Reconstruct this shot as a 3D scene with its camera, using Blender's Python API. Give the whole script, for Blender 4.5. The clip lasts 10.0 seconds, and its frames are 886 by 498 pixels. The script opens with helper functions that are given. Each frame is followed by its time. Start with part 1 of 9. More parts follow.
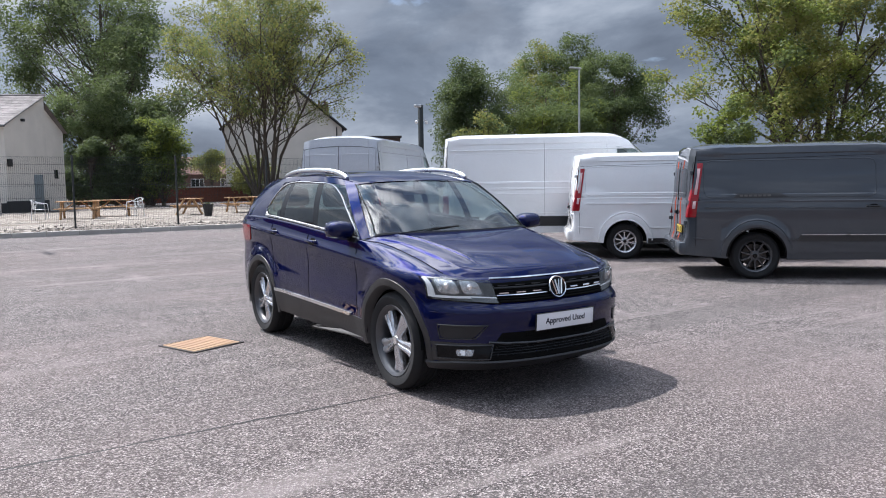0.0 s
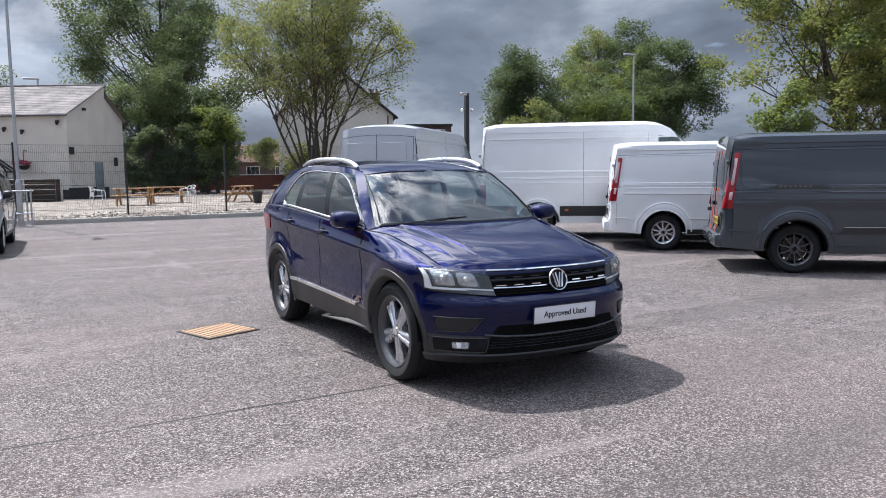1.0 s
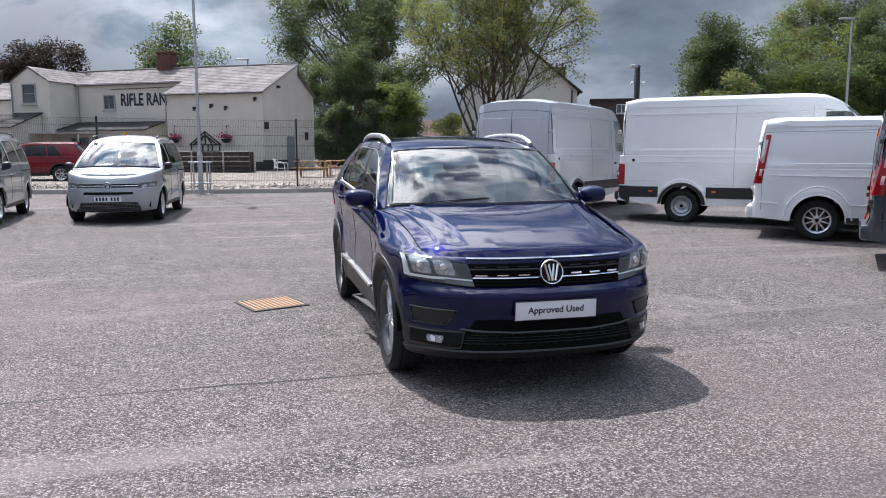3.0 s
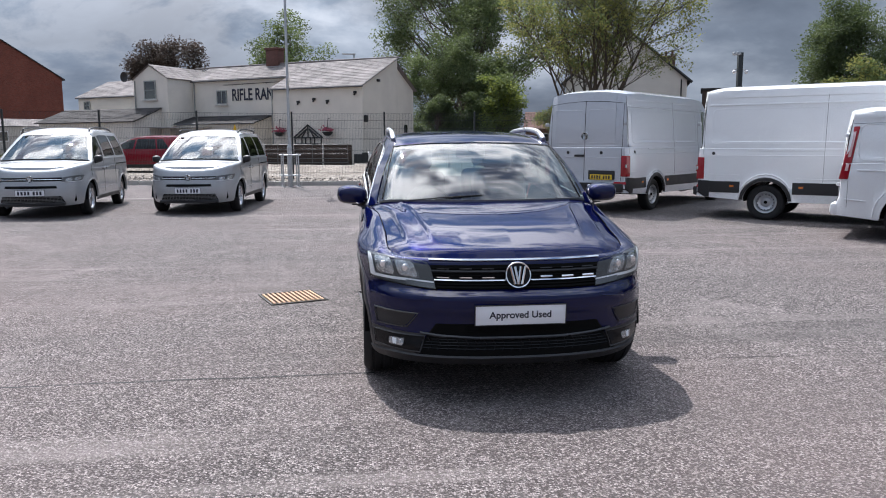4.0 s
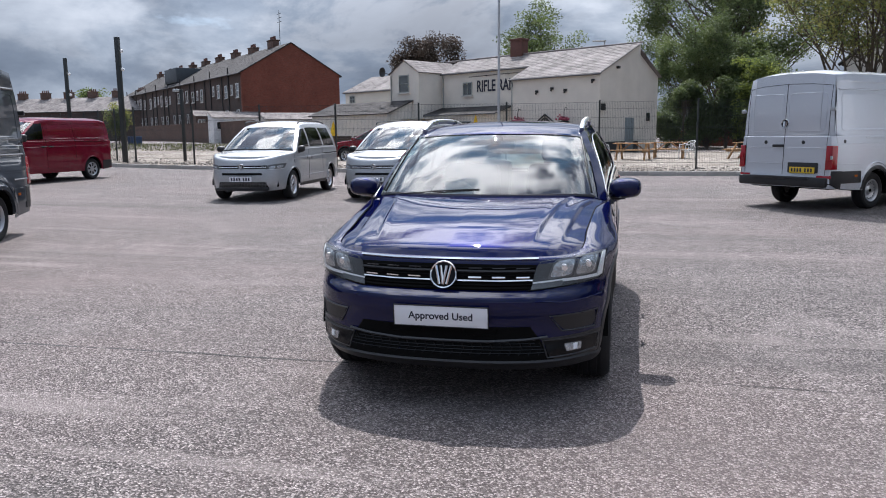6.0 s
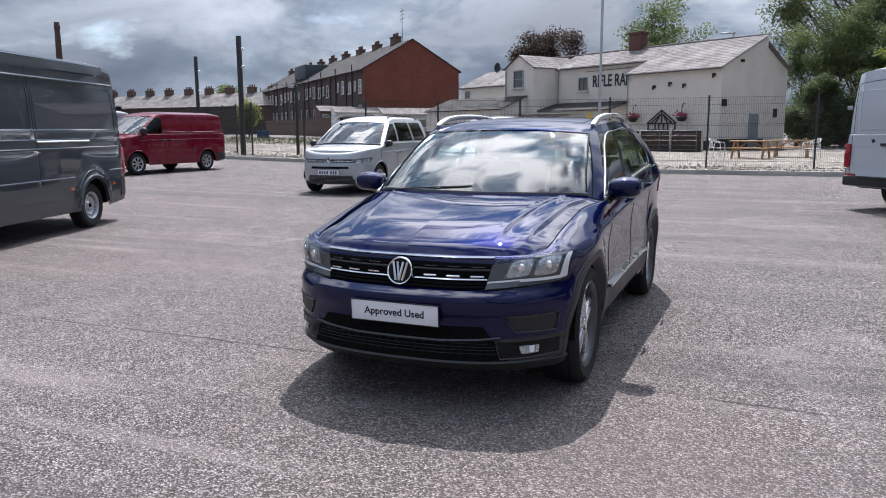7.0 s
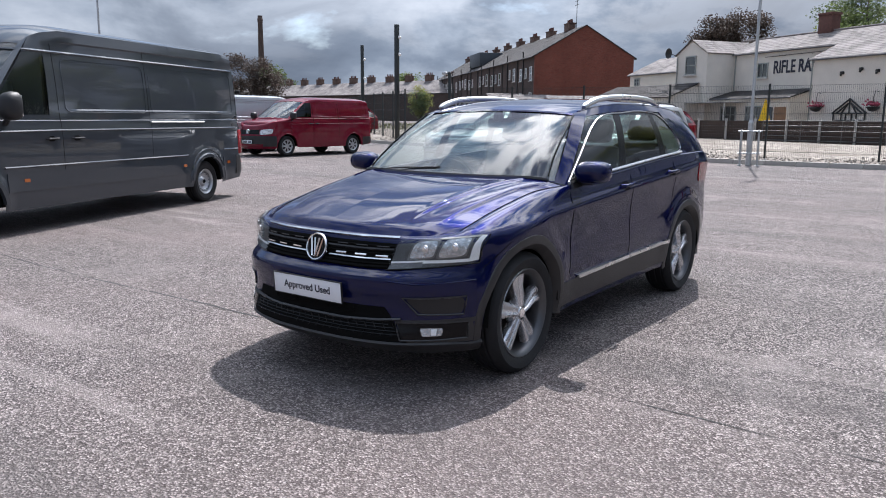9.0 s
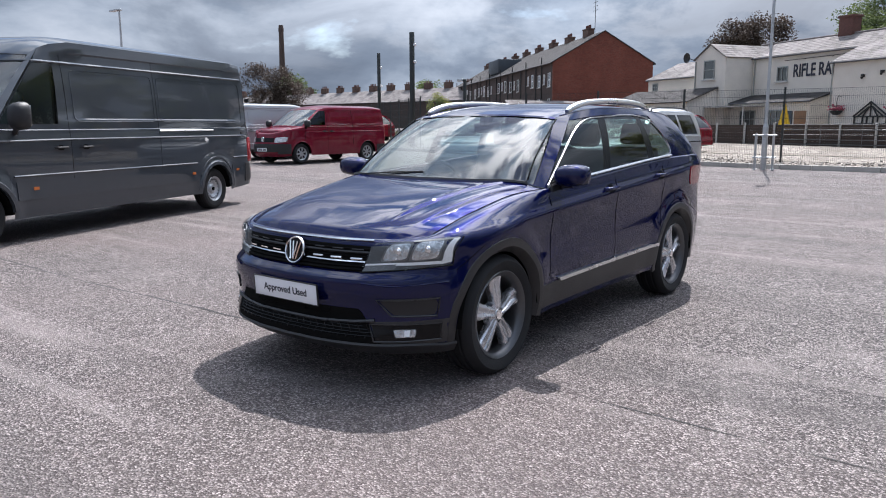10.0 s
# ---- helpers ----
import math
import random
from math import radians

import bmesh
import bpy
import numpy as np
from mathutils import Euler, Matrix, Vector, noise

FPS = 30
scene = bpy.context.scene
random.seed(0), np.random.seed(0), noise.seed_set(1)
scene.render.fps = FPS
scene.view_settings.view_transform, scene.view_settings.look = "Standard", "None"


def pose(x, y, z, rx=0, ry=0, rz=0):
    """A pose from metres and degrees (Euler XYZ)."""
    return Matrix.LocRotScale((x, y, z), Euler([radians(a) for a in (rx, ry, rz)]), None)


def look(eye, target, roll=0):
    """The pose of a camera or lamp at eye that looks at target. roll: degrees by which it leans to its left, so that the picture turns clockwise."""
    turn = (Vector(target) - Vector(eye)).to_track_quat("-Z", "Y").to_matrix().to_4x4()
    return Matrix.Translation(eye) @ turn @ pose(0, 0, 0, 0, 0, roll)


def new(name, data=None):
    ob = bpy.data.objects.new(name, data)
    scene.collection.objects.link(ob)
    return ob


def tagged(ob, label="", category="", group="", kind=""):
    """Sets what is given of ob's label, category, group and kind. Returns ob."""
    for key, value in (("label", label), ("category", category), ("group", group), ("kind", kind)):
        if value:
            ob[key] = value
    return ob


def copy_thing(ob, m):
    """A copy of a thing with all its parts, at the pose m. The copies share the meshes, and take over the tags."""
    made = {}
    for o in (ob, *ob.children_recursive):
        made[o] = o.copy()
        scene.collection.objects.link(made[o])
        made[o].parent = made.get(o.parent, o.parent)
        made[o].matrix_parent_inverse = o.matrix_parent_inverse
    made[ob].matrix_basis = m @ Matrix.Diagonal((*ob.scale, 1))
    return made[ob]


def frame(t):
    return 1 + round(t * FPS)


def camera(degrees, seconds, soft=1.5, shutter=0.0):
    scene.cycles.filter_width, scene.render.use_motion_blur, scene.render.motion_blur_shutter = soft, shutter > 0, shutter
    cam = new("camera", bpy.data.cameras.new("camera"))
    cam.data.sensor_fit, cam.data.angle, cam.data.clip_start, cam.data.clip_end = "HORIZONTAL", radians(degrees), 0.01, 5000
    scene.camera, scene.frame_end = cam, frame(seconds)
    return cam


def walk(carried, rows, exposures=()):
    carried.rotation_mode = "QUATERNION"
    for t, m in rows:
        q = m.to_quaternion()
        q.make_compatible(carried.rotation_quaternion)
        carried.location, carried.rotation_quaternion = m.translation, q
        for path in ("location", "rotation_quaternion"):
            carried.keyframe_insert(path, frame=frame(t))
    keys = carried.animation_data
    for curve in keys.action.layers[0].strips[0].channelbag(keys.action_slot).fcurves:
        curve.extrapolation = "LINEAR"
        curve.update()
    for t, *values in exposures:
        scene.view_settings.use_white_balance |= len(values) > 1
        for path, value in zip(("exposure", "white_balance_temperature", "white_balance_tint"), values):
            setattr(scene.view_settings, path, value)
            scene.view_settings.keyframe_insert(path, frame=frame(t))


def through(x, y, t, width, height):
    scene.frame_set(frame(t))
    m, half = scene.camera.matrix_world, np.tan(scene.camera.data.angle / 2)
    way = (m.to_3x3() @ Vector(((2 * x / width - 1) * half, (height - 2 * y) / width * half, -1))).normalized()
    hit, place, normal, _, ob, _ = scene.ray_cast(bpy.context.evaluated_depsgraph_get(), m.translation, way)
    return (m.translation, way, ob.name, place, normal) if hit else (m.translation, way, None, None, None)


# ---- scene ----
cam = camera(61.0, 10.0, soft=1.0)
PATH = [
    (0, (-3.513, -6.043, 1.471), (-2.42, -4.377, 1.302), -0.9),
    (0.5, (-3.352, -6.162, 1.482), (-2.313, -4.464, 1.298), -1.0),
    (1, (-3.164, -6.196, 1.481), (-2.194, -4.458, 1.283), -0.7),
    (1.5, (-2.885, -6.226, 1.519), (-2.008, -4.442, 1.307), -0.2),
    (2, (-2.548, -6.299, 1.509), (-1.781, -4.466, 1.28), 0.1),
    (2.5, (-2.198, -6.328, 1.514), (-1.559, -4.449, 1.267), 0.2),
    (2.7, (-2.03, -6.333, 1.474), (-1.448, -4.436, 1.225), 0.1),
    (3.8, (-1.071, -6.33, 1.536), (-0.796, -4.369, 1.258), -0.3),
    (4, (-0.892, -6.323, 1.508), (-0.677, -4.354, 1.23), -0.2),
    (4.5, (-0.432, -6.312, 1.521), (-0.373, -4.332, 1.24), -0.4),
    (5, (0.043, -6.304, 1.525), (-0.067, -4.328, 1.238), -0.5),
    (5.5, (0.49, -6.201, 1.5), (0.203, -4.245, 1.203), -0.6),
    (5.7, (0.675, -6.146, 1.524), (0.315, -4.202, 1.224), -0.6),
    (6.8, (1.631, -5.835, 1.481), (0.919, -3.992, 1.174), -0.3),
    (7, (1.786, -5.762, 1.512), (1.018, -3.942, 1.201), -0.2),
    (7.5, (2.169, -5.606, 1.489), (1.269, -3.849, 1.172), 0.1),
    (8, (2.458, -5.412, 1.49), (1.446, -3.719, 1.161), 0.3),
    (8.5, (2.723, -5.189, 1.474), (1.621, -3.556, 1.135), 0.4),
    (9, (2.992, -5.033, 1.46), (1.827, -3.443, 1.118), 0.4),
    (9.5, (3.181, -4.948, 1.468), (1.984, -3.381, 1.132), 0.3),
    (10, (3.231, -4.928, 1.447), (2.02, -3.37, 1.123), -0.1),
]
walk(cam, [(t, look(eye, target, roll)) for t, eye, target, roll in PATH], exposures=[(0.0, 0.42, 6120, 13.5), (2.5, 0.31, 6120, 13.5), (4.5, 0.22, 6120, 13.5), (8.0, 0.28, 6120, 13.5), (10.0, 0.40, 6120, 13.5)])

# ---- world, sun, exposure ----
SUN_AT = Vector((-0.205, 0.68, 1.06)).normalized()      # towards the sun
world = bpy.data.worlds.new("sky")
scene.world = world
world.use_nodes = True
wn, wl = world.node_tree.nodes, world.node_tree.links


def wmath(op, a, b=None, c=None):
    n = wn.new("ShaderNodeMath")
    n.operation = op
    for i, v in enumerate((a, b, c)):
        if v is None:
            continue
        if isinstance(v, (int, float)):
            n.inputs[i].default_value = v
        else:
            wl.new(v, n.inputs[i])
    return n.outputs[0]


def wmix(fac, a, b):
    n = wn.new("ShaderNodeMix")
    n.data_type = "RGBA"
    for sock, v in ((n.inputs[0], fac), (n.inputs[6], a), (n.inputs[7], b)):
        if isinstance(v, (int, float)):
            sock.default_value = v
        elif isinstance(v, tuple):
            sock.default_value = (*v, 1)
        else:
            wl.new(v, sock)
    return n.outputs[2]


sky = wn.new("ShaderNodeTexSky")
sky.sky_type, sky.sun_disc = "NISHITA", False
sky.sun_elevation = math.asin(SUN_AT.z)
sky.sun_rotation = math.atan2(SUN_AT.x, SUN_AT.y)
way = wn.new("ShaderNodeTexCoord").outputs["Generated"]
sep = wn.new("ShaderNodeSeparateXYZ")
wl.new(way, sep.inputs[0])
# the cloud deck: puffs that are wider than high
flat = wn.new("ShaderNodeVectorMath")
flat.operation = "MULTIPLY"
wl.new(way, flat.inputs[0])
flat.inputs[1].default_value = (1.0, 1.0, 2.3)


def cloud_noise(scale, detail, rough, shift, distort=0.0):
    mp = wn.new("ShaderNodeMapping")
    mp.inputs["Location"].default_value = shift
    wl.new(flat.outputs[0], mp.inputs[0])
    n = wn.new("ShaderNodeTexNoise")
    n.inputs["Scale"].default_value, n.inputs["Detail"].default_value, n.inputs["Roughness"].default_value = scale, detail, rough
    n.inputs["Distortion"].default_value = distort
    wl.new(mp.outputs[0], n.inputs["Vector"])
    return n.outputs[0]


def wramp(src, *stops):
    r = wn.new("ShaderNodeValToRGB")
    els = r.color_ramp.elements
    while len(els) < len(stops):
        els.new(0.5)
    for e, (p, c) in zip(els, stops):
        e.position, e.color = p, (*c, 1)
    wl.new(src, r.inputs[0])
    return r.outputs[0]


height = sep.outputs[2]
cover = wramp(wmath("ADD", cloud_noise(3.4, 7, 0.55, (3.1, 1.7, 0), 0.2), wmath("MULTIPLY_ADD", height, -0.10, 0.145)), (0.44, (0, 0, 0)), (0.54, (1, 1, 1)))
# the deck is thin and bright towards the horizon, thick and dark higher up
low = wramp(height, (0.0, (1, 1, 1)), (0.17, (0, 0, 0)))
body = wmath("ADD", cloud_noise(3.6, 7, 0.56, (7.3, 2.2, 0), 0.25), wmath("MULTIPLY", low, -0.075))
dot = wn.new("ShaderNodeVectorMath")
dot.operation = "DOT_PRODUCT"
wl.new(way, dot.inputs[0])
dot.inputs[1].default_value = SUN_AT
facing = wmath("MAXIMUM", dot.outputs["Value"], 0.0)
glow = wmath("POWER", facing, 5.2)
# clouds lit from behind are dark underneath; those away from the sun are bright
away = wmath("MULTIPLY_ADD", sep.outputs[1], -0.5, 0.5)
shade = wramp(body, (0.29, (0.66, 0.72, 0.79)), (0.395, (0.47, 0.535, 0.615)), (0.485, (0.29, 0.345, 0.42)), (0.64, (0.175, 0.212, 0.27)))
puffs = wramp(cloud_noise(4.2, 9, 0.60, (1.3, 5.2, 0), 0.4), (0.40, (0.10, 0.17, 0.26)), (0.47, (0.40, 0.46, 0.52)), (0.545, (1.15, 1.15, 1.13)))
overhead = wmath("MULTIPLY", wramp(height, (0.40, (0, 0, 0)), (0.75, (1, 1, 1))), 0.95)
gain = wmath("ADD", wmath("ADD", wmath("MULTIPLY_ADD", away, 0.55, 0.48), overhead), wmath("MULTIPLY", glow, 3.6))
lit = wn.new("ShaderNodeVectorMath")
lit.operation = "SCALE"
wl.new(wmix(wmath("MINIMUM", wmath("MULTIPLY", glow, 1.6), 1.0), shade, puffs), lit.inputs[0])
wl.new(gain, lit.inputs[3])
blue = wn.new("ShaderNodeVectorMath")
blue.operation = "SCALE"
wl.new(sky.outputs[0], blue.inputs[0])
blue.inputs[3].default_value = 0.14
wl.new(wmix(cover, blue.outputs[0], lit.outputs[0]), wn["Background"].inputs[0])
wn["Background"].inputs[1].default_value = 1.0
sun = new("sun", bpy.data.lights.new("sun", "SUN"))
sun.data.energy, sun.data.angle, sun.data.color = 5.0, radians(0.5), (1.0, 0.955, 0.89)
sun.matrix_world = look(SUN_AT * 50, (0, 0, 0))

# ---- building helpers ----
from mathutils import bvhtree


def curve(*pts):
    """A smooth, never overshooting curve through (x, y) points."""
    xs, ys = [float(p[0]) for p in pts], [float(p[1]) for p in pts]
    n = len(xs)
    d = [(ys[i + 1] - ys[i]) / (xs[i + 1] - xs[i]) for i in range(n - 1)]
    m = [d[0]] + [0.0 if d[i - 1] * d[i] <= 0 else 2 * d[i - 1] * d[i] / (d[i - 1] + d[i]) for i in range(1, n - 1)] + [d[-1]]

    def f(x):
        if x <= xs[0]:
            return ys[0]
        if x >= xs[-1]:
            return ys[-1]
        i = 0
        while x > xs[i + 1]:
            i += 1
        h = xs[i + 1] - xs[i]
        t = (x - xs[i]) / h
        return ((2 * t ** 3 - 3 * t * t + 1) * ys[i] + (t ** 3 - 2 * t * t + t) * h * m[i]
                + (3 * t * t - 2 * t ** 3) * ys[i + 1] + (t ** 3 - t * t) * h * m[i + 1])
    return f


def spline(pts, per=12):
    """Points along a Catmull-Rom line through pts."""
    p = [Vector(q) for q in pts]
    p = [2 * p[0] - p[1]] + p + [2 * p[-1] - p[-2]]
    out = []
    for i in range(1, len(p) - 2):
        for k in range(per):
            t = k / per
            out.append(0.5 * ((2 * p[i]) + (p[i + 1] - p[i - 1]) * t + (2 * p[i - 1] - 5 * p[i] + 4 * p[i + 1] - p[i + 2]) * t * t
                              + (3 * p[i] - p[i - 1] - 3 * p[i + 1] + p[i + 2]) * t ** 3))
    out.append(p[-2])
    return out


def at_length(pts, f):
    """The point at the fraction f of a polyline's length."""
    ls = [0.0]
    for a, b in zip(pts, pts[1:]):
        ls.append(ls[-1] + (b - a).length)
    want = max(0.0, min(1.0, f)) * ls[-1]
    for i in range(len(pts) - 1):
        if want <= ls[i + 1] or i == len(pts) - 2:
            t = (want - ls[i]) / max(1e-9, ls[i + 1] - ls[i])
            return pts[i].lerp(pts[i + 1], t)


def step(a, b, x):
    t = max(0.0, min(1.0, (x - a) / (b - a)))
    return t * t * (3 - 2 * t)


def finish(name, bm, mat, parent=None, label="", angle=35, smooth=True):
    me = bpy.data.meshes.new(name)
    bm.normal_update()
    bm.to_mesh(me)
    bm.free()
    for m in (mat if isinstance(mat, (list, tuple)) else [mat]):
        me.materials.append(m)
    if smooth:
        me.polygons.foreach_set("use_smooth", [True] * len(me.polygons))
        me.set_sharp_from_angle(angle=radians(angle))
    ob = new(name, me)
    if parent is not None:
        ob.parent = parent
    if label:
        ob["label"] = label
    return ob


def part(name, bm, mat, parent, label="", angle=35, smooth=True):
    return finish(name, bm, mat, parent, label, angle, smooth)


def thing(name, m, label, category, group="", kind=""):
    """An Empty at the base of a thing, which parents its parts."""
    ob = new(name)
    ob.empty_display_size = 0.1
    ob.matrix_world = m
    return tagged(ob, label, category, group, kind)


def box(bm, c, s, bevel=0.0, m=None):
    """A box with centre c and size s; bevel rounds its edges."""
    r = bmesh.ops.create_cube(bm, size=1.0)["verts"]
    bmesh.ops.scale(bm, vec=s, verts=r)
    if bevel > 0:
        es = list({e for v in r for e in v.link_edges})
        r = list({v for f in bmesh.ops.bevel(bm, geom=es, offset=bevel, segments=2, affect="EDGES", profile=0.5)["faces"] for v in f.verts} | {v for v in r if v.is_valid})
    bmesh.ops.translate(bm, vec=c, verts=r)
    if m is not None:
        bmesh.ops.transform(bm, matrix=m, verts=r)
    return r


def rod(bm, a, b, r0, r1=None, n=10, caps=True):
    """A tapered rod from a to b."""
    a, b = Vector(a), Vector(b)
    r1 = r0 if r1 is None else r1
    q = (b - a).to_track_quat("Z", "Y").to_matrix()
    rings = []
    for p, r in ((a, r0), (b, r1)):
        rings.append([bm.verts.new(p + q @ Vector((r * math.cos(2 * math.pi * i / n), r * math.sin(2 * math.pi * i / n), 0))) for i in range(n)])
    for i in range(n):
        bm.faces.new((rings[0][i], rings[0][(i + 1) % n], rings[1][(i + 1) % n], rings[1][i]))
    if caps:
        bm.faces.new(rings[0][::-1])
        bm.faces.new(rings[1])


def tube(bm, pts, r, n=6, closed=False, rs=None):
    """A round tube along points."""
    pts = [Vector(p) for p in pts]
    k = len(pts)
    rings = []
    for i, p in enumerate(pts):
        d = (pts[(i + 1) % k] - pts[i - 1]) if closed else (pts[min(i + 1, k - 1)] - pts[max(i - 1, 0)])
        if d.length < 1e-9:
            d = Vector((0, 0, 1))
        d.normalize()
        up = Vector((0, 0, 1)) if abs(d.z) < 0.9 else Vector((1, 0, 0))
        u = d.cross(up).normalized()
        w = u.cross(d)
        rr = rs[i] if rs else r
        rings.append([bm.verts.new(p + u * rr * math.cos(2 * math.pi * j / n) + w * rr * math.sin(2 * math.pi * j / n)) for j in range(n)])
    for i in range(k if closed else k - 1):
        a, b = rings[i], rings[(i + 1) % k]
        for j in range(n):
            bm.faces.new((a[j], a[(j + 1) % n], b[(j + 1) % n], b[j]))
    if not closed:
        bm.faces.new(rings[0][::-1])
        bm.faces.new(rings[-1])


def sheet(bm, rows, flip=False, mi=0):
    """Faces over rows of points."""
    vs = [[bm.verts.new(p) for p in row] for row in rows]
    for a, b in zip(vs, vs[1:]):
        for i in range(len(a) - 1):
            q = (a[i], a[i + 1], b[i + 1], b[i])
            f = bm.faces.new(q[::-1] if flip else q)
            f.material_index = mi
    return vs


def lathe(bm, prof, n=32, axis="x", c=(0, 0, 0), closed=False, mi=0):
    """A profile of (radius, along) turned round an axis through c."""
    c = Vector(c)
    rings = []
    for r, h in prof:
        ring = []
        for i in range(n):
            a = 2 * math.pi * i / n
            p = (h, r * math.cos(a), r * math.sin(a)) if axis == "x" else ((r * math.cos(a), h, r * math.sin(a)) if axis == "y" else (r * math.cos(a), r * math.sin(a), h))
            ring.append(bm.verts.new(c + Vector(p)))
        rings.append(ring)
    for k in range(len(rings) if closed else len(rings) - 1):
        a, b = rings[k], rings[(k + 1) % len(rings)]
        for i in range(n):
            f = bm.faces.new((a[i], a[(i + 1) % n], b[(i + 1) % n], b[i]))
            f.material_index = mi
    return rings


def prism(bm, poly, a, b, axis="y"):
    """A 2D outline pushed from a to b along an axis; the outline lies in the other two."""
    def put(p, h):
        return {"x": (h, p[0], p[1]), "y": (p[0], h, p[1]), "z": (p[0], p[1], h)}[axis]
    va = [bm.verts.new(put(p, a)) for p in poly]
    vb = [bm.verts.new(put(p, b)) for p in poly]
    n = len(poly)
    bm.faces.new(va[::-1])
    bm.faces.new(vb)
    for i in range(n):
        bm.faces.new((va[i], va[(i + 1) % n], vb[(i + 1) % n], vb[i]))
    bmesh.ops.recalc_face_normals(bm, faces=bm.faces[:])


def words(text, size, m, mat, parent=None, name="lettering", depth=0.002, align="CENTER", bold=0.0):
    """Letters as a mesh, lying in the XY plane of m."""
    cu = bpy.data.curves.new(name, "FONT")
    cu.offset = bold
    cu.body, cu.size, cu.extrude, cu.align_x, cu.align_y = text, size, depth, align, "CENTER"
    tmp = bpy.data.objects.new(name, cu)
    scene.collection.objects.link(tmp)
    me = bpy.data.meshes.new_from_object(tmp.evaluated_get(bpy.context.evaluated_depsgraph_get()))
    bpy.data.objects.remove(tmp)
    bpy.data.curves.remove(cu)
    me.materials.clear()
    me.materials.append(mat)
    ob = new(name, me)
    if parent is not None:
        ob.parent = parent
    ob.matrix_local = m
    return ob


# ---- materials ----
def nodes(m):
    m.use_nodes = True
    nt = m.node_tree
    return nt, nt.nodes["Principled BSDF"]


def ramp(nt, src, stops, interp="LINEAR"):
    r = nt.nodes.new("ShaderNodeValToRGB")
    r.color_ramp.interpolation = interp
    els = r.color_ramp.elements
    while len(els) < len(stops):
        els.new(0.5)
    for e, (p, c) in zip(els, stops):
        e.position = p
        e.color = (*c, 1) if len(c) == 3 else c
    nt.links.new(src, r.inputs[0])
    return r.outputs[0]


def noise_tex(nt, vec, scale, detail=4, rough=0.55, distort=0.0):
    n = nt.nodes.new("ShaderNodeTexNoise")
    n.inputs["Scale"].default_value, n.inputs["Detail"].default_value, n.inputs["Roughness"].default_value = scale, detail, rough
    n.inputs["Distortion"].default_value = distort
    if vec is not None:
        nt.links.new(vec, n.inputs["Vector"])
    return n.outputs[0]


def coords(nt, scale=None):
    t = nt.nodes.new("ShaderNodeTexCoord").outputs["Object"]
    if scale is None:
        return t
    mp = nt.nodes.new("ShaderNodeMapping")
    mp.inputs["Scale"].default_value = scale
    nt.links.new(t, mp.inputs[0])
    return mp.outputs[0]


def mix(nt, fac, a, b, kind="MIX"):
    m = nt.nodes.new("ShaderNodeMix")
    m.data_type, m.blend_type = "RGBA", kind
    for sock, v in ((m.inputs[0], fac), (m.inputs[6], a), (m.inputs[7], b)):
        if isinstance(v, (int, float)):
            sock.default_value = v
        elif isinstance(v, (tuple, list)):
            sock.default_value = (*v, 1) if len(v) == 3 else v
        else:
            nt.links.new(v, sock)
    return m.outputs[2]


def bump(nt, b, height, strength, dist=0.01):
    n = nt.nodes.new("ShaderNodeBump")
    n.inputs["Strength"].default_value, n.inputs["Distance"].default_value = strength, dist
    nt.links.new(height, n.inputs["Height"])
    nt.links.new(n.outputs[0], b.inputs["Normal"])


def stuff(name, col, rough=0.6, metal=0.0, var=0.15, scale=3.0, fine=60.0, relief=0.0, coat=0.0, spec=None, vary=0.0):
    """A plain surface with stains and grain at two scales. vary: by how much one piece differs from the next."""
    m = bpy.data.materials.new(name)
    nt, b = nodes(m)
    v = coords(nt)
    big, small = noise_tex(nt, v, scale), noise_tex(nt, v, fine, 3)
    dark = tuple(c * (1 - var) for c in col)
    light = tuple(min(1, c * (1 + var)) for c in col)
    c = ramp(nt, big, [(0.3, dark), (0.7, light)])
    c = mix(nt, 0.35 if var > 0.03 else 0.1, c, ramp(nt, small, [(0.3, dark), (0.7, light)]))
    if vary:
        info = nt.nodes.new("ShaderNodeObjectInfo").outputs["Random"]
        c = mix(nt, vary, c, ramp(nt, info, [(0, tuple(x * 0.55 for x in col)), (1, tuple(min(1, x * 1.4) for x in col))]))
    nt.links.new(c, b.inputs["Base Color"])
    nt.links.new(ramp(nt, big, [(0.3, (max(0.02, rough - 0.06),) * 3), (0.7, (min(1, rough + 0.06),) * 3)]), b.inputs["Roughness"])
    b.inputs["Metallic"].default_value = metal
    b.inputs["Coat Weight"].default_value = coat
    b.inputs["Coat Roughness"].default_value = 0.03
    if spec is not None:
        b.inputs["Specular IOR Level"].default_value = spec
    if relief:
        bump(nt, b, small, relief)
    return m


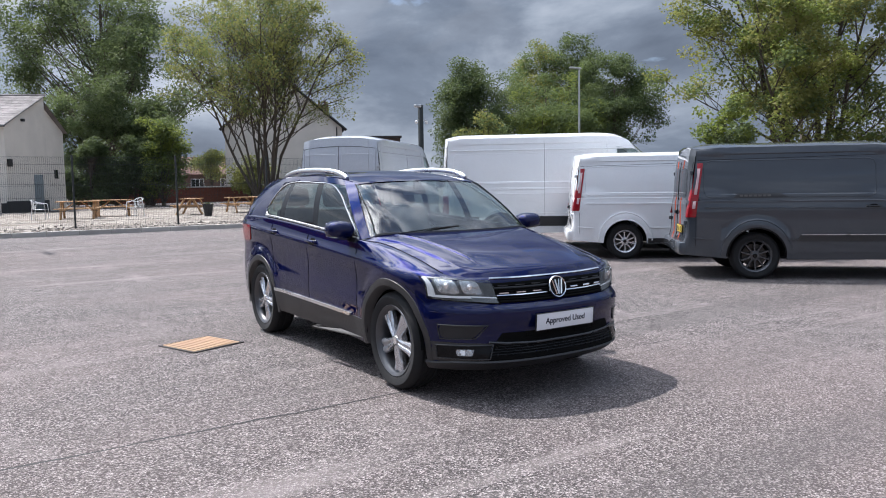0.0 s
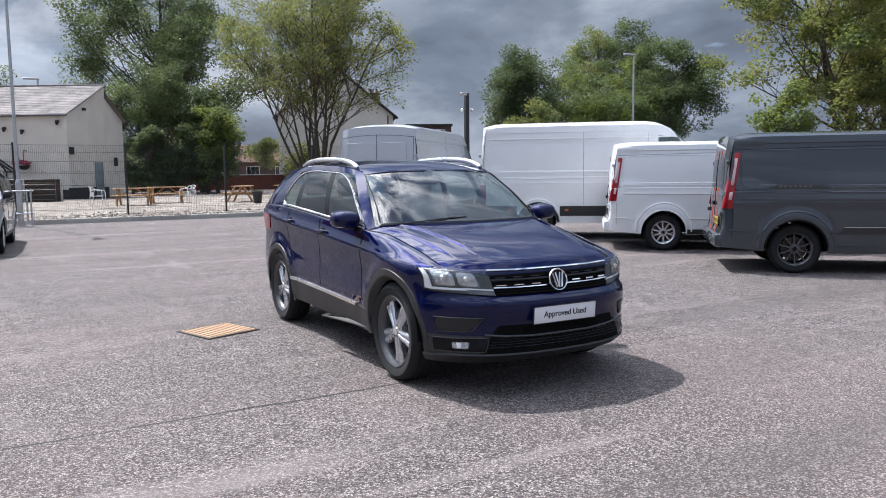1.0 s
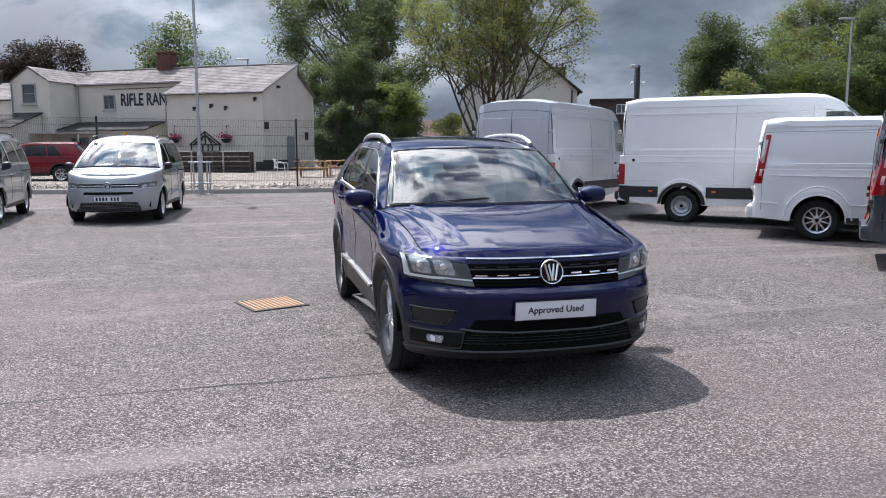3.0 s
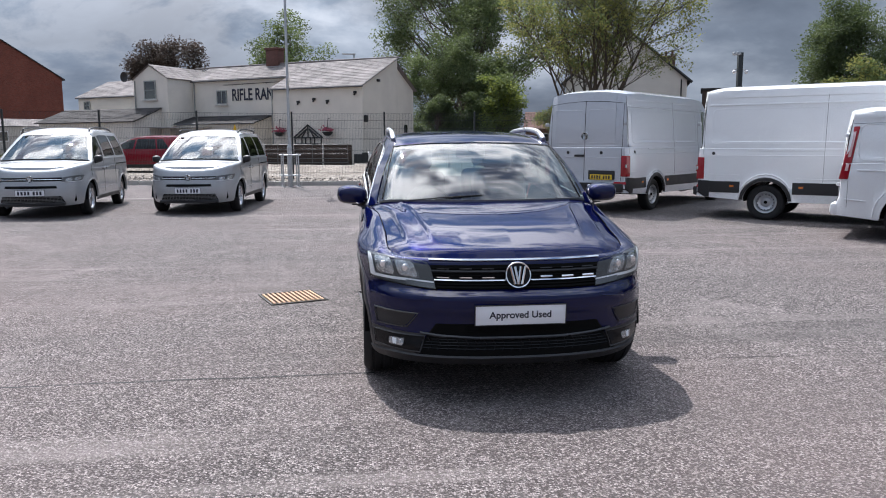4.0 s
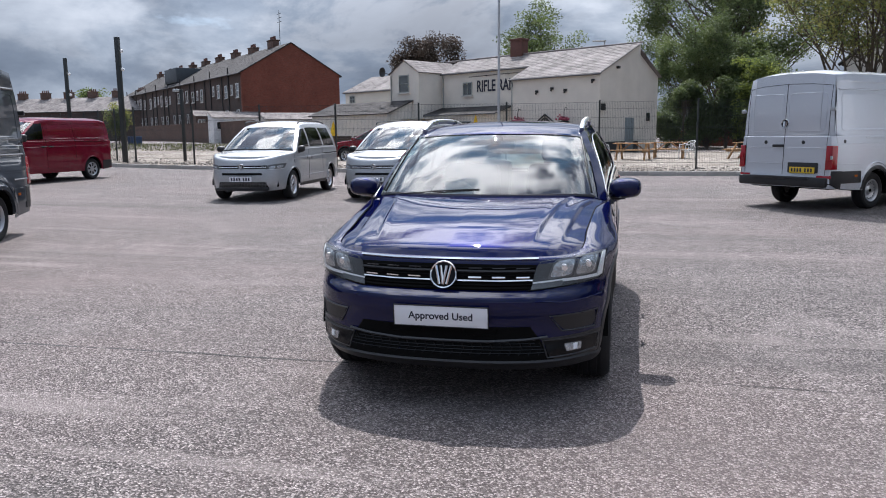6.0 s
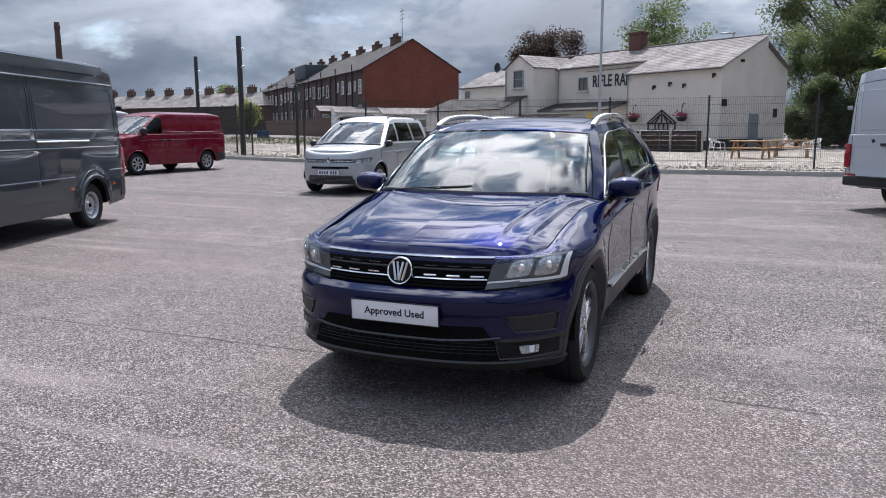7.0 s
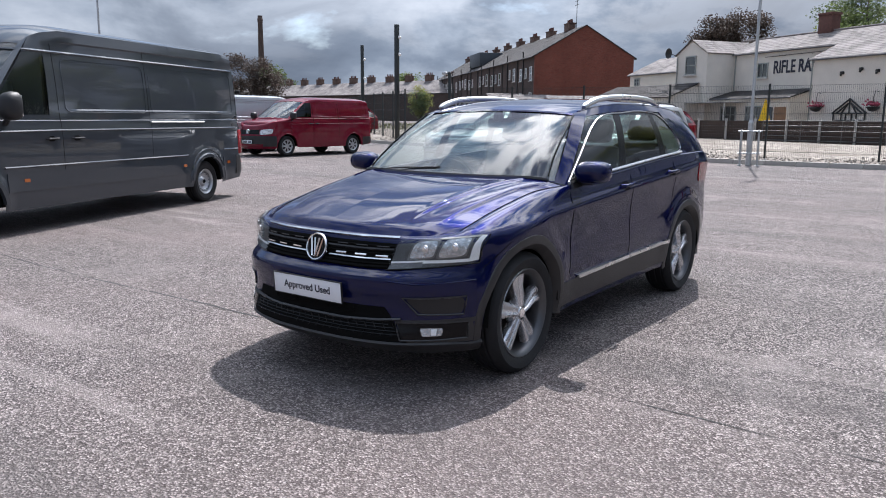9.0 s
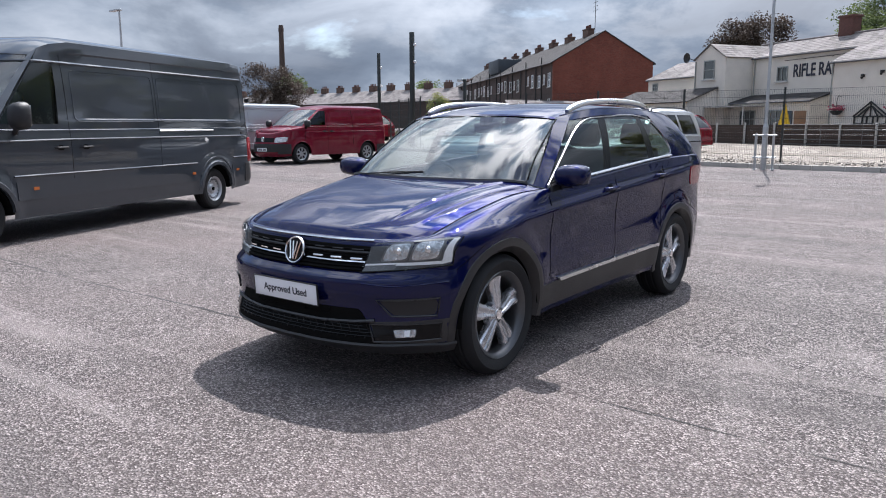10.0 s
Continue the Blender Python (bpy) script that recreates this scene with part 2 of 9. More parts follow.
def paint(name, col, metal=0.0, rough=0.35, coat=1.0, dust=0.04, ior=1.42):
    """Car paint: a base with fine flakes, thin dust and a clear coat."""
    m = bpy.data.materials.new(name)
    nt, b = nodes(m)
    v = coords(nt)
    fl = noise_tex(nt, v, 900, 1)
    c = ramp(nt, fl, [(0.35, tuple(x * 0.8 for x in col)), (0.65, tuple(min(1, x * 1.2) for x in col))])
    d = ramp(nt, noise_tex(nt, v, 4, 5), [(0.45, (0, 0, 0)), (0.8, (dust,) * 3)])
    c = mix(nt, d, c, (0.3, 0.29, 0.27))
    nt.links.new(c, b.inputs["Base Color"])
    b.inputs["Metallic"].default_value, b.inputs["Roughness"].default_value = metal, rough
    b.inputs["Coat Weight"].default_value, b.inputs["Coat Roughness"].default_value, b.inputs["Coat IOR"].default_value = coat, 0.012, ior
    b.inputs["Specular IOR Level"].default_value = 0.0
    b.inputs["Specular Tint"].default_value = (*[min(1.0, x * 4 + 0.18) for x in col], 1)
    return m


def pane(name, tint, rough=0.0, ior=1.5):
    m = bpy.data.materials.new(name)
    nt, b = nodes(m)
    b.inputs["Base Color"].default_value = (*tint, 1)
    b.inputs["Roughness"].default_value, b.inputs["IOR"].default_value = rough, ior
    b.inputs["Transmission Weight"].default_value = 1.0
    return m


def thin_glass(name, tint, reflect=1.5, dust=0.0):
    """A single sheet of glass: the view through it, tinted, under a clear gloss. dust: a thin pale film of dust that
    also stands in for the veil of reflected sky.
    """
    m = bpy.data.materials.new(name)
    m.use_nodes = True
    nt = m.node_tree
    nt.nodes.remove(nt.nodes["Principled BSDF"])
    tr, gl, mx = nt.nodes.new("ShaderNodeBsdfTransparent"), nt.nodes.new("ShaderNodeBsdfGlossy"), nt.nodes.new("ShaderNodeMixShader")
    # reflection by angle, the same from inside and outside
    lw = nt.nodes.new("ShaderNodeLayerWeight")
    lw.inputs[0].default_value = 0.5
    f0 = ((reflect - 1) / (reflect + 1)) ** 2
    pw, fr = nt.nodes.new("ShaderNodeMath"), nt.nodes.new("ShaderNodeMath")
    pw.operation, fr.operation = "POWER", "MULTIPLY_ADD"
    nt.links.new(lw.outputs["Facing"], pw.inputs[0])
    pw.inputs[1].default_value = 5.0
    nt.links.new(pw.outputs[0], fr.inputs[0])
    fr.inputs[1].default_value, fr.inputs[2].default_value = 1 - f0, f0
    tr.inputs[0].default_value = (*tint, 1)
    gl.inputs["Roughness"].default_value = 0.01
    nt.links.new(fr.outputs[0], mx.inputs[0])
    under = tr.outputs[0]
    # thicker than plain dust: the reflected sky's veil is put into this film
    if dust:
        df, film = nt.nodes.new("ShaderNodeBsdfTranslucent"), nt.nodes.new("ShaderNodeMixShader")
        df.inputs[0].default_value = (0.8, 0.8, 0.78, 1)
        nt.links.new(ramp(nt, noise_tex(nt, coords(nt), 3.0, 5), [(0.3, (dust * 0.6,) * 3), (0.7, (dust * 1.4,) * 3)]), film.inputs[0])
        nt.links.new(under, film.inputs[1])
        nt.links.new(df.outputs[0], film.inputs[2])
        under = film.outputs[0]
    nt.links.new(under, mx.inputs[1])
    nt.links.new(gl.outputs[0], mx.inputs[2])
    nt.links.new(mx.outputs[0], nt.nodes["Material Output"].inputs[0])
    return m


BLUE = paint("deep_blue_paint", (0.0022, 0.0045, 0.044), metal=0.25, rough=0.36, dust=0.003, ior=1.42)
SILVER = paint("silver_paint", (0.42, 0.43, 0.445), metal=0.5, rough=0.40)
LIGHT_SILVER = paint("light_silver_paint", (0.54, 0.56, 0.60), metal=0.35, rough=0.4)
WHITE = paint("white_paint", (0.78, 0.79, 0.80), rough=0.4, dust=0.08)
GREY = paint("dark_grey_paint", (0.060, 0.067, 0.078), metal=0.3, rough=0.38, dust=0.02, ior=1.5)
RED = paint("cherry_red_paint", (0.150, 0.006, 0.020), metal=0.0, rough=0.5)
BRIGHT_RED = paint("bright_red_paint", (0.18, 0.005, 0.014), rough=0.4)
PLASTIC = stuff("black_plastic", (0.014, 0.014, 0.016), 0.5, relief=0.1, fine=300)
GREY_PLASTIC = stuff("grey_plastic", (0.11, 0.105, 0.10), 0.5, relief=0.1, fine=300)
GLOSS_BLACK = stuff("gloss_black", (0.004, 0.004, 0.005), 0.22, var=0.02, spec=0.22)
CHROME = stuff("chrome", (0.86, 0.86, 0.87), 0.08, metal=1.0, var=0.02)
SATIN = stuff("satin_aluminium", (0.76, 0.76, 0.76), 0.3, metal=1.0, var=0.03)
ALLOY = stuff("alloy_metal", (0.62, 0.62, 0.635), 0.24, metal=0.75, var=0.10)
STEEL = stuff("wheel_steel", (0.42, 0.43, 0.45), 0.4, metal=0.6, var=0.12)
BLACK_ALLOY = stuff("black_alloy", (0.10, 0.10, 0.105), 0.22, metal=0.6, var=0.05)
RUBBER = stuff("tyre_rubber", (0.009, 0.009, 0.010), 0.8, var=0.25, relief=0.2, fine=90)
DISC = stuff("brake_disc", (0.07, 0.06, 0.055), 0.5, metal=0.6)
GLASS = thin_glass("windscreen_glass", (0.66, 0.74, 0.72), 2.25, 0.08)
SIDE_GLASS = thin_glass("side_glass", (0.56, 0.66, 0.63), 1.85, 0.03)
REAR_GLASS = thin_glass("rear_side_glass", (0.42, 0.52, 0.49), 1.85, 0.03)
DARK_GLASS = thin_glass("privacy_glass", (0.10, 0.115, 0.115), 1.6)
LENS = thin_glass("lamp_lens", (0.97, 0.98, 0.98), 1.45)
RED_LENS = stuff("red_lens", (0.27, 0.004, 0.010), 0.2, var=0.05, coat=0.35)
CLEAR_LENS = stuff("clear_lens", (0.55, 0.36, 0.37), 0.15, var=0.1, coat=1.0)
AMBER = stuff("amber_lens", (0.55, 0.14, 0.02), 0.2, var=0.05, coat=1.0)
REFLECTOR = stuff("lamp_reflector", (0.66, 0.67, 0.69), 0.28, metal=0.45, var=0.06, scale=14)
PLATE_WHITE = stuff("plate_white", (0.80, 0.81, 0.84), 0.35, var=0.02)
PLATE_YELLOW = stuff("plate_yellow", (0.70, 0.48, 0.03), 0.35, var=0.04)
INK = stuff("dark_ink", (0.015, 0.018, 0.035), 0.5, var=0.05)
CABIN = stuff("cabin_trim", (0.075, 0.075, 0.075), 0.8, var=0.2, relief=0.1)
CABIN_LIGHT = stuff("headliner", (0.42, 0.41, 0.39), 0.9, var=0.05)
UNDER = stuff("underbody", (0.005, 0.005, 0.005), 0.95, spec=0.1)
CLADDING = stuff("dark_cladding", (0.026, 0.025, 0.026), 0.45, relief=0.1, fine=300)
ORANGE = stuff("orange_stripe", (0.75, 0.11, 0.03), 0.4, var=0.03)
LAMP_BOWL = stuff("lamp_bowl", (0.47, 0.48, 0.49), 0.22, metal=0.8, var=0.45, scale=38, relief=0.6, fine=70)
LAMP_DARK = stuff("lamp_housing", (0.05, 0.052, 0.055), 0.35, var=0.1)
LAMP_GREY = stuff("lamp_bezel", (0.13, 0.132, 0.135), 0.3, metal=0.4, var=0.1)
# strips and blades of the lamps; the sky they reflect is put into this white
LAMP_WHITE = stuff("light_guide", (0.80, 0.81, 0.82), 0.25, var=0.05)
BRIGHT_TRIM = stuff("bright_trim", (0.60, 0.60, 0.61), 0.2, metal=1.0, var=0.03)
SATIN_BLACK = stuff("satin_black", (0.035, 0.035, 0.037), 0.3, var=0.1)
DASH = stuff("dashboard_top", (0.11, 0.112, 0.112), 0.75, var=0.15, relief=0.1)


# ---- ground: the tarmac falls gently towards the drain by the car ----
def ground(x, y):
    return 0.0052 * max(0, y - 2) * step(-2, 6, y) + 0.009 * max(0, -x - 2.5) * step(2.0, 6, -x)


def asphalt():
    m = bpy.data.materials.new("tarmac")
    nt, b = nodes(m)
    v = coords(nt)
    cell = nt.nodes.new("ShaderNodeTexVoronoi")
    cell.inputs["Scale"].default_value = 98
    warp = nt.nodes.new("ShaderNodeMix")
    warp.data_type = "RGBA"
    warp.inputs[0].default_value = 0.007
    nt.links.new(v, warp.inputs[6])
    wob = nt.nodes.new("ShaderNodeTexNoise")
    wob.inputs["Scale"].default_value = 120
    nt.links.new(v, wob.inputs["Vector"])
    nt.links.new(wob.outputs["Color"], warp.inputs[7])
    nt.links.new(warp.outputs[2], cell.inputs["Vector"])
    sepc = nt.nodes.new("ShaderNodeSeparateColor")
    nt.links.new(cell.outputs["Color"], sepc.inputs[0])
    chips = ramp(nt, sepc.outputs[0], [(0.0, (0.006, 0.0055, 0.0055)), (0.32, (0.026, 0.0235, 0.023)), (0.44, (0.150, 0.136, 0.132)), (0.76, (0.37, 0.335, 0.325)), (1.0, (0.68, 0.62, 0.60))])
    grit = ramp(nt, noise_tex(nt, v, 240, 3, 0.75), [(0.42, (0.010, 0.009, 0.009)), (0.51, (0.130, 0.117, 0.113)), (0.60, (0.54, 0.49, 0.475))])
    c = mix(nt, 0.25, chips, grit)
    gap = ramp(nt, cell.outputs["Distance"], [(0.32, (1, 1, 1)), (0.70, (0.10, 0.10, 0.105))])
    c = mix(nt, 0.75, c, gap, "MULTIPLY")
    # clusters of chips that stay visible farther off
    for sc, lo, hi in ((21, 0.86, 1.16), (6.5, 0.88, 1.14)):
        c = mix(nt, 1.0, c, ramp(nt, noise_tex(nt, v, sc, 4, 0.7), [(0.36, (lo,) * 3), (0.64, (hi,) * 3)]), "MULTIPLY")
    # broad patches, reddish bloom and pale dusty scuffs
    big = noise_tex(nt, v, 0.16, 5, 0.6, 0.6)
    c = mix(nt, ramp(nt, big, [(0.40, (0, 0, 0)), (0.66, (0.42, 0.42, 0.42))]), c, (0.215, 0.172, 0.165))
    mid = noise_tex(nt, coords(nt, (0.9, 0.55, 1)), 0.8, 7, 0.68, 1.2)
    c = mix(nt, ramp(nt, mid, [(0.54, (0, 0, 0)), (0.74, (0.40, 0.40, 0.40))]), c, (0.33, 0.297, 0.288))
    # long faint sweeps left by tyres and the paver
    lay = noise_tex(nt, coords(nt, (0.05, 0.9, 1)), 1.0, 5, 0.6, 0.5)
    c = mix(nt, ramp(nt, lay, [(0.50, (0, 0, 0)), (0.70, (0.55, 0.55, 0.55))]), c, (0.080, 0.074, 0.073))
    lay = noise_tex(nt, coords(nt, (0.09, 1.7, 1)), 1.3, 5, 0.62, 0.9)
    c = mix(nt, ramp(nt, lay, [(0.55, (0, 0, 0)), (0.72, (0.52, 0.52, 0.52))]), c, (0.31, 0.277, 0.268))
    c = mix(nt, ramp(nt, noise_tex(nt, v, 2.3, 4), [(0.60, (0, 0, 0)), (0.78, (0.30, 0.30, 0.30))]), c, (0.066, 0.060, 0.059))
    c = mix(nt, 1.0, c, (1.06, 1.03, 1.02), "MULTIPLY")
    nt.links.new(c, b.inputs["Base Color"])
    b.inputs["Roughness"].default_value = 0.82
    b.inputs["Specular IOR Level"].default_value = 0.35
    bump(nt, b, mix(nt, 0.5, sepc.outputs[1], cell.outputs["Distance"]), 1.0, 0.022)
    return m


TARMAC = asphalt()


def ground_sheet():
    me = bpy.data.meshes.new("ground")
    near = [-60 + 2.0 * k for k in range(61)]
    xs = [-900, -500, -300, -200, -130, -90] + near + [90, 130, 200, 300, 500, 900]
    ys = [-900, -500, -300, -150, -80] + [-40 + 2.0 * k for k in range(71)] + [130, 170, 220, 300, 500, 900]
    verts = [(x, y, min(0.9, ground(x, y))) for y in ys for x in xs]
    nx = len(xs)
    faces = [(j * nx + i, j * nx + i + 1, (j + 1) * nx + i + 1, (j + 1) * nx + i) for j in range(len(ys) - 1) for i in range(nx - 1)]
    me.from_pydata(verts, [], faces)
    me.materials.append(TARMAC)
    me.polygons.foreach_set("use_smooth", [True] * len(me.polygons))
    tagged(new("ground", me), "coarse grey tarmac of a yard with pale scuffs", "tarmac", kind="structure")


ground_sheet()

# ---- vehicles: a shell lofted over plan and height, front towards -y, on z = 0 ----
def orient(bm, c=(0, 0, 0.9)):
    """Turns all faces of an open sheet outwards from c."""
    bm.normal_update()
    c = Vector(c)
    if sum(f.normal.dot((f.calc_center_median() - c)) * f.calc_area() for f in bm.faces) < 0:
        bmesh.ops.reverse_faces(bm, faces=bm.faces[:])


def flip_x(rows):
    return [[Vector((-p.x, p.y, p.z)) for p in row] for row in rows]


def coons(c0, c1, d0, d1, nu, nv, power, extra=None):
    """A patch over half a car between a front, a back, a middle and a side edge. The middle is crowned by power."""
    out = []
    p00, p10, p01, p11 = c0[0], c0[-1], c1[0], c1[-1]
    ca, cb = [at_length(c0, i / nu) for i in range(nu + 1)], [at_length(c1, i / nu) for i in range(nu + 1)]
    da, db = [at_length(d0, j / nv) for j in range(nv + 1)], [at_length(d1, j / nv) for j in range(nv + 1)]
    for j in range(nv + 1):
        v = j / nv
        row = []
        for i in range(nu + 1):
            u = i / nu
            a, b, c, d = ca[i], cb[i], da[j], db[j]
            p = a * (1 - v) + b * v + c * (1 - u) + d * u - (p00 * (1 - u) * (1 - v) + p10 * u * (1 - v) + p01 * (1 - u) * v + p11 * u * v)
            w = u ** power
            p.z = (a.z * (1 - v) + b.z * v + c.z * (1 - w) + d.z * w
                   - (p00.z * (1 - w) * (1 - v) + p10.z * w * (1 - v) + p01.z * (1 - w) * v + p11.z * w * v))
            if extra:
                p.z += extra(u, v)
            row.append(p)
        out.append(row)
    return out


class Shell:
    def __init__(self, plan, front, side, rear, top, base, arches, roll, flare=0.0, recess=0.0, climb=0.0):
        self.poly = spline([(x, y, 0) for x, y in plan], 14)
        self.ls = [0.0]
        for a, b in zip(self.poly, self.poly[1:]):
            self.ls.append(self.ls[-1] + (b - a).length)
        self.np_ls = np.array(self.ls)
        self.wide = max(p.x for p in self.poly)
        self.front, self.side, self.rear, self.top, self.base, self.arches, self.roll = front, side, rear, top, base, arches, roll
        self.all = bmesh.new()
        self.flank = None
        self.flare, self.recess, self.climb = flare, recess, climb

    def at(self, s):
        """Plan point and outward normal at the length s."""
        i = max(0, min(len(self.ls) - 2, int(np.searchsorted(self.np_ls, s)) - 1))
        t = (s - self.ls[i]) / (self.ls[i + 1] - self.ls[i])
        p = self.poly[i].lerp(self.poly[i + 1], t)
        a, b = self.poly[max(0, i - 1)], self.poly[min(len(self.poly) - 1, i + 2)]
        d = (b - a).normalized()
        n = Vector((-d.y, d.x, 0)) * -1
        if i == 0 and t < 0.01:
            n = Vector((0, -1, 0))
        if n.x < 0:
            n.x = 0
        return p, n.normalized()

    def s_of_y(self, y):
        """The length at which the flank passes y."""
        best = min(range(len(self.poly)), key=lambda i: abs(self.poly[i].y - y) + (0 if self.poly[i].x > 0.6 * self.wide else 9))
        lo, hi = max(0, best - 1), min(len(self.poly) - 1, best + 1)
        a, b = self.poly[lo], self.poly[hi]
        t = (y - a.y) / (b.y - a.y) if abs(b.y - a.y) > 1e-9 else 0
        return self.ls[lo] + (self.ls[hi] - self.ls[lo]) * max(0, min(1, t))

    def skin(self, s, z, zt=None):
        p, n = self.at(s)
        f, r, q = max(0, -n.y) ** 2, max(0, n.y) ** 2, n.x ** 2
        inset = f * self.front(z) + r * self.rear(z) + q * self.side(z - self.climb * (p.y - 0.05) * step(0.5, 0.85, z))
        if self.flare and q > 0.5:
            # the body swells round the wheels
            for yc, zc, r in self.arches:
                inset -= self.flare * (1 - step(r + 0.07, r + 0.17, math.hypot(p.y - yc, z - zc)))
        zt = self.top(p.y) if zt is None else zt
        rr = self.roll(p.y)
        dz = zt - z
        if dz < rr:
            inset += rr * (1 - math.sqrt(max(0, 1 - (1 - dz / rr) ** 2)))
        o = p - n * inset
        return Vector((max(0, o.x), o.y, z))

    def bottom(self, s):
        p, n = self.at(s)
        if n.x > 0.6:
            for yc, zc, r in self.arches:
                if abs(p.y - yc) < r:
                    return zc + math.sqrt(r * r - (p.y - yc) ** 2)
        return self.base(p.y)

    def columns(self, keys, ds=0.06):
        ss = {round(k * self.ls[-1] / int(self.ls[-1] / ds), 4): 0 for k in range(int(self.ls[-1] / ds) + 1)}
        ss[round(self.ls[-1], 4)] = 1
        ss[0.0] = 1
        for yc, zc, r in self.arches:
            for k in range(25):
                ss[round(self.s_of_y(yc + r * 0.9995 * math.cos(math.pi * k / 24)), 4)] = 1
            for e in (-1, 1):
                ss[round(self.s_of_y(yc + e * (r + 0.004)), 4)] = 1
        for y in keys:
            ss[round(self.s_of_y(y), 4)] = 2
        out = []
        for s in sorted(ss):
            if out and s - out[-1][0] < (0.012 if min(ss[s], out[-1][1]) == 0 else 0.0005):
                if ss[s] > out[-1][1]:
                    out[-1] = (s, ss[s])
                continue
            out.append((s, ss[s]))
        return [s for s, _ in out]

    def lower(self, cuts, mat, parent, nv=18):
        """The body below the waist, cut into named panels at the given y: (name, y where it ends, label)."""
        ends = [y for _, y, _ in cuts[:-1]]
        cols = self.columns(ends)
        vs = [1 - (1 - k / nv) ** 1.7 for k in range(nv + 1)]
        grid = []
        for s in cols:
            zb, zt = self.bottom(s), self.top(self.at(s)[0].y)
            grid.append([self.skin(s, zb + (zt - zb) * v, zt) for v in vs])
        self.ring = [g[-1] for g in grid]
        self.cols = cols
        start = 0
        for k, (name, y, label) in enumerate(cuts):
            e = len(cols) - 1 if k == len(cuts) - 1 else min(range(len(cols)), key=lambda i: abs(cols[i] - self.s_of_y(y)))
            rows = grid[start:e + 1]
            if k in (0, len(cuts) - 1):
                bm = bmesh.new()
                full = flip_x(rows[1:])[::-1] + rows if k == 0 else rows + flip_x(rows[:-1])[::-1]
                sheet(bm, full)
                self.emit(name, bm, mat, parent, label)
            else:
                for r in (rows, flip_x(rows)):
                    bm = bmesh.new()
                    sheet(bm, r)
                    self.emit(name, bm, mat, parent, label)
            start = e

    def emit(self, name, bm, mat, parent, label="", keep=True, c=(0, 0, 0.9)):
        orient(bm, c)
        if keep:
            tmp = bpy.data.meshes.new("tmp")
            bm.to_mesh(tmp)
            self.all.from_mesh(tmp)
            bpy.data.meshes.remove(tmp)
        return part(name, bm, mat, parent, label, angle=28)

    def ring_at(self, y):
        """The waist's edge on the flank at y."""
        if self.flank is None:
            wide = max(q.x for q in self.ring)
            self.flank = [p for p in self.ring if p.x > 0.55 * wide]
        side = self.flank
        for a, b in zip(side, side[1:]):
            if a.y <= y <= b.y and b.y > a.y:
                return a.lerp(b, (y - a.y) / (b.y - a.y))
        return side[0] if y < side[0].y else side[-1]

    def bonnet(self, cowl, middle, y_side, mat, parent, power=3.0, extra=None, nu=22, nv=22, name="bonnet"):
        """cowl: points from the middle to the side at the windscreen's foot; middle: z over y along the middle line."""
        n45 = next(i for i, s in enumerate(self.cols) if self.at(s)[1].x > 0.75)
        front = self.ring[:n45 + 1]
        side = [p for p in self.ring[n45:] if p.y < y_side] + [self.ring_at(y_side)]
        back = spline([Vector(p) for p in cowl] + [side[-1]], 8)
        y0, y1 = front[0].y, back[0].y
        mid = [Vector((0, y0 + (y1 - y0) * k / 30, middle(y0 + (y1 - y0) * k / 30))) for k in range(31)]
        mid[0], mid[-1] = front[0].copy(), back[0].copy()
        rows = coons(front, back, mid, side, nu, nv, power, extra)
        bm = bmesh.new()
        sheet(bm, [[Vector((-p.x, p.y, p.z)) for p in r[:0:-1]] + r for r in rows])
        self.cowl = back
        return self.emit(name, bm, mat, parent, c=(0, -1, 0))

    def upper(self, segs, top_front, top_x, top_z, top_rear, corner_y, bulge, mat, parent, frame_name, vs, mids=None, power=2.4, roof_mid=None, roof_mat=None):
        """Pillars, panes and roof. segs: (name, material or None for body, n, base key, base key, top key, top key, v0, v1).
        A key is a y on the flank, ("w", f) on the windscreen's edges or ("r", f) on the rear's."""
        tf, tr = spline(top_front, 8), spline(top_rear, 8)
        rear_ring = [self.ring_at(corner_y)] + [p for p, s in zip(self.ring, self.cols) if s > self.s_of_y(corner_y) + 1e-4]

        def base(k):
            if isinstance(k, tuple):
                return at_length(self.cowl if k[0] == "w" else rear_ring, k[1])
            return self.ring_at(k)

        def head(k):
            if isinstance(k, tuple):
                return at_length(tf if k[0] == "w" else tr, k[1])
            return Vector((top_x(k), k, top_z(k)))

        def lerp_key(fn, a, b, t):
            if type(a) is type(b) and (not isinstance(a, tuple) or a[0] == b[0]):
                return fn((a[0], a[1] + (b[1] - a[1]) * t) if isinstance(a, tuple) else a + (b - a) * t)
            return fn(a).lerp(fn(b), t)

        frame_bm = bmesh.new()
        tops = {"w": [], "s": [], "r": []}
        panes = []
        for name, m, n, b0, b1, t0, t1, v0, v1 in segs:
            cols = []
            for i in range(n + 1):
                f = i / n
                b, t = lerp_key(base, b0, b1, f), lerp_key(head, t0, t1, f)
                cols.append((b, t))
            which = "w" if isinstance(t1, tuple) and t1[0] == "w" else ("r" if isinstance(t0, tuple) and t0[0] == "r" else "s")
            tops[which] += [t for b, t in cols]
            rows = []
            allv = sorted(set(vs + ([v0, v1] if m else [])))
            for i, (b, t) in enumerate(cols):
                b2, t2 = cols[min(i + 1, n)]
                b1_, t1_ = cols[max(i - 1, 0)]
                nrm = ((b2 - b1_) + (t2 - t1_)).cross(t - b)
                nrm.normalize()
                if nrm.dot(Vector((b.x, (b.y - 0.5) * 0.3, 0))) < 0 and which == "s":
                    nrm.negate()
                if which == "w" and nrm.y > 0:
                    nrm.negate()
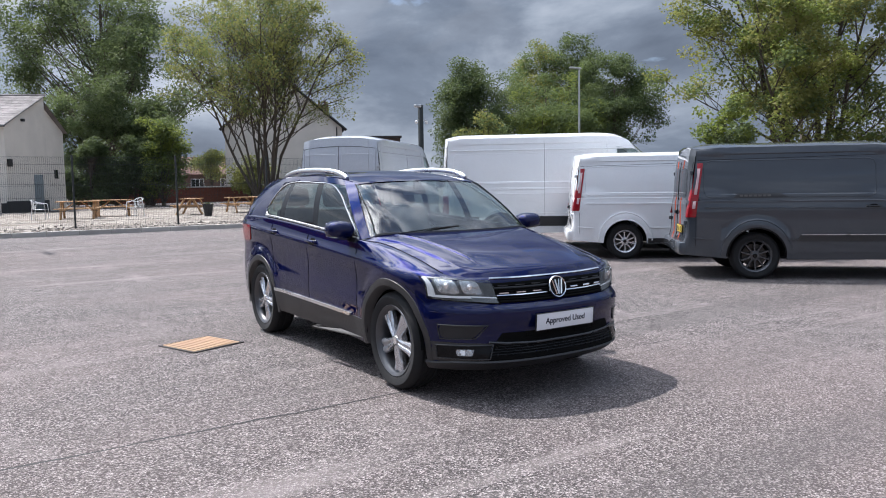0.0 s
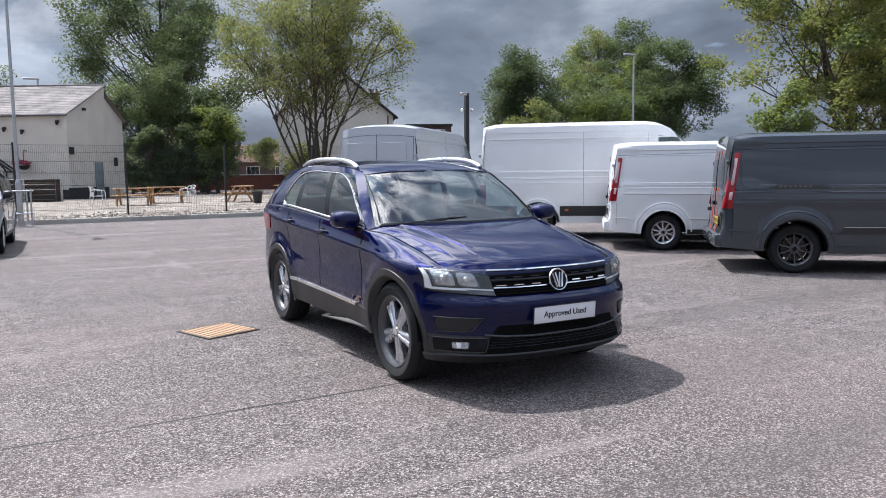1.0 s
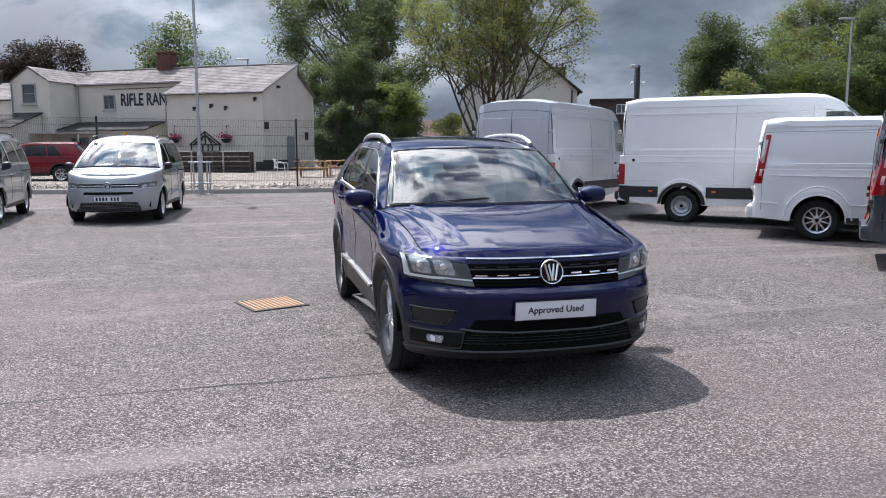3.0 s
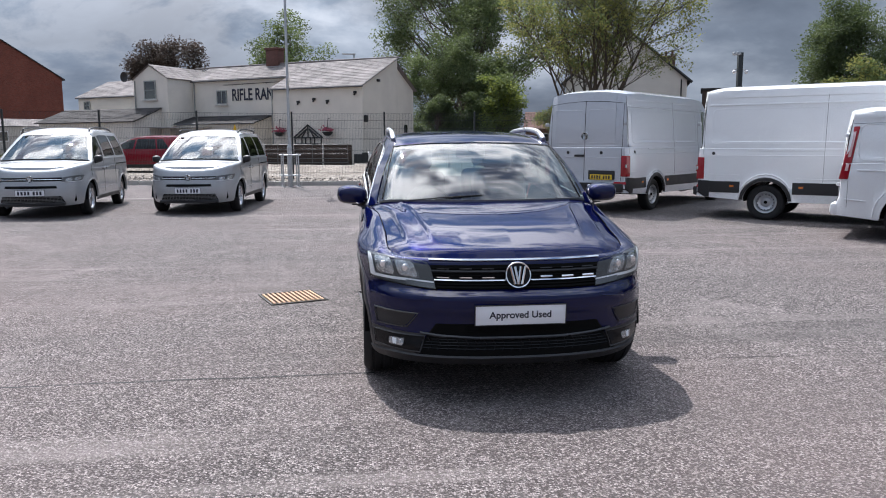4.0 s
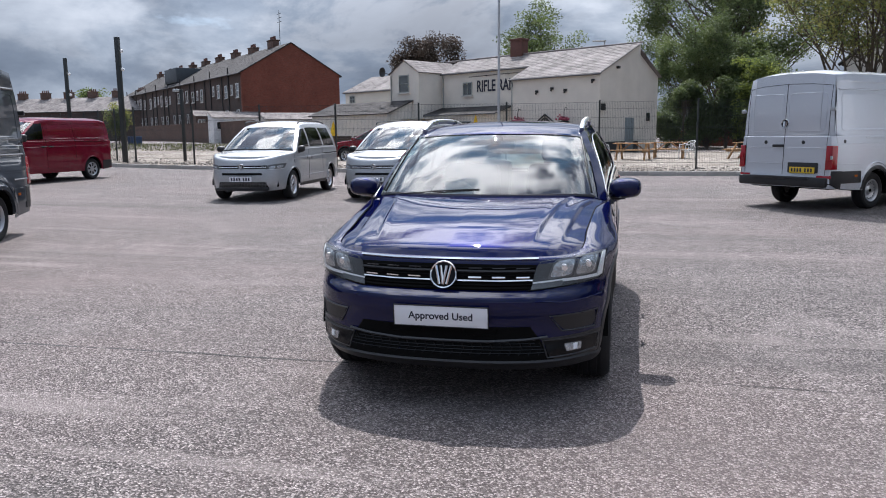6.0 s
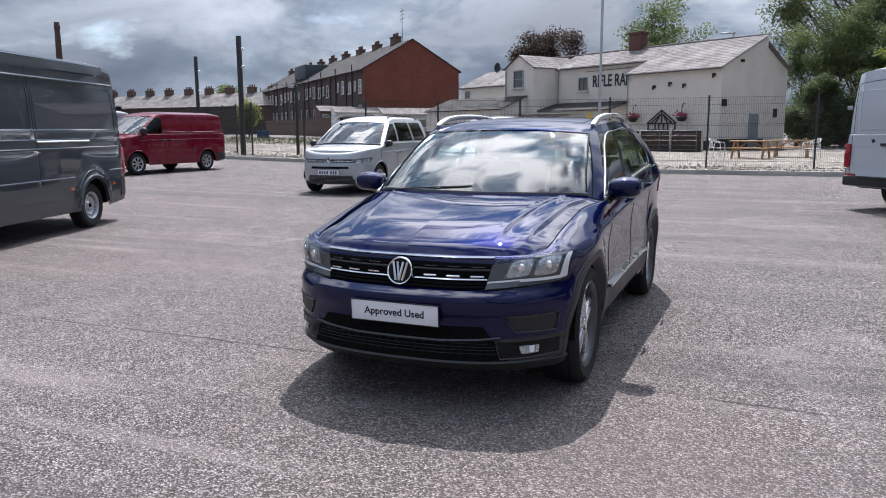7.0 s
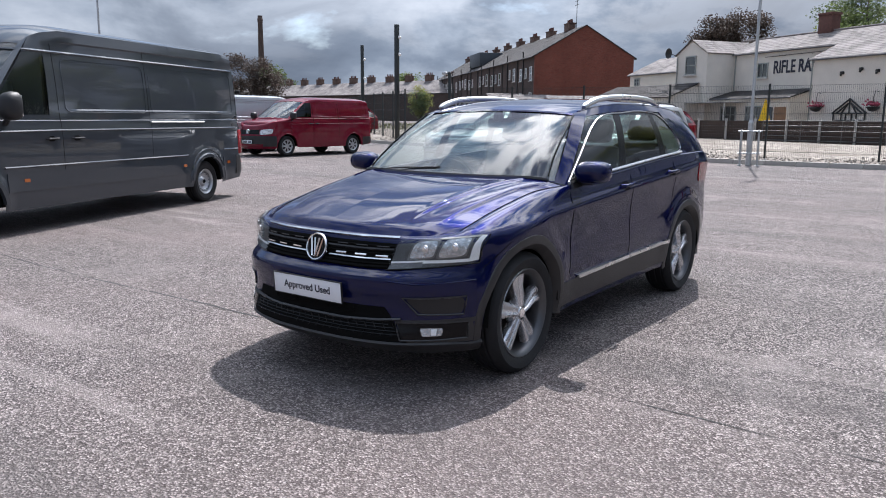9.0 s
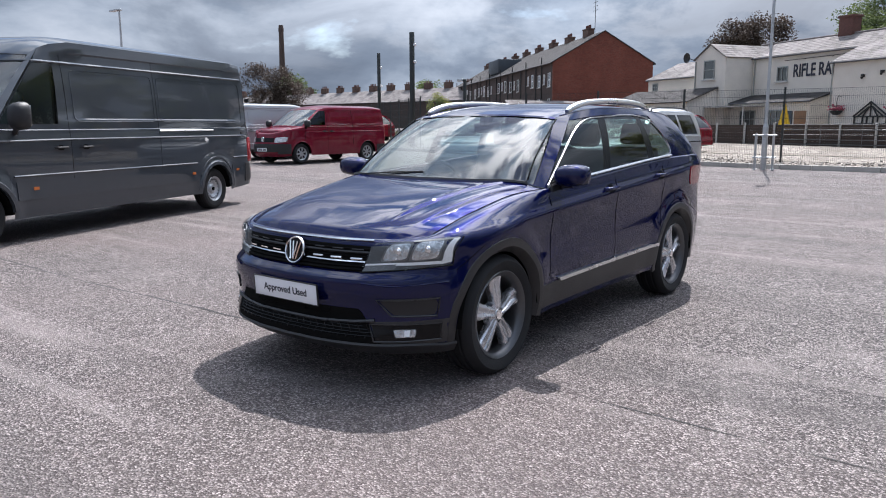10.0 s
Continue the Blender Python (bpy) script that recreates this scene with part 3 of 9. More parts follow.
                if which == "r" and nrm.y < 0:
                    nrm.negate()
                sunk = self.recess if name in ("panel", "pillar") and 0 < i < n else 0.0
                rows.append([b.lerp(t, v) + nrm * (bulge * 4 * v * (1 - v) - (sunk if 0.12 < v < 0.865 else 0.0)) for v in allv])
            ia = allv.index(v0) if m else 0
            ib = allv.index(v1) if m else 0
            center = which in ("w", "r") and (b0 in (("w", 0), ("w", 0.0)) or b1 in (("r", 1), ("r", 1.0)))
            for r in (rows, flip_x(rows)):
                if not m:
                    sheet(frame_bm, r)
                else:
                    if ia > 0:
                        sheet(frame_bm, [c[:ia + 1] for c in r])
                    if ib < len(allv) - 1:
                        sheet(frame_bm, [c[ib:] for c in r])
            if m:
                g = [c[ia:ib + 1] for c in rows]
                if center:
                    g2 = flip_x(g)
                    panes.append((name, m, g2[:0:-1] + g if b0 in (("w", 0), ("w", 0.0)) else g + g2[-2::-1]))
                else:
                    panes += [(name, m, g), (name, m, flip_x(g))]
        # one sheet per pane, set a little into the frame
        made = []
        for name, m, g in panes:
            bm = bmesh.new()
            sheet(bm, g)
            orient(bm, (0, 0.4, 1.0))
            bm.normal_update()
            off = [(v, v.normal.copy()) for v in bm.verts]
            for v, nn in off:
                v.co -= nn * 0.006
            made.append(self.emit(name, bm, m, parent, c=(0, 0.4, 1.0)))
        bmesh.ops.remove_doubles(frame_bm, verts=frame_bm.verts[:], dist=0.0008)
        bmesh.ops.recalc_face_normals(frame_bm, faces=frame_bm.faces[:])
        self.emit(frame_name, frame_bm, mat, parent, c=(0, 0.4, 1.2))
        sd = [tops["w"][-1]] + tops["s"] + [tops["r"][0]]
        sd = [p for i, p in enumerate(sd) if i == 0 or (p - sd[i - 1]).length > 1e-5]
        rr = tops["r"][::-1]
        y0, y1 = tops["w"][0].y, rr[0].y
        mid = [Vector((0, y0 + (y1 - y0) * k / 30, roof_mid(y0 + (y1 - y0) * k / 30))) for k in range(31)]
        mid[0], mid[-1] = tops["w"][0].copy(), rr[0].copy()
        rows = coons(tops["w"], rr, mid, sd, 16, 28, power)
        bm = bmesh.new()
        sheet(bm, [[Vector((-p.x, p.y, p.z)) for p in r[:0:-1]] + r for r in rows])
        self.emit("roof", bm, roof_mat or mat, parent, c=(0, 0.4, 0))
        self.roof_edge = sd
        return made

    def close(self):
        self.tree = bvhtree.BVHTree.FromBMesh(self.all)
        self.all.free()

    def hit(self, view, a, b):
        o, d = {"front": ((a, -9, b), (0, 1, 0)), "rear": ((a, 9, b), (0, -1, 0)), "left": ((9, a, b), (-1, 0, 0)),
                "right": ((-9, a, b), (1, 0, 0)), "top": ((a, b, 9), (0, 0, -1))}[view]
        p, n, _, _ = self.tree.ray_cast(Vector(o), Vector(d))
        if p is None or (view == "left" and p.x < 0.25) or (view == "right" and p.x > -0.25):
            return None, Vector(d)
        if n.dot(Vector(d)) > 0:
            n = -n
        return p, n

    def patch(self, name, view, quad, mat, parent, off=0.006, thick=0.012, nu=10, nv=6, label="", rnd=0.0):
        """A plate that follows the skin inside a four-cornered outline seen from one side."""
        q = [Vector((*c, 0)) for c in quad]
        rows, last = [], None
        for j in range(nv + 1):
            v = j / nv
            row = []
            for i in range(nu + 1):
                u = i / nu
                uu, vv = u, v
                if rnd:
                    # pull the corners in
                    cu, cv = 2 * u - 1, 2 * v - 1
                    uu = (cu * (1 - rnd * abs(cv) ** 6 * abs(cu) ** 2) + 1) / 2
                    vv = (cv * (1 - rnd * abs(cu) ** 6 * abs(cv) ** 2) + 1) / 2
                w = q[0].lerp(q[1], uu).lerp(q[3].lerp(q[2], uu), vv)
                p, n = self.hit(view, w.x, w.y)
                if p is None or (i and last and (p - last[0]).length > 0.45):      # past the edge of the skin
                    p, n = (last if last else (Vector((w.x, 0, w.y)), Vector((0, 0, 1))))
                last = (p, n)
                row.append((p + n * off, n))
            rows.append(row)
        bm = bmesh.new()
        vs = sheet(bm, [[p for p, n in r] for r in rows])
        loop = ([(0, i) for i in range(nu)] + [(j, nu) for j in range(nv)] + [(nv, i) for i in range(nu, 0, -1)] + [(j, 0) for j in range(nv, 0, -1)])
        low = [bm.verts.new(rows[j][i][0] - rows[j][i][1] * (thick + max(0, off))) for j, i in loop]
        for k in range(len(loop)):
            a, b = loop[k], loop[(k + 1) % len(loop)]
            bm.faces.new((vs[a[0]][a[1]], vs[b[0]][b[1]], low[(k + 1) % len(low)], low[k]))
        bmesh.ops.recalc_face_normals(bm, faces=bm.faces[:])
        mid = rows[nv // 2][nu // 2]
        bm.normal_update()
        if sum(f.normal.dot(mid[1]) * f.calc_area() for f in bm.faces) < 0:
            bmesh.ops.reverse_faces(bm, faces=bm.faces[:])
        return part(name, bm, mat, parent, label, angle=40)

    def seam(self, lines, r, mat, parent, name="shut_line", off=0.0):
        """Thin cords that follow the skin: the gaps between panels, mouldings and trims. lines: (view, [(a, b), ...])."""
        joined = bmesh.new()
        last = None
        for view, pts in lines:
            out = []
            bm = joined if "mesh" in name else bmesh.new()
            for (a, b), (c, d) in zip(pts, pts[1:]):
                k = max(2, int(math.hypot(c - a, d - b) / 0.05))
                for i in range(k + (1 if (c, d) == pts[-1] else 0)):
                    t = i / k
                    for dz in (0.0, -0.012, 0.012):
                        p, n = self.hit(view, a + (c - a) * t, b + (d - b) * t + dz)
                        if p is not None:
                            break
                    if p is not None:
                        if out and (p - out[-1]).length > 0.40:
                            continue
                        out.append(p + n * off)
            if name == "window_trim":
                for _ in range(6):
                    out = [out[0]] + [(a + b * 2 + c) / 4 for a, b, c in zip(out, out[1:], out[2:])] + [out[-1]]
            if len(out) > 1:
                tube(bm, out, r, 5)
            if bm is not joined:
                if len(out) > 1:
                    last = part(name, bm, mat, parent)
                else:
                    bm.free()
        if "mesh" in name:
            last = part(name, joined, mat, parent)
            last["kind"] = "stuff"
        else:
            joined.free()
        return last


WHEELS = {}


def wheel_meshes(style, R, rim, width, metal):
    """Meshes of one wheel with its outer face towards +x, kept for reuse."""
    key = (style, R, rim, width)
    if key in WHEELS:
        return WHEELS[key]
    h = width / 2
    out = {}
    # tyre with shoulders, sidewall ring and tread grooves
    bm = bmesh.new()
    prof = [(rim - 0.012, -h + 0.03), (rim + 0.015, -h + 0.012), ((rim + R) / 2, -h), (R - 0.022, -h + 0.012), (R - 0.004, -h + 0.035)]
    for g in (-0.45, 0.0, 0.45):
        prof += [(R, g * h - 0.012), (R - 0.008, g * h - 0.008), (R - 0.008, g * h + 0.008), (R, g * h + 0.012)]
    prof += [(R - 0.004, h - 0.035), (R - 0.022, h - 0.012), ((rim + R) / 2 + 0.012, h), ((rim + R) / 2, h - 0.003), (rim + 0.015, h - 0.010), (rim - 0.012, h - 0.03)]
    lathe(bm, prof, 44)
    bmesh.ops.recalc_face_normals(bm, faces=bm.faces[:])
    out["tyre"] = (bm, RUBBER)
    # hub, disc and barrel
    bm = bmesh.new()
    lathe(bm, [(0.001, -0.02), (rim * 0.72, -0.02), (rim * 0.72, 0.0), (0.06, 0.0), (0.06, 0.03), (0.001, 0.03)], 28)
    bmesh.ops.recalc_face_normals(bm, faces=bm.faces[:])
    out["brake"] = (bm, DISC)
    bm = bmesh.new()
    lathe(bm, [(rim - 0.03, -h + 0.02), (rim - 0.035, h - 0.05), (rim - 0.022, h - 0.025), (rim, h - 0.012), (rim + 0.006, h - 0.02), (rim, -h + 0.03)], 44)
    if style == "five":
        bmesh.ops.recalc_face_normals(bm, faces=bm.faces[:])
        out["barrel"] = (bm, stuff("rim_barrel", (0.10, 0.10, 0.105), 0.35, metal=0.7))
        bm = bmesh.new()
        lathe(bm, [(rim - 0.014, h - 0.034), (rim - 0.008, h - 0.022), (rim + 0.002, h - 0.014), (rim + 0.005, h - 0.020)], 44)
    xf = h - 0.03
    if style in ("five", "ten", "seven"):
        n = {"five": 5, "ten": 10, "seven": 7}[style]
        for k in range(n):
            a0 = 2 * math.pi * k / n + math.pi / 2
            pts = []
            if style == "five":
                for r, wd, kink, dip in ((0.040, 0.030, 0.0, 0.0), (rim * 0.40, 0.040, 0.02, 0.004), (rim * 0.62, 0.050, 0.06, 0.010), (rim * 0.82, 0.058, 0.03, 0.012), (rim - 0.010, 0.070, -0.02, 0.006)):
                    a = a0 + kink
                    cpt, tg = Vector((0, r * math.cos(a), r * math.sin(a))), Vector((0, -math.sin(a), math.cos(a)))
                    x = xf - 0.012 - dip
                    pts.append([cpt + tg * wd * u + Vector((x + h, 0, 0)) for u, h in ((0.9, -0.04), (1.0, -0.008), (0.86, 0.004), (0.55, 0.010), (0.24, 0.006), (0.10, -0.001), (-0.10, -0.001), (-0.24, 0.006), (-0.55, 0.010), (-0.86, 0.004), (-1.0, -0.008), (-0.9, -0.04))])
            else:
                w0, w1 = (0.020, 0.016) if style == "ten" else (0.028, 0.024)
                for r, tw in ((0.045, 0.35), (rim * 0.5, 0.75), (rim - 0.018, 1.0)):
                    cpt, tg = Vector((0, r * math.cos(a0), r * math.sin(a0))), Vector((0, -math.sin(a0), math.cos(a0)))
                    wd = w0 + (w1 - w0) * tw
                    x = xf - 0.012 - 0.016 * math.sin(math.pi * min(1, r / rim))
                    pts.append([cpt + tg * wd * u + Vector((x + h, 0, 0)) for u, h in ((1, -0.006), (0.55, 0.008), (-0.55, 0.008), (-1, -0.006), (-0.7, -0.045), (0.7, -0.045))])
            sheet(bm, [q + [q[0]] for q in pts])
        lathe(bm, [(0.001, xf - 0.004), (0.03, xf - 0.004), (0.034, xf - 0.01), (0.075, xf - 0.02), (0.085, xf - 0.06)], 24)
        for k in range(5):
            a = 2 * math.pi * (k + 0.5) / 5
            rod(bm, (xf - 0.03, 0.055 * math.cos(a), 0.055 * math.sin(a)), (xf - 0.012, 0.055 * math.cos(a), 0.055 * math.sin(a)), 0.009, n=8)
    elif style == "steel":
        lathe(bm, [(0.001, xf - 0.02), (0.055, xf - 0.02), (0.065, xf - 0.03), (0.09, xf - 0.05), (rim * 0.62, xf - 0.035), (rim * 0.72, xf - 0.02), (rim * 0.86, xf - 0.045), (rim - 0.025, xf - 0.03)], 44)
    else:  # trim with slots
        lathe(bm, [(0.001, xf), (0.04, xf), (0.06, xf - 0.006), (rim * 0.55, xf - 0.004), (rim * 0.9, xf - 0.012), (rim - 0.005, xf - 0.02)], 44)
    bmesh.ops.recalc_face_normals(bm, faces=bm.faces[:])
    out["rim"] = (bm, metal)
    bm = bmesh.new()
    if style == "steel":
        for k in range(16):
            a = 2 * math.pi * k / 16
            c = Vector((xf - 0.028, rim * 0.72 * math.cos(a), rim * 0.72 * math.sin(a)))
            rod(bm, c + Vector((-0.01, 0, 0)), c + Vector((0.009, 0, 0)), rim * 0.05, n=8)
        out["vent_ring"] = (bm, UNDER)
        bm = bmesh.new()
        rod(bm, (xf - 0.03, 0, 0), (xf - 0.008, 0, 0), 0.035, 0.03, n=14)
        mt = UNDER
    elif style == "trim":
        for k in range(7):
            a = 2 * math.pi * k / 7
            u, t = Vector((0, math.cos(a), math.sin(a))), Vector((0, -math.sin(a), math.cos(a)))
            o = Vector((xf + 0.001, 0, 0))
            prs = [(0.38, -0.10), (0.38, 0.10), (0.84, 0.2), (0.84, -0.2)]
            va = [bm.verts.new(o - Vector((0.006, 0, 0)) * (r > 0.5) + u * rim * r + t * rim * w * 0.9) for r, w in prs]
            bm.faces.new(va)
        mt = UNDER
    else:
        rod(bm, (xf - 0.012, 0, 0), (xf + 0.0, 0, 0), 0.031, 0.029, n=18)
        mt = GLOSS_BLACK if style != "five" else CHROME
    out["wheel_cap"] = (bm, mt)
    done = {}
    for nm, (b, mt) in out.items():
        me = bpy.data.meshes.new(nm)
        b.normal_update()
        b.to_mesh(me)
        b.free()
        me.materials.append(mt)
        me.polygons.foreach_set("use_smooth", [True] * len(me.polygons))
        me.set_sharp_from_angle(angle=radians(32))
        done[nm] = me
    WHEELS[key] = done
    return done


def wheels(parent, track, axles, style, R, rim, width, metal, steer=0.0):
    ms = wheel_meshes(style, R, rim, width, metal)
    k = 0
    for y in axles:
        for e in (1, -1):
            w = new("wheel", ms["brake"])
            w.parent = parent
            w.matrix_local = pose(e * track, y, R - 0.004, 37 * k, 0, 0 if e > 0 else 180)
            for nm in [k for k in ms if k != "brake"]:
                o = new(nm, ms[nm])
                o.parent = w
                if nm == "vent_ring":
                    o["kind"] = "stuff"
            k += 1


def door_mirror(sh, parent, side, y, z, x, mat, size=(0.21, 0.11, 0.15)):
    """A mirror housing on an arm, with a pane that faces back."""
    bm = bmesh.new()
    r = bmesh.ops.create_icosphere(bm, subdivisions=3, radius=1.0)["verts"]
    for v in r:
        c = v.co
        q = Vector((math.copysign(abs(c.x) ** 0.7, c.x), math.copysign(abs(c.y) ** 0.8, c.y), math.copysign(abs(c.z) ** 0.72, c.z)))
        if q.y > 0.25:
            q.y = 0.25 + (q.y - 0.25) * 0.2
        q.z -= 0.25 * max(0, -q.x) * 0.5
        v.co = Vector((q.x * size[0] / 2, q.y * size[1], q.z * size[2] / 2))
    for v in r:
        v.co += Vector((x, y, z))
        if side < 0:
            v.co.x = -v.co.x
    if side < 0:
        bmesh.ops.reverse_faces(bm, faces=bm.faces[:])
    mir = part("door_mirror", bm, mat, parent)
    bm = bmesh.new()
    tube(bm, [(side * (x - size[0] * 0.62), y + 0.02, z - size[2] * 0.62), (side * (x - size[0] * 0.35), y + 0.01, z - size[2] * 0.42), (side * x, y, z - size[2] * 0.36)], 0.03, 8, rs=[0.035, 0.03, 0.03])
    part("mirror_arm", bm, PLASTIC, mir)
    bm = bmesh.new()
    box(bm, (side * x, y + size[1] * 0.34, z), (size[0] * 0.82, 0.008, size[2] * 0.74), 0.003)
    part("mirror_glass", bm, CHROME, mir)
    return mir


def plate(parent, at, tilt, mat, text=None, back=False, name="number_plate"):
    """A number plate; at: its middle. Registrations become plain bars."""
    bm = bmesh.new()
    box(bm, (0, 0, 0), (0.524, 0.008, 0.115), 0.002)
    ob = part(name, bm, mat, parent)
    ob.matrix_local = pose(*at, tilt, 0, 180 if back else 0)
    bm = bmesh.new()
    for sx, sz, w, h in ((0, 0.0577, 0.524, 0.004), (0, -0.0577, 0.524, 0.004), (-0.262, 0, 0.004, 0.119), (0.262, 0, 0.004, 0.119)):
        box(bm, (sx, -0.001, sz), (w, 0.011, h))
    part("plate_frame", bm, PLASTIC, ob)
    if text:
        words(text, 0.056, pose(0, -0.0045, 0.0, 90, 0, 0), INK, ob, "lettering", 0.0008, bold=0.0012)
    else:
        for k in range(7):
            bm = bmesh.new()
            box(bm, (-0.205 + k * 0.06 + (0.035 if k > 3 else 0), -0.0045, 0), (0.036, 0.002, 0.07))
            part("bar", bm, INK, ob)
    return ob


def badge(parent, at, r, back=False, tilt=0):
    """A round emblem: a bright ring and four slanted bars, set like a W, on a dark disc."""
    bm = bmesh.new()
    lathe(bm, [(0.001, -0.006), (r * 0.9, -0.006), (r * 0.9, 0.0)], 28, "y")
    ob = part("badge", bm, GLOSS_BLACK, parent)
    ob.matrix_local = pose(*at, tilt, 0, 180 if back else 0)
    bm = bmesh.new()
    lathe(bm, [(r * 0.84, -0.004), (r * 0.87, -0.012), (r * 0.95, -0.014), (r, -0.008), (r, 0.002)], 32, "y")
    part("ring", bm, CHROME, ob)
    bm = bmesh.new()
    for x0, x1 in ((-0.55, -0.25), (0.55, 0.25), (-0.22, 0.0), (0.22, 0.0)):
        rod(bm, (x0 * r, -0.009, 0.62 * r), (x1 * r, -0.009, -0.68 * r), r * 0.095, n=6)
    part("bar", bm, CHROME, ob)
    return ob

# ---- the blue family car in the middle ----
def blue_car():
    car = thing("car", pose(0, 0, 0), "deep blue metallic family car with chrome trim, parked on tarmac", "car")
    sh = Shell(
        plan=[(0, -2.205), (0.28, -2.188), (0.53, -2.125), (0.70, -2.02), (0.812, -1.885), (0.872, -1.73), (0.907, -1.5), (0.914, -1.3), (0.903, -0.9),
              (0.896, -0.4), (0.894, 0.2), (0.90, 0.9), (0.908, 1.35), (0.892, 1.75), (0.84, 2.02), (0.70, 2.15), (0.45, 2.205), (0, 2.225)],
        front=curve((0.2, 0.15), (0.25, 0.06), (0.29, 0.005), (0.33, 0.0), (0.38, 0.018), (0.45, 0.03), (0.52, 0.018), (0.58, 0.0), (0.625, 0.0), (0.65, 0.014), (0.668, 0.055), (0.70, 0.080), (0.83, 0.118), (0.9, 0.15)),
        side=curve((0.22, 0.075), (0.30, 0.045), (0.42, 0.026), (0.50, 0.020), (0.57, 0.013), (0.63, 0.014), (0.72, 0.019), (0.82, 0.017), (0.92, 0.006), (0.972, 0.0), (0.990, 0.004), (1.02, 0.020), (1.08, 0.034), (1.2, 0.052)),
        rear=curve((0.25, 0.10), (0.35, 0.0), (0.6, 0.0), (0.8, 0.02), (1.0, 0.05), (1.2, 0.10)),
        top=curve((-2.2, 0.846), (-2.0, 0.850), (-1.88, 0.862), (-1.75, 0.895), (-1.4, 0.972), (-1.02, 1.040), (-0.82, 1.056), (0, 1.112), (0.8, 1.166), (1.3, 1.188), (1.8, 1.192), (2.2, 1.12)),
        base=curve((-2.2, 0.23), (-1.8, 0.245), (-0.9, 0.26), (0.9, 0.28), (1.8, 0.30), (2.2, 0.33)),
        arches=[(-1.34, 0.352, 0.408), (1.34, 0.352, 0.395)],
        roll=curve((-2.2, 0.03), (-2.0, 0.05), (-1.8, 0.10), (-1.5, 0.135), (-1.1, 0.10), (-0.80, 0.022), (2.2, 0.014)), flare=0.012, climb=0.068)
    sh.lower([("front_bumper", -1.80, ""), ("front_wing", -0.80, ""), ("front_door", 0.16, ""), ("rear_door", 1.02, ""), ("rear_wing", 1.86, ""), ("rear_bumper", 9, "")], BLUE, car, nv=44)

    def folds(u, v):
        # the raised folds of the bonnet, which fade out before its front edge
        w = step(0.10, 0.36, v) * (1 - 0.45 * step(0.85, 1.0, v))
        a, b = 0.585 + 0.115 * v, 0.80 + 0.07 * v
        return w * (0.012 * (1 - step(a - 0.010, a + 0.022, u)) + 0.010 * (1 - step(b - 0.015, b + 0.03, u)) + 0.003 * max(0.0, 1 - abs(u - a) / 0.06) - 0.012)
    sh.bonnet([(0, -1.03, 1.090), (0.40, -1.0, 1.092), (0.68, -0.925, 1.092)],
              curve((-2.10, 0.848), (-2.03, 0.882), (-1.94, 0.918), (-1.7, 0.985), (-1.43, 1.036), (-1.1, 1.082), (-1.0, 1.092)), -0.80, BLUE, car, power=3.6, extra=folds, nu=96, nv=48)
    tx = curve((-0.3, 0.615), (-0.1, 0.645), (0.2, 0.665), (0.5, 0.672), (0.9, 0.668), (1.4, 0.645), (1.8, 0.605))
    tz = curve((-0.3, 1.500), (-0.15, 1.528), (0.05, 1.553), (0.4, 1.572), (0.8, 1.574), (1.2, 1.562), (1.6, 1.538), (1.8, 1.515))
    segs = [("windscreen", GLASS, 14, ("w", 0.0), ("w", 0.91), ("w", 0.0), ("w", 0.968), 0.012, 0.97),
            ("a_pillar", None, 6, ("w", 0.91), -0.80, ("w", 0.968), -0.13, 0, 0),
            ("front_side_window", SIDE_GLASS, 12, -0.80, 0.03, -0.13, 0.19, 0.045, 0.885),
            ("b_pillar", GLOSS_BLACK, 2, 0.03, 0.14, 0.19, 0.30, 0.045, 0.885),
            ("rear_side_window", REAR_GLASS, 9, 0.14, 0.81, 0.30, 0.80, 0.045, 0.885),
            ("c_pillar", GLOSS_BLACK, 2, 0.81, 0.93, 0.80, 0.89, 0.045, 0.885),
            ("quarter_window", REAR_GLASS, 5, 0.93, 1.27, 0.89, 1.06, 0.05, 0.87),
            ("d_pillar", None, 6, 1.27, 1.90, 1.06, 1.72, 0, 0),
            ("d_corner", None, 3, 1.90, ("r", 0.22), 1.72, ("r", 0.2), 0, 0),
            ("rear_window", REAR_GLASS, 8, ("r", 0.22), ("r", 1.0), ("r", 0.2), ("r", 1.0), 0.06, 0.9)]
    sh.upper(segs, [(0, -0.375, 1.528), (0.33, -0.36, 1.522), (0.55, -0.325, 1.508), (0.635, -0.295, 1.497)], tx, tz,
             [(0.60, 1.78, 1.515), (0.4, 1.86, 1.535), (0, 1.89, 1.545)], 1.90, 0.026, BLUE, car, "cabin_frame",
             [0, 0.2, 0.4, 0.6, 0.8, 0.94, 1.0], power=2.5,
             roof_mid=curve((-0.375, 1.528), (-0.2, 1.568), (0.05, 1.601), (0.5, 1.626), (0.9, 1.628), (1.4, 1.602), (1.9, 1.545)))
    sh.close()

    # number plate, badge and grille
    plate(car, (0, -2.212, 0.542), 4, PLATE_WHITE, "Approved Used")
    g = sh.patch("grille", "front", [(-0.47, 0.676), (0.47, 0.676), (0.505, 0.836), (-0.505, 0.836)], UNDER, car, 0.002, 0.01, 26, 5)
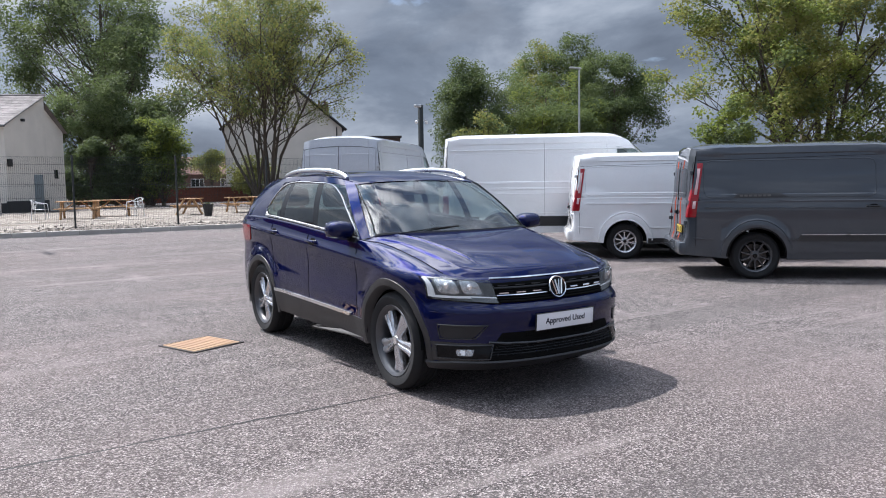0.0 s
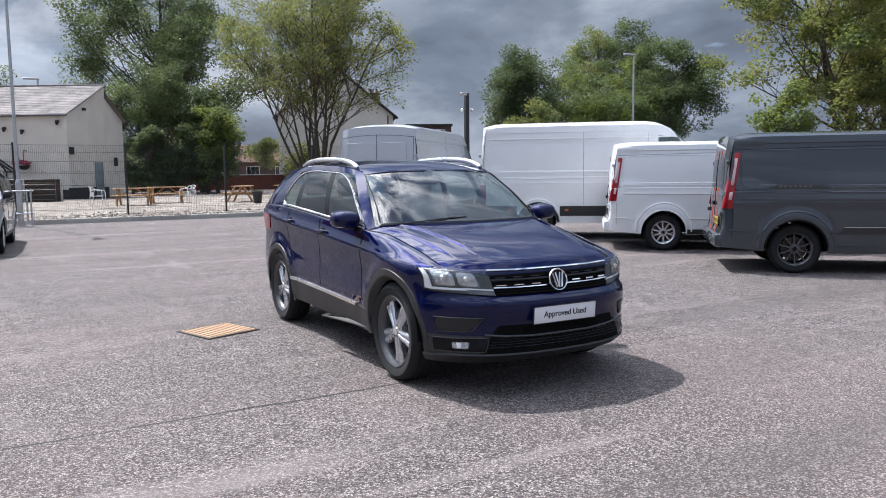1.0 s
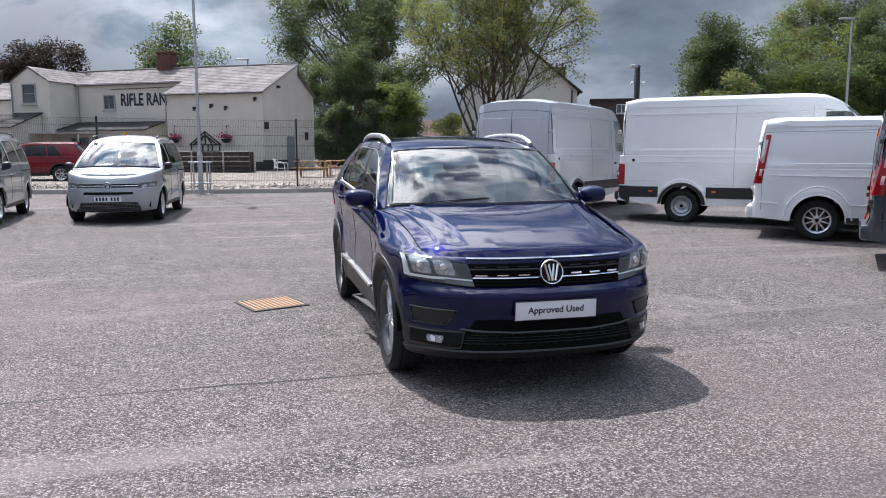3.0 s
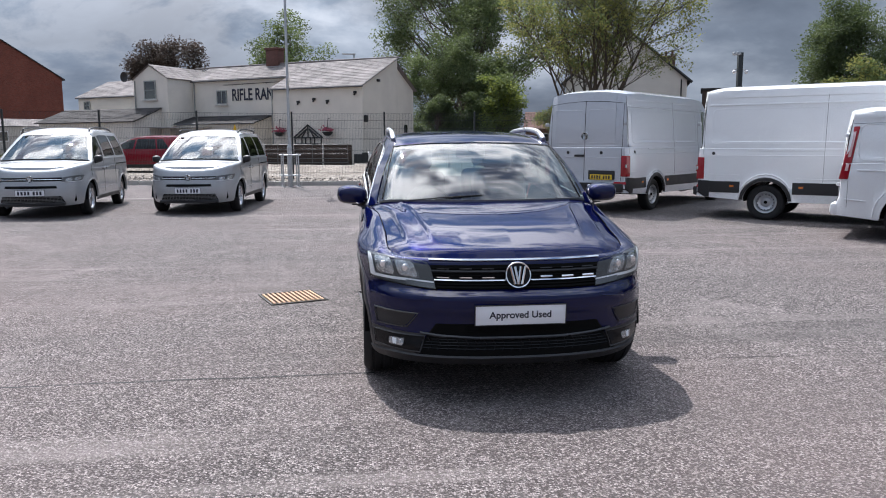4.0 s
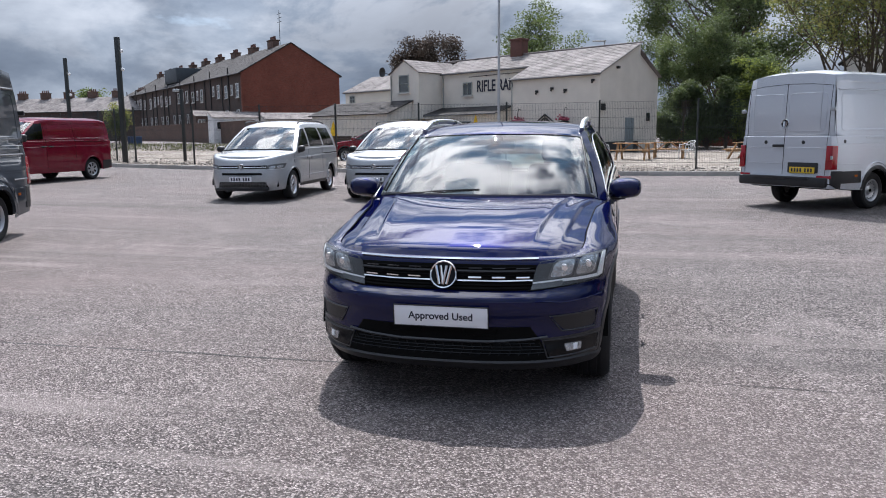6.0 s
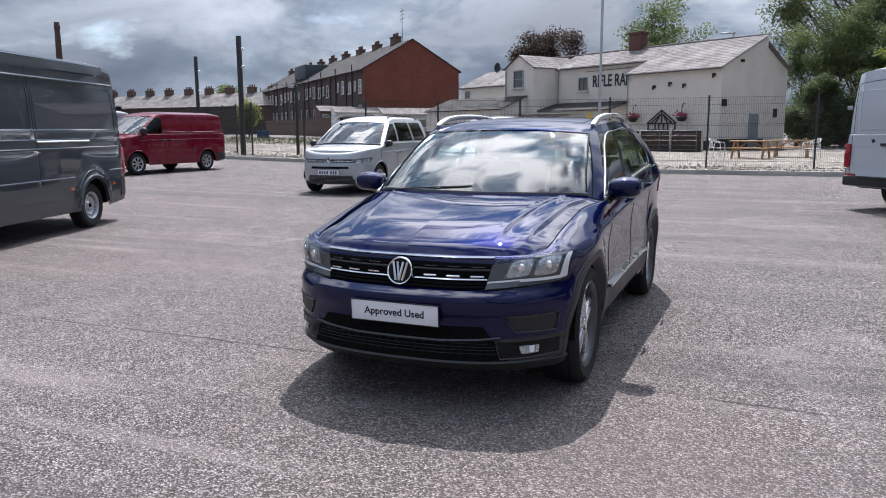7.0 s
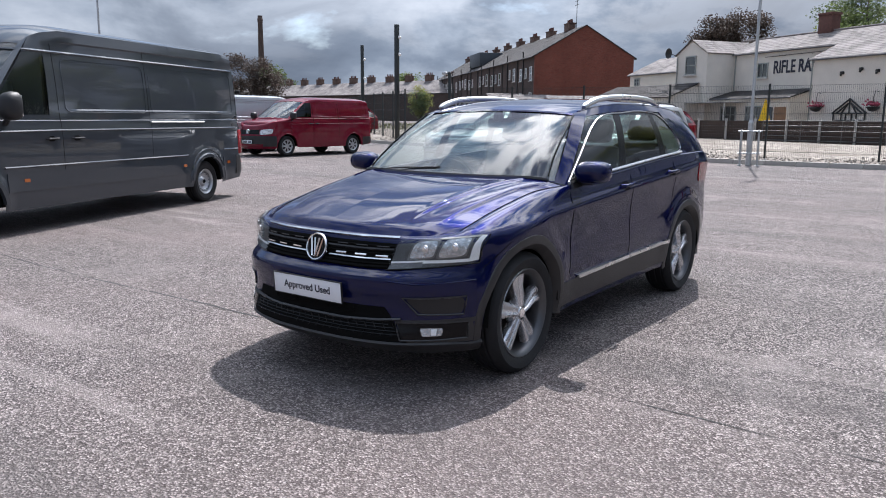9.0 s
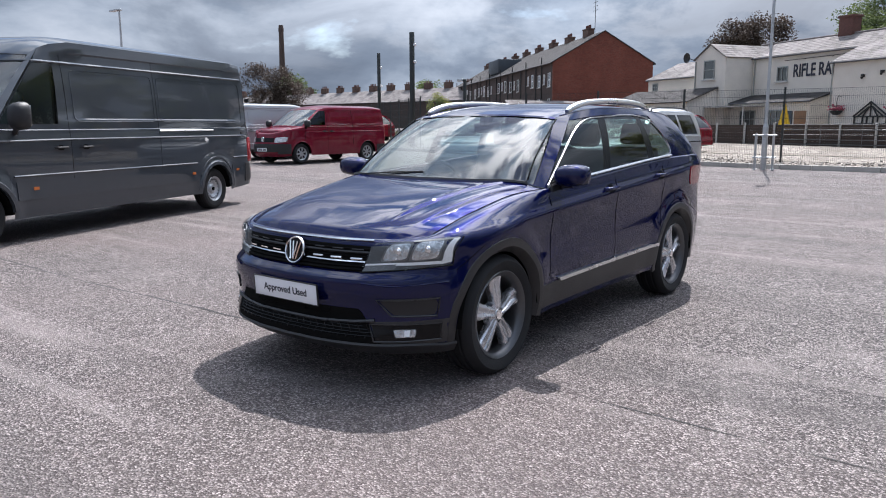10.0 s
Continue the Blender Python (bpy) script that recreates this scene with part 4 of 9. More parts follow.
    for z, w, r, m in ((0.834, 0.505, 0.008, CHROME), (0.722, 0.478, 0.0065, CHROME), (0.774, 0.49, 0.008, PLASTIC), (0.792, 0.49, 0.005, UNDER), (0.752, 0.485, 0.005, UNDER), (0.700, 0.475, 0.007, UNDER), (0.682, 0.47, 0.009, UNDER)):
        sh.seam([("front", [(-w, z + 0.003), (-0.3, z), (0.3, z), (w, z + 0.003)])], r, m, g, "grille_bar", 0.006)
    for e in (-1, 1):
        for k in range(3):
            x = 0.135 + 0.128 * k
            sh.seam([("front", [(e * x, 0.740), (e * (x + 0.07), 0.741)])], 0.006, CHROME, g, "grille_tab", 0.010)
            sh.seam([("front", [(e * x, 0.789), (e * (x + 0.07), 0.790)])], 0.004, PLASTIC, g, "grille_tab", 0.010)
    p, n = sh.hit("front", 0.0, 0.756)
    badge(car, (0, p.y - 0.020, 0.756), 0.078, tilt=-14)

    # lower intake with a bar and a mesh of small cells
    low = sh.patch("lower_grille", "front", [(-0.60, 0.300), (0.60, 0.300), (0.475, 0.482), (-0.475, 0.482)], UNDER, car, 0.003, 0.01, 26, 6)
    sh.seam([("front", [(-0.56, 0.424), (-0.45, 0.412), (-0.25, 0.402), (0.25, 0.402), (0.45, 0.412), (0.56, 0.424)])], 0.009, SATIN_BLACK, low, "intake_bar", 0.010)
    lines = []
    for k in range(1, 5):
        z = 0.325 + 0.075 * k / 4.6
        lines.append(("front", [(-0.62 + 0.03 * k, z), (0.62 - 0.03 * k, z)]))
    for k in range(-11, 12):
        lines.append(("front", [(k * 0.052, 0.33), (k * 0.052 + 0.02, 0.365), (k * 0.052, 0.40)]))
    sh.seam(lines, 0.0036, GLOSS_BLACK, low, "intake_mesh", 0.003)
    sh.seam([("front", [(-0.30, 0.475), (-0.3, 0.44), (-0.12, 0.44), (-0.12, 0.475)]), ("front", [(0.30, 0.475), (0.3, 0.44), (0.12, 0.44), (0.12, 0.475)])], 0.005, UNDER, low, "intake_rib", 0.004)
    # chin and lower lip
    def band(name, z0, z1, y_end, off, mat):
        # a strip that runs round the nose and tapers off towards the wheels
        rows, s1 = [], sh.s_of_y(y_end)
        for k in range(41):
            sk = s1 * k / 40
            p0, n = sh.at(sk)
            n = Vector((n.x, n.y, 0))
            lift = 1 - 0.25 * step(0.7, 1.0, k / 40)
            prof = [(z0 - 0.012, -0.05), (z0, off * 0.5), (z0 + 0.012, off), (z0 + (z1 - z0) * lift - 0.01, off), (z0 + (z1 - z0) * lift, off * 0.4), (z0 + (z1 - z0) * lift + 0.004, -0.01)]
            rows.append([sh.skin(sk, z, 9) + n * o for z, o in prof])
        bm = bmesh.new()
        sheet(bm, flip_x(rows[1:])[::-1] + rows)
        orient(bm, (0, 0, 0.25))
        part(name, bm, mat, car)
    band("front_lip", 0.225, 0.300, -1.74, 0.014, CLADDING)
    for e, v in ((1, "left"), (-1, "right")):
        # lamps: a dark housing with two bowls and a bright strip that bends round them, under a clear lens
        q = [(e * 0.462, 0.672), (e * 0.838, 0.712), (e * 0.856, 0.858), (e * 0.506, 0.828)]
        lamp = sh.patch("headlight", "front", q, LAMP_DARK, car, 0.001, 0.012, 18, 8, rnd=0.07)

        def on(u, w):
            a = Vector((*q[0], 0)).lerp(Vector((*q[1], 0)), u).lerp(Vector((*q[3], 0)).lerp(Vector((*q[2], 0)), u), w)
            return (a.x, a.y)
        for u0, u1, w0, w1 in ((0.24, 0.55, 0.36, 0.92), (0.60, 0.88, 0.32, 0.95)):
            sh.patch("reflector_surround", "front", [on(u0 - 0.03, w0 - 0.04), on(u1 + 0.02, w0 - 0.05), on(u1 + 0.03, w1 + 0.04), on(u0 + 0.01, w1 + 0.05)], LAMP_GREY, lamp, 0.002, 0.004, 6, 5, rnd=0.08)
            bowl = sh.patch("reflector", "front", [on(u0, w0), on(u1, w0), on(u1 + 0.012, w1), on(u0 + 0.03, w1)], LAMP_BOWL, lamp, 0.004, 0.004, 6, 5, rnd=0.12)
            pr, nr = sh.hit("front", *on((u0 + u1) / 2 + 0.02, (w0 + w1) / 2 + 0.03))
            bm = bmesh.new()
            lathe(bm, [(0.001, -0.012), (0.012, -0.012), (0.014, -0.006), (0.020, -0.006), (0.022, -0.003), (0.022, 0.002)], 20, "y", pr)
            part("bulb_ring", bm, CHROME, lamp)
        sh.patch("indicator", "front", [on(0.02, 0.03), on(0.44, 0.03), on(0.47, 0.20), on(0.03, 0.21)], LAMP_GREY, lamp, 0.003, 0.004, 10, 2)
        sh.patch("light_strip", "front", [on(0.02, 0.225), on(0.44, 0.215), on(0.46, 0.275), on(0.02, 0.285)], LAMP_WHITE, lamp, 0.007, 0.005, 8, 1)
        sh.patch("light_strip", "front", [on(0.44, 0.17), on(0.95, 0.09), on(0.94, 0.20), on(0.455, 0.27)], LAMP_WHITE, lamp, 0.006, 0.005, 8, 2)
        sh.patch("light_blade", "front", [on(0.915, 0.09), on(0.985, 0.12), on(0.985, 0.96), on(0.945, 0.95)], LAMP_WHITE, lamp, 0.007, 0.005, 3, 8)
        sh.patch("light_blade", "front", [on(0.55, 0.945), on(0.97, 0.93), on(0.97, 0.99), on(0.55, 0.985)], LAMP_GREY, lamp, 0.006, 0.004, 6, 1)
        lens = sh.patch("lens", "front", q, LENS, lamp, 0.013, 0.0, 18, 8, rnd=0.07)
        sh.seam([("front", [on(0, 0), on(0.5, -0.005), on(1, 0)]), ("front", [on(1.0, 0.02), on(1.0, 0.98)])], 0.004, GLOSS_BLACK, lamp, "lamp_edge", 0.004)
        # black corner below, with the blank panel and the fog lamp
        sh.patch("corner_cladding", "front", [(e * 0.60, 0.292), (e * 0.872, 0.292), (e * 0.880, 0.425), (e * 0.53, 0.416)], CLADDING, car, 0.003, 0.01, 14, 5)
        blank = sh.patch("intake_blank", "front", [(e * 0.645, 0.455), (e * 0.800, 0.452), (e * 0.812, 0.538), (e * 0.585, 0.535)], PLASTIC, car, 0.003, 0.01, 8, 4, rnd=0.06)
        sh.seam([("front", [(e * 0.635, 0.450), (e * 0.803, 0.446), (e * 0.818, 0.543), (e * 0.575, 0.540), (e * 0.635, 0.450)])], 0.005, SATIN_BLACK, blank, "surround", 0.004)
        fog = sh.patch("fog_light_housing", "front", [(e * 0.575, 0.318), (e * 0.808, 0.320), (e * 0.815, 0.398), (e * 0.545, 0.400)], GLOSS_BLACK, car, 0.006, 0.01, 8, 4)
        sh.patch("fog_light", "front", [(e * 0.660, 0.336), (e * 0.732, 0.336), (e * 0.734, 0.378), (e * 0.646, 0.378)], LAMP_BOWL, fog, 0.010, 0.005, 6, 4, rnd=0.06)
        sh.patch("fog_reflector", "front", [(e * 0.694, 0.341), (e * 0.712, 0.341), (e * 0.714, 0.373), (e * 0.692, 0.373)], LAMP_WHITE, fog, 0.012, 0.004, 3, 3)
        sh.seam([("front", [(e * 0.565, 0.313), (e * 0.812, 0.315), (e * 0.820, 0.404), (e * 0.535, 0.405), (e * 0.565, 0.313)])], 0.0045, SATIN_BLACK, fog, "surround", 0.006)
        # bumper crease
        sh.seam([("front", [(e * 0.50, 0.628), (e * 0.65, 0.612), (e * 0.84, 0.625)])], 0.005, BLUE, car, "bumper_crease", -0.001)
        # sill cladding with a bright strip, arch trims
        sh.patch("sill_trim", v, [(-0.93, 0.262), (0.945, 0.285), (0.945, 0.487), (-0.93, 0.452)], CLADDING, car, 0.007, 0.01, 28, 5)
        sh.patch("sill_strip", v, [(-0.66, 0.450), (0.935, 0.480), (0.94, 0.505), (-0.69, 0.474)], SATIN, car, 0.017, 0.01, 28, 2)
        for yc, zc, r in sh.arches:
            bm = bmesh.new()
            rows = []
            for k in range(41):
                a = math.radians(-12 + 204 * k / 40)
                row = []
                for rad, off in ((r - 0.035, -0.05), (r - 0.008, -0.006), (r + 0.002, 0.006), (r + 0.03, 0.008), (r + 0.05, 0.005), (r + 0.054, -0.004)):
                    y, z = yc + rad * math.cos(a), zc + rad * math.sin(a)
                    p, n = sh.hit(v, yc + max(rad, r + 0.012) * math.cos(a), max(0.245, zc + max(rad, r + 0.012) * math.sin(a)))
                    x = abs(p.x) if p is not None else 0.865
                    row.append(Vector((e * (x + off), y, max(0.25, z))))
                rows.append(row)
            sheet(bm, rows)
            orient(bm, (0, yc, zc))
            part("wheel_arch_trim", bm, CLADDING, car)
            bm = bmesh.new()
            sheet(bm, [[Vector((e * x, yc + (r - 0.01) * math.cos(math.pi * k / 16), zc + (r - 0.01) * math.sin(math.pi * k / 16))) for x in (0.50, 0.88)] for k in range(17)])
            part("wheel_arch_liner", bm, UNDER, car)
        # handles, window brightwork, shut lines
        for y, z in ((0.045, 1.0), (0.935, 1.052)):
            p, n = sh.hit(v, y, z)
            bm = bmesh.new()
            tube(bm, [p + Vector((e * -0.005, -0.085, 0.0)), p + Vector((e * 0.022, -0.075, 0.002)), p + Vector((e * 0.035, 0, 0.006)), p + Vector((e * 0.022, 0.085, 0.006)), p + Vector((e * -0.005, 0.095, 0.006))], 0.013, 8)
            h = part("door_handle", bm, BLUE, car)
            # flat dark patch: the shade of the hollow behind the handle, put into colour
            sh.patch("handle_shade", v, [(y - 0.07, z - 0.03), (y + 0.07, z - 0.026), (y + 0.06, z + 0.03), (y - 0.06, z + 0.028)], UNDER, h, 0.001, 0.002, 6, 4, rnd=0.3)
        sh.seam([(v, [(-0.775, 1.070), (-0.3, 1.106), (0.3, 1.148), (0.9, 1.188), (1.16, 1.200), (1.235, 1.212), (1.262, 1.235), (1.25, 1.275), (1.17, 1.40), (1.09, 1.480), (1.02, 1.508), (0.8, 1.522), (0.4, 1.524), (0.15, 1.514), (0.0, 1.496), (-0.13, 1.455), (-0.30, 1.370), (-0.50, 1.245), (-0.775, 1.070)])],
                0.006, BRIGHT_TRIM, car, "window_trim", 0.005)
        sh.seam([(v, [(-0.775, 1.066), (-0.3, 1.100), (0.3, 1.142), (0.9, 1.182), (1.22, 1.200)])], 0.011, SATIN, car, "waist_trim", 0.010)
        sh.seam([(v, [(-0.80, 0.50), (-0.80, 1.05)]), (v, [(0.155, 0.49), (0.155, 1.12)]), (v, [(1.0, 0.86), (1.02, 1.0), (1.0, 1.19)]), (v, [(0.955, 0.60), (1.0, 0.86)]),
                 (v, [(-1.55, 0.80), (-1.75, 0.68)]), (v, [(1.5, 0.79), (1.8, 0.70)])], 0.0022, UNDER, car, "shut_line")
                # the gap round the bonnet
        bm = bmesh.new()
        tube(bm, [Vector((e * p.x, p.y, p.z + 0.0005)) for p in sh.ring if p.x > 0.46 and -1.83 < p.y < -0.80], 0.0032, 5)
        part("shut_line", bm, UNDER, car)
        # tail lamps
        sh.patch("tail_light", v, [(1.62, 0.93), (2.0, 0.93), (1.97, 1.09), (1.56, 1.10)], RED_LENS, car, 0.006, 0.01, 8, 5, rnd=0.1)
        sh.patch("tail_light", "rear", [(e * 0.48, 0.93), (e * 0.83, 0.93), (e * 0.80, 1.08), (e * 0.50, 1.07)], RED_LENS, car, 0.006, 0.01, 8, 5, rnd=0.1)
        door_mirror(sh, car, e, -0.655, 1.135, 0.955, BLUE, (0.225, 0.12, 0.142))
        sh.patch("mirror_foot", v, [(-0.78, 1.03), (-0.64, 1.045), (-0.64, 1.10), (-0.75, 1.085)], PLASTIC, car, 0.02, 0.02, 3, 2)
        # rubber edge of the windscreen
        sh.seam([("front", [(e * 0.735, 1.112), (e * 0.70, 1.23), (e * 0.665, 1.37), (e * 0.628, 1.487)])], 0.007, GLOSS_BLACK, car, "windscreen_edge", 0.001)
        # roof rail
        rail = spline([(e * 0.622, -0.15, 1.542), (e * 0.622, -0.07, 1.572), (e * 0.625, 0.10, 1.606), (e * 0.63, 0.40, 1.626), (e * 0.63, 0.75, 1.630), (e * 0.618, 1.05, 1.618), (e * 0.608, 1.24, 1.590), (e * 0.60, 1.31, 1.568)], 6)
        bm = bmesh.new()
        tube(bm, rail, 0.02, 10, rs=[0.016, 0.020] + [0.022] * (len(rail) - 4) + [0.018, 0.012])
        part("roof_rail", bm, SATIN, car)
        # sunlit strip that hides the roof's joint
        bm = bmesh.new()
        tube(bm, [p + Vector((-0.004, 0, 0.002)) if e > 0 else Vector((-p.x + 0.004, p.y, p.z + 0.002)) for p in sh.roof_edge[2:-2]], 0.006, 5)
        part("roof_moulding", bm, BLUE, car)
        # wipers
        bm = bmesh.new()
        x0 = 0.60 if e > 0 else -0.02
        w0 = sh.hit("top", x0, -0.955)[0]
        w1 = sh.hit("top", x0 - (0.56 if e > 0 else 0.58), -0.975)[0]
        if w0 is not None and w1 is not None:
            tube(bm, [w0 + Vector((0, -0.01, -0.004)), w0.lerp(w1, 0.5) + Vector((0, -0.01, 0.004)), w1 + Vector((0, 0, 0.004))], 0.005, 6)
            part("wiper", bm, PLASTIC, car)
    # dark cowl at the windscreen's foot
    bm = bmesh.new()
    for e in (-1, 1):
        tube(bm, [Vector((e * p.x, p.y + 0.012, p.z + 0.004)) for p in sh.cowl[:-5]], 0.016, 6)
    part("cowl", bm, PLASTIC, car)
    # rear plate recess and underbody
    bm = bmesh.new()
    box(bm, (0, -0.1, 0.30), (1.50, 3.2, 0.10), 0.03)
    box(bm, (0, -1.72, 0.34), (1.0, 0.5, 0.16), 0.03)
    box(bm, (0, 1.72, 0.45), (1.4, 0.7, 0.3), 0.03)
    part("underbody", bm, UNDER, car)
    # cabin: floor, dash, wheel, seats
    bm = bmesh.new()
    box(bm, (0, 0.45, 0.42), (1.6, 2.9, 0.06), 0.01)
    box(bm, (0, -1.0, 0.70), (1.5, 0.1, 0.7), 0.02)
    part("cabin_floor", bm, CABIN, car)
    bm = bmesh.new()
    box(bm, (0, -0.66, 0.93), (1.46, 0.56, 0.20), 0.05)
    box(bm, (-0.36, -0.50, 1.035), (0.36, 0.2, 0.06), 0.03)
    dash = part("dashboard", bm, DASH, car)
    bm = bmesh.new()
    ring = [Vector((-0.36 + 0.185 * math.cos(2 * math.pi * k / 28), -0.30 - 0.06 * math.sin(2 * math.pi * k / 28), 1.0 + 0.175 * math.sin(2 * math.pi * k / 28))) for k in range(28)]
    tube(bm, ring, 0.015, 8, closed=True)
    rod(bm, (-0.36, -0.31, 1.0), (-0.36, -0.50, 0.96), 0.05, n=12)
    rod(bm, (-0.53, -0.305, 1.0), (-0.19, -0.305, 1.0), 0.018, n=8)
    part("steering_wheel", bm, CABIN, car)
    for x, y in ((-0.37, 0.22), (0.37, 0.22), (-0.40, 1.12), (0.40, 1.12)):
        bm = bmesh.new()
        box(bm, (x, y - 0.08, 0.60), (0.52, 0.52, 0.18), 0.06)
        box(bm, (0, 0, 0.33), (0.50, 0.14, 0.66), 0.06, pose(x, y + 0.18, 0.62, -16))
        seat = part("seat", bm, CABIN, car)
        bm = bmesh.new()
        box(bm, (0, 0, 0.78), (0.27, 0.10, 0.19), 0.045, pose(x, y + 0.19, 0.62, -16))
        part("headrest", bm, CABIN, seat)
    bm = bmesh.new()
    box(bm, (0, -0.22, 1.43), (0.24, 0.04, 0.075), 0.02)
    box(bm, (0, -0.27, 1.475), (0.06, 0.06, 0.07), 0.02)
    part("rear_view_mirror", bm, CABIN, car)
    bm = bmesh.new()
    box(bm, (0, 0, 0), (0.085, 0.004, 0.022), 0.001, pose(-0.53, -0.315, 1.478, -57, 0, 0))
    st = part("windscreen_sticker", bm, PLATE_WHITE, car)
    wheels(car, 0.772, (-1.34, 1.34), "five", 0.357, 0.258, 0.235, ALLOY)
    return car


blue_car()


# ---- vans and people carriers ----
def heading(hub, back, left, W, angle):
    """The pose of a vehicle from its rear wheel's outer middle on one flank: back is that axle's way behind the centre,
    angle the direction in which it faces, counted from +x."""
    d = Vector((math.cos(radians(angle)), math.sin(radians(angle))))
    l = Vector((-d.y, d.x))
    c = Vector(hub) + d * back - l * (W / 2 - 0.03 if left else -W / 2 + 0.03)
    return pose(c.x, c.y, ground(c.x, c.y), 0, 0, angle + 90)


def van(name, m, label, category, group, L, W, H, wb, fo, belt, nose, cowl, cowl_z, head, head_z, edge, edge_z, mat, windows, rear_glass=None,
        R=0.345, bow=0.16, rear_lean=0.06, tumble=0.0, lower=0.30, fr=0.10, flare=0.0, recess=0.0):
    """A van on its wheels. cowl and head: how far behind the nose the windscreen's foot and head lie; edge, edge_z: half width and height
    of the roof's edge; windows: (start, end, start at the head, end at the head, material) along the flank, behind the nose."""
    ob = thing(name, m, label, category, group)
    f, r, w = -L / 2, L / 2, W / 2
    ya, yb = f + fo, f + fo + wb
    sh = Shell(
        plan=[(0, f), (w * 0.42, f + bow * 0.22), (w * 0.72, f + bow * 0.95), (w * 0.88, f + bow * 2.0), (w * 0.965, f + bow * 3.6), (w - 0.015, f + 1.0), (w, f + 1.5), (w, 0.3), (w, r - 0.8), (w - 0.008, r - 0.28),
              (w - 0.05, r - 0.075), (w - 0.15, r - 0.018), (w * 0.5, r - 0.004), (0, r)],
        front=curve((0.2, 0.12), (lower, 0.03), (lower + 0.12, 0.0), (nose * 0.55, 0.0), (nose * 0.8, 0.04), (nose, fr), (nose + 0.5, fr + 0.15)),
        side=curve((0.22, 0.06), (0.32, 0.022), (0.5, 0.006), (0.75, 0.0), (belt - 0.12, 0.004), (belt - 0.06, 0.016 + tumble), (belt + 0.1, 0.022 + tumble)),
        rear=curve((0.25, 0.06), (0.36, 0.0), (0.58, 0.0), (0.62, 0.03), (belt, 0.05), (belt + 0.5, 0.07)),
        top=curve((f, nose), (f + cowl * 0.5, (nose + cowl_z) / 2 + 0.02), (f + cowl, cowl_z - 0.03), (f + cowl + 0.4, belt), (r - 0.3, belt + 0.01), (r, belt + 0.01)),
        base=curve((f, lower - 0.05), (ya, lower), (yb, lower), (r, lower + 0.07)),
        arches=[(ya, R, R + 0.06), (yb, R, R + 0.06)],
        roll=curve((f, 0.07), (f + cowl * 0.9, 0.05), (f + cowl + 0.1, 0.008), (r, 0.008)), flare=flare, recess=recess)
    sh.lower([("front_bumper", f + 0.50, ""), ("front_wing", f + cowl + 0.05, ""), ("front_door", ya + 1.18, ""), ("side_panel", yb + 0.5, ""), ("rear_corner", r - 0.20, ""), ("rear_door", 9, "")], mat, ob, nv=14)
    ys = f + cowl + 0.10
    sh.bonnet([(0, f + cowl - 0.22, cowl_z + 0.02), (w * 0.5, f + cowl - 0.17, cowl_z + 0.01), (w * 0.82, f + cowl - 0.02, cowl_z - 0.01)],
              curve((f, nose), (f + cowl * 0.35, nose + (cowl_z - nose) * 0.55), (f + cowl, cowl_z + 0.02)), ys, mat, ob, power=3, nu=16, nv=14,
              extra=lambda u, v: 0.012 * math.sin(math.pi * v) * (1 - step(0.55, 0.7, u)))
    tx = curve((f + head - 0.3, edge - 0.04), (f + head + 0.3, edge), (r - 0.6, edge), (r, edge - 0.03))
    tz = curve((f + head - 0.2, head_z - 0.02), (f + head + 0.5, edge_z), (r - 0.5, edge_z), (r, edge_z - 0.05))
    segs = [("windscreen", GLASS, 10, ("w", 0.0), ("w", 0.90), ("w", 0.0), ("w", 0.96), 0.02, 0.97)]
    kb, kt = ys, f + head + 0.06
    segs.append(("a_pillar", None, 3, ("w", 0.90), kb, ("w", 0.96), kt, 0, 0))
    for k, (b0, b1, t0, t1, g) in enumerate(windows):
        if f + b0 > kb + 0.01 or f + t0 > kt + 0.01:
            segs.append(("pillar", None, max(2, int((b0 + f - kb) / 0.3)), kb, f + b0, kt, f + t0, 0, 0))
        segs.append(("side_window", g, 6, f + b0, f + b1, f + t0, f + t1, 0.06, 0.80 if H > 2.3 else 0.86))
        kb, kt = f + b1, f + t1
    yc = r - 0.12
    segs.append(("panel", None, max(3, int((yc - kb) / 0.3)), kb, yc, kt, yc - rear_lean * 0.6, 0, 0))
    segs.append(("corner", None, 4, yc, ("r", 0.28), yc - rear_lean * 0.6, ("r", 0.22), 0, 0))
    segs.append(("rear_window" if rear_glass else "rear_panel", rear_glass, 6, ("r", 0.28), ("r", 1.0), ("r", 0.22), ("r", 1.0), 0.08, 0.88))
    hy = f + head
    sh.upper(segs, [(0, hy - 0.10, head_z + 0.03), (edge * 0.55, hy - 0.07, head_z + 0.02), (edge - 0.05, hy, head_z)], tx, tz,
             [(edge - 0.035, yc - rear_lean * 0.6, tz(yc)), (edge - 0.09, r - rear_lean - 0.01, edge_z - 0.01), (edge * 0.5, r - rear_lean, edge_z + 0.03), (0, r - rear_lean, edge_z + 0.045)],
             yc, 0.022, mat, ob, "upper_body", [0, 0.105, 0.125, 0.3, 0.5, 0.7, 0.86, 0.88, 0.95, 1.0], power=3.6,
             roof_mid=curve((hy - 0.1, head_z + 0.03), (hy + 0.35, H - 0.03), (hy + 0.8, H), (r - 0.5, H), (r - rear_lean, edge_z + 0.045)))
    sh.close()
    bm = bmesh.new()
    box(bm, (0, 0.02, lower + 0.12), (W - 0.35, L - 0.5, 0.18), 0.03)
    part("underbody", bm, UNDER, ob)
    # cab: floor, bulkhead or rear wall, seats, dash
    bm = bmesh.new()
    box(bm, (0, f + cowl + 0.05, belt - 0.22), (W - 0.3, 0.5, 0.25), 0.05)
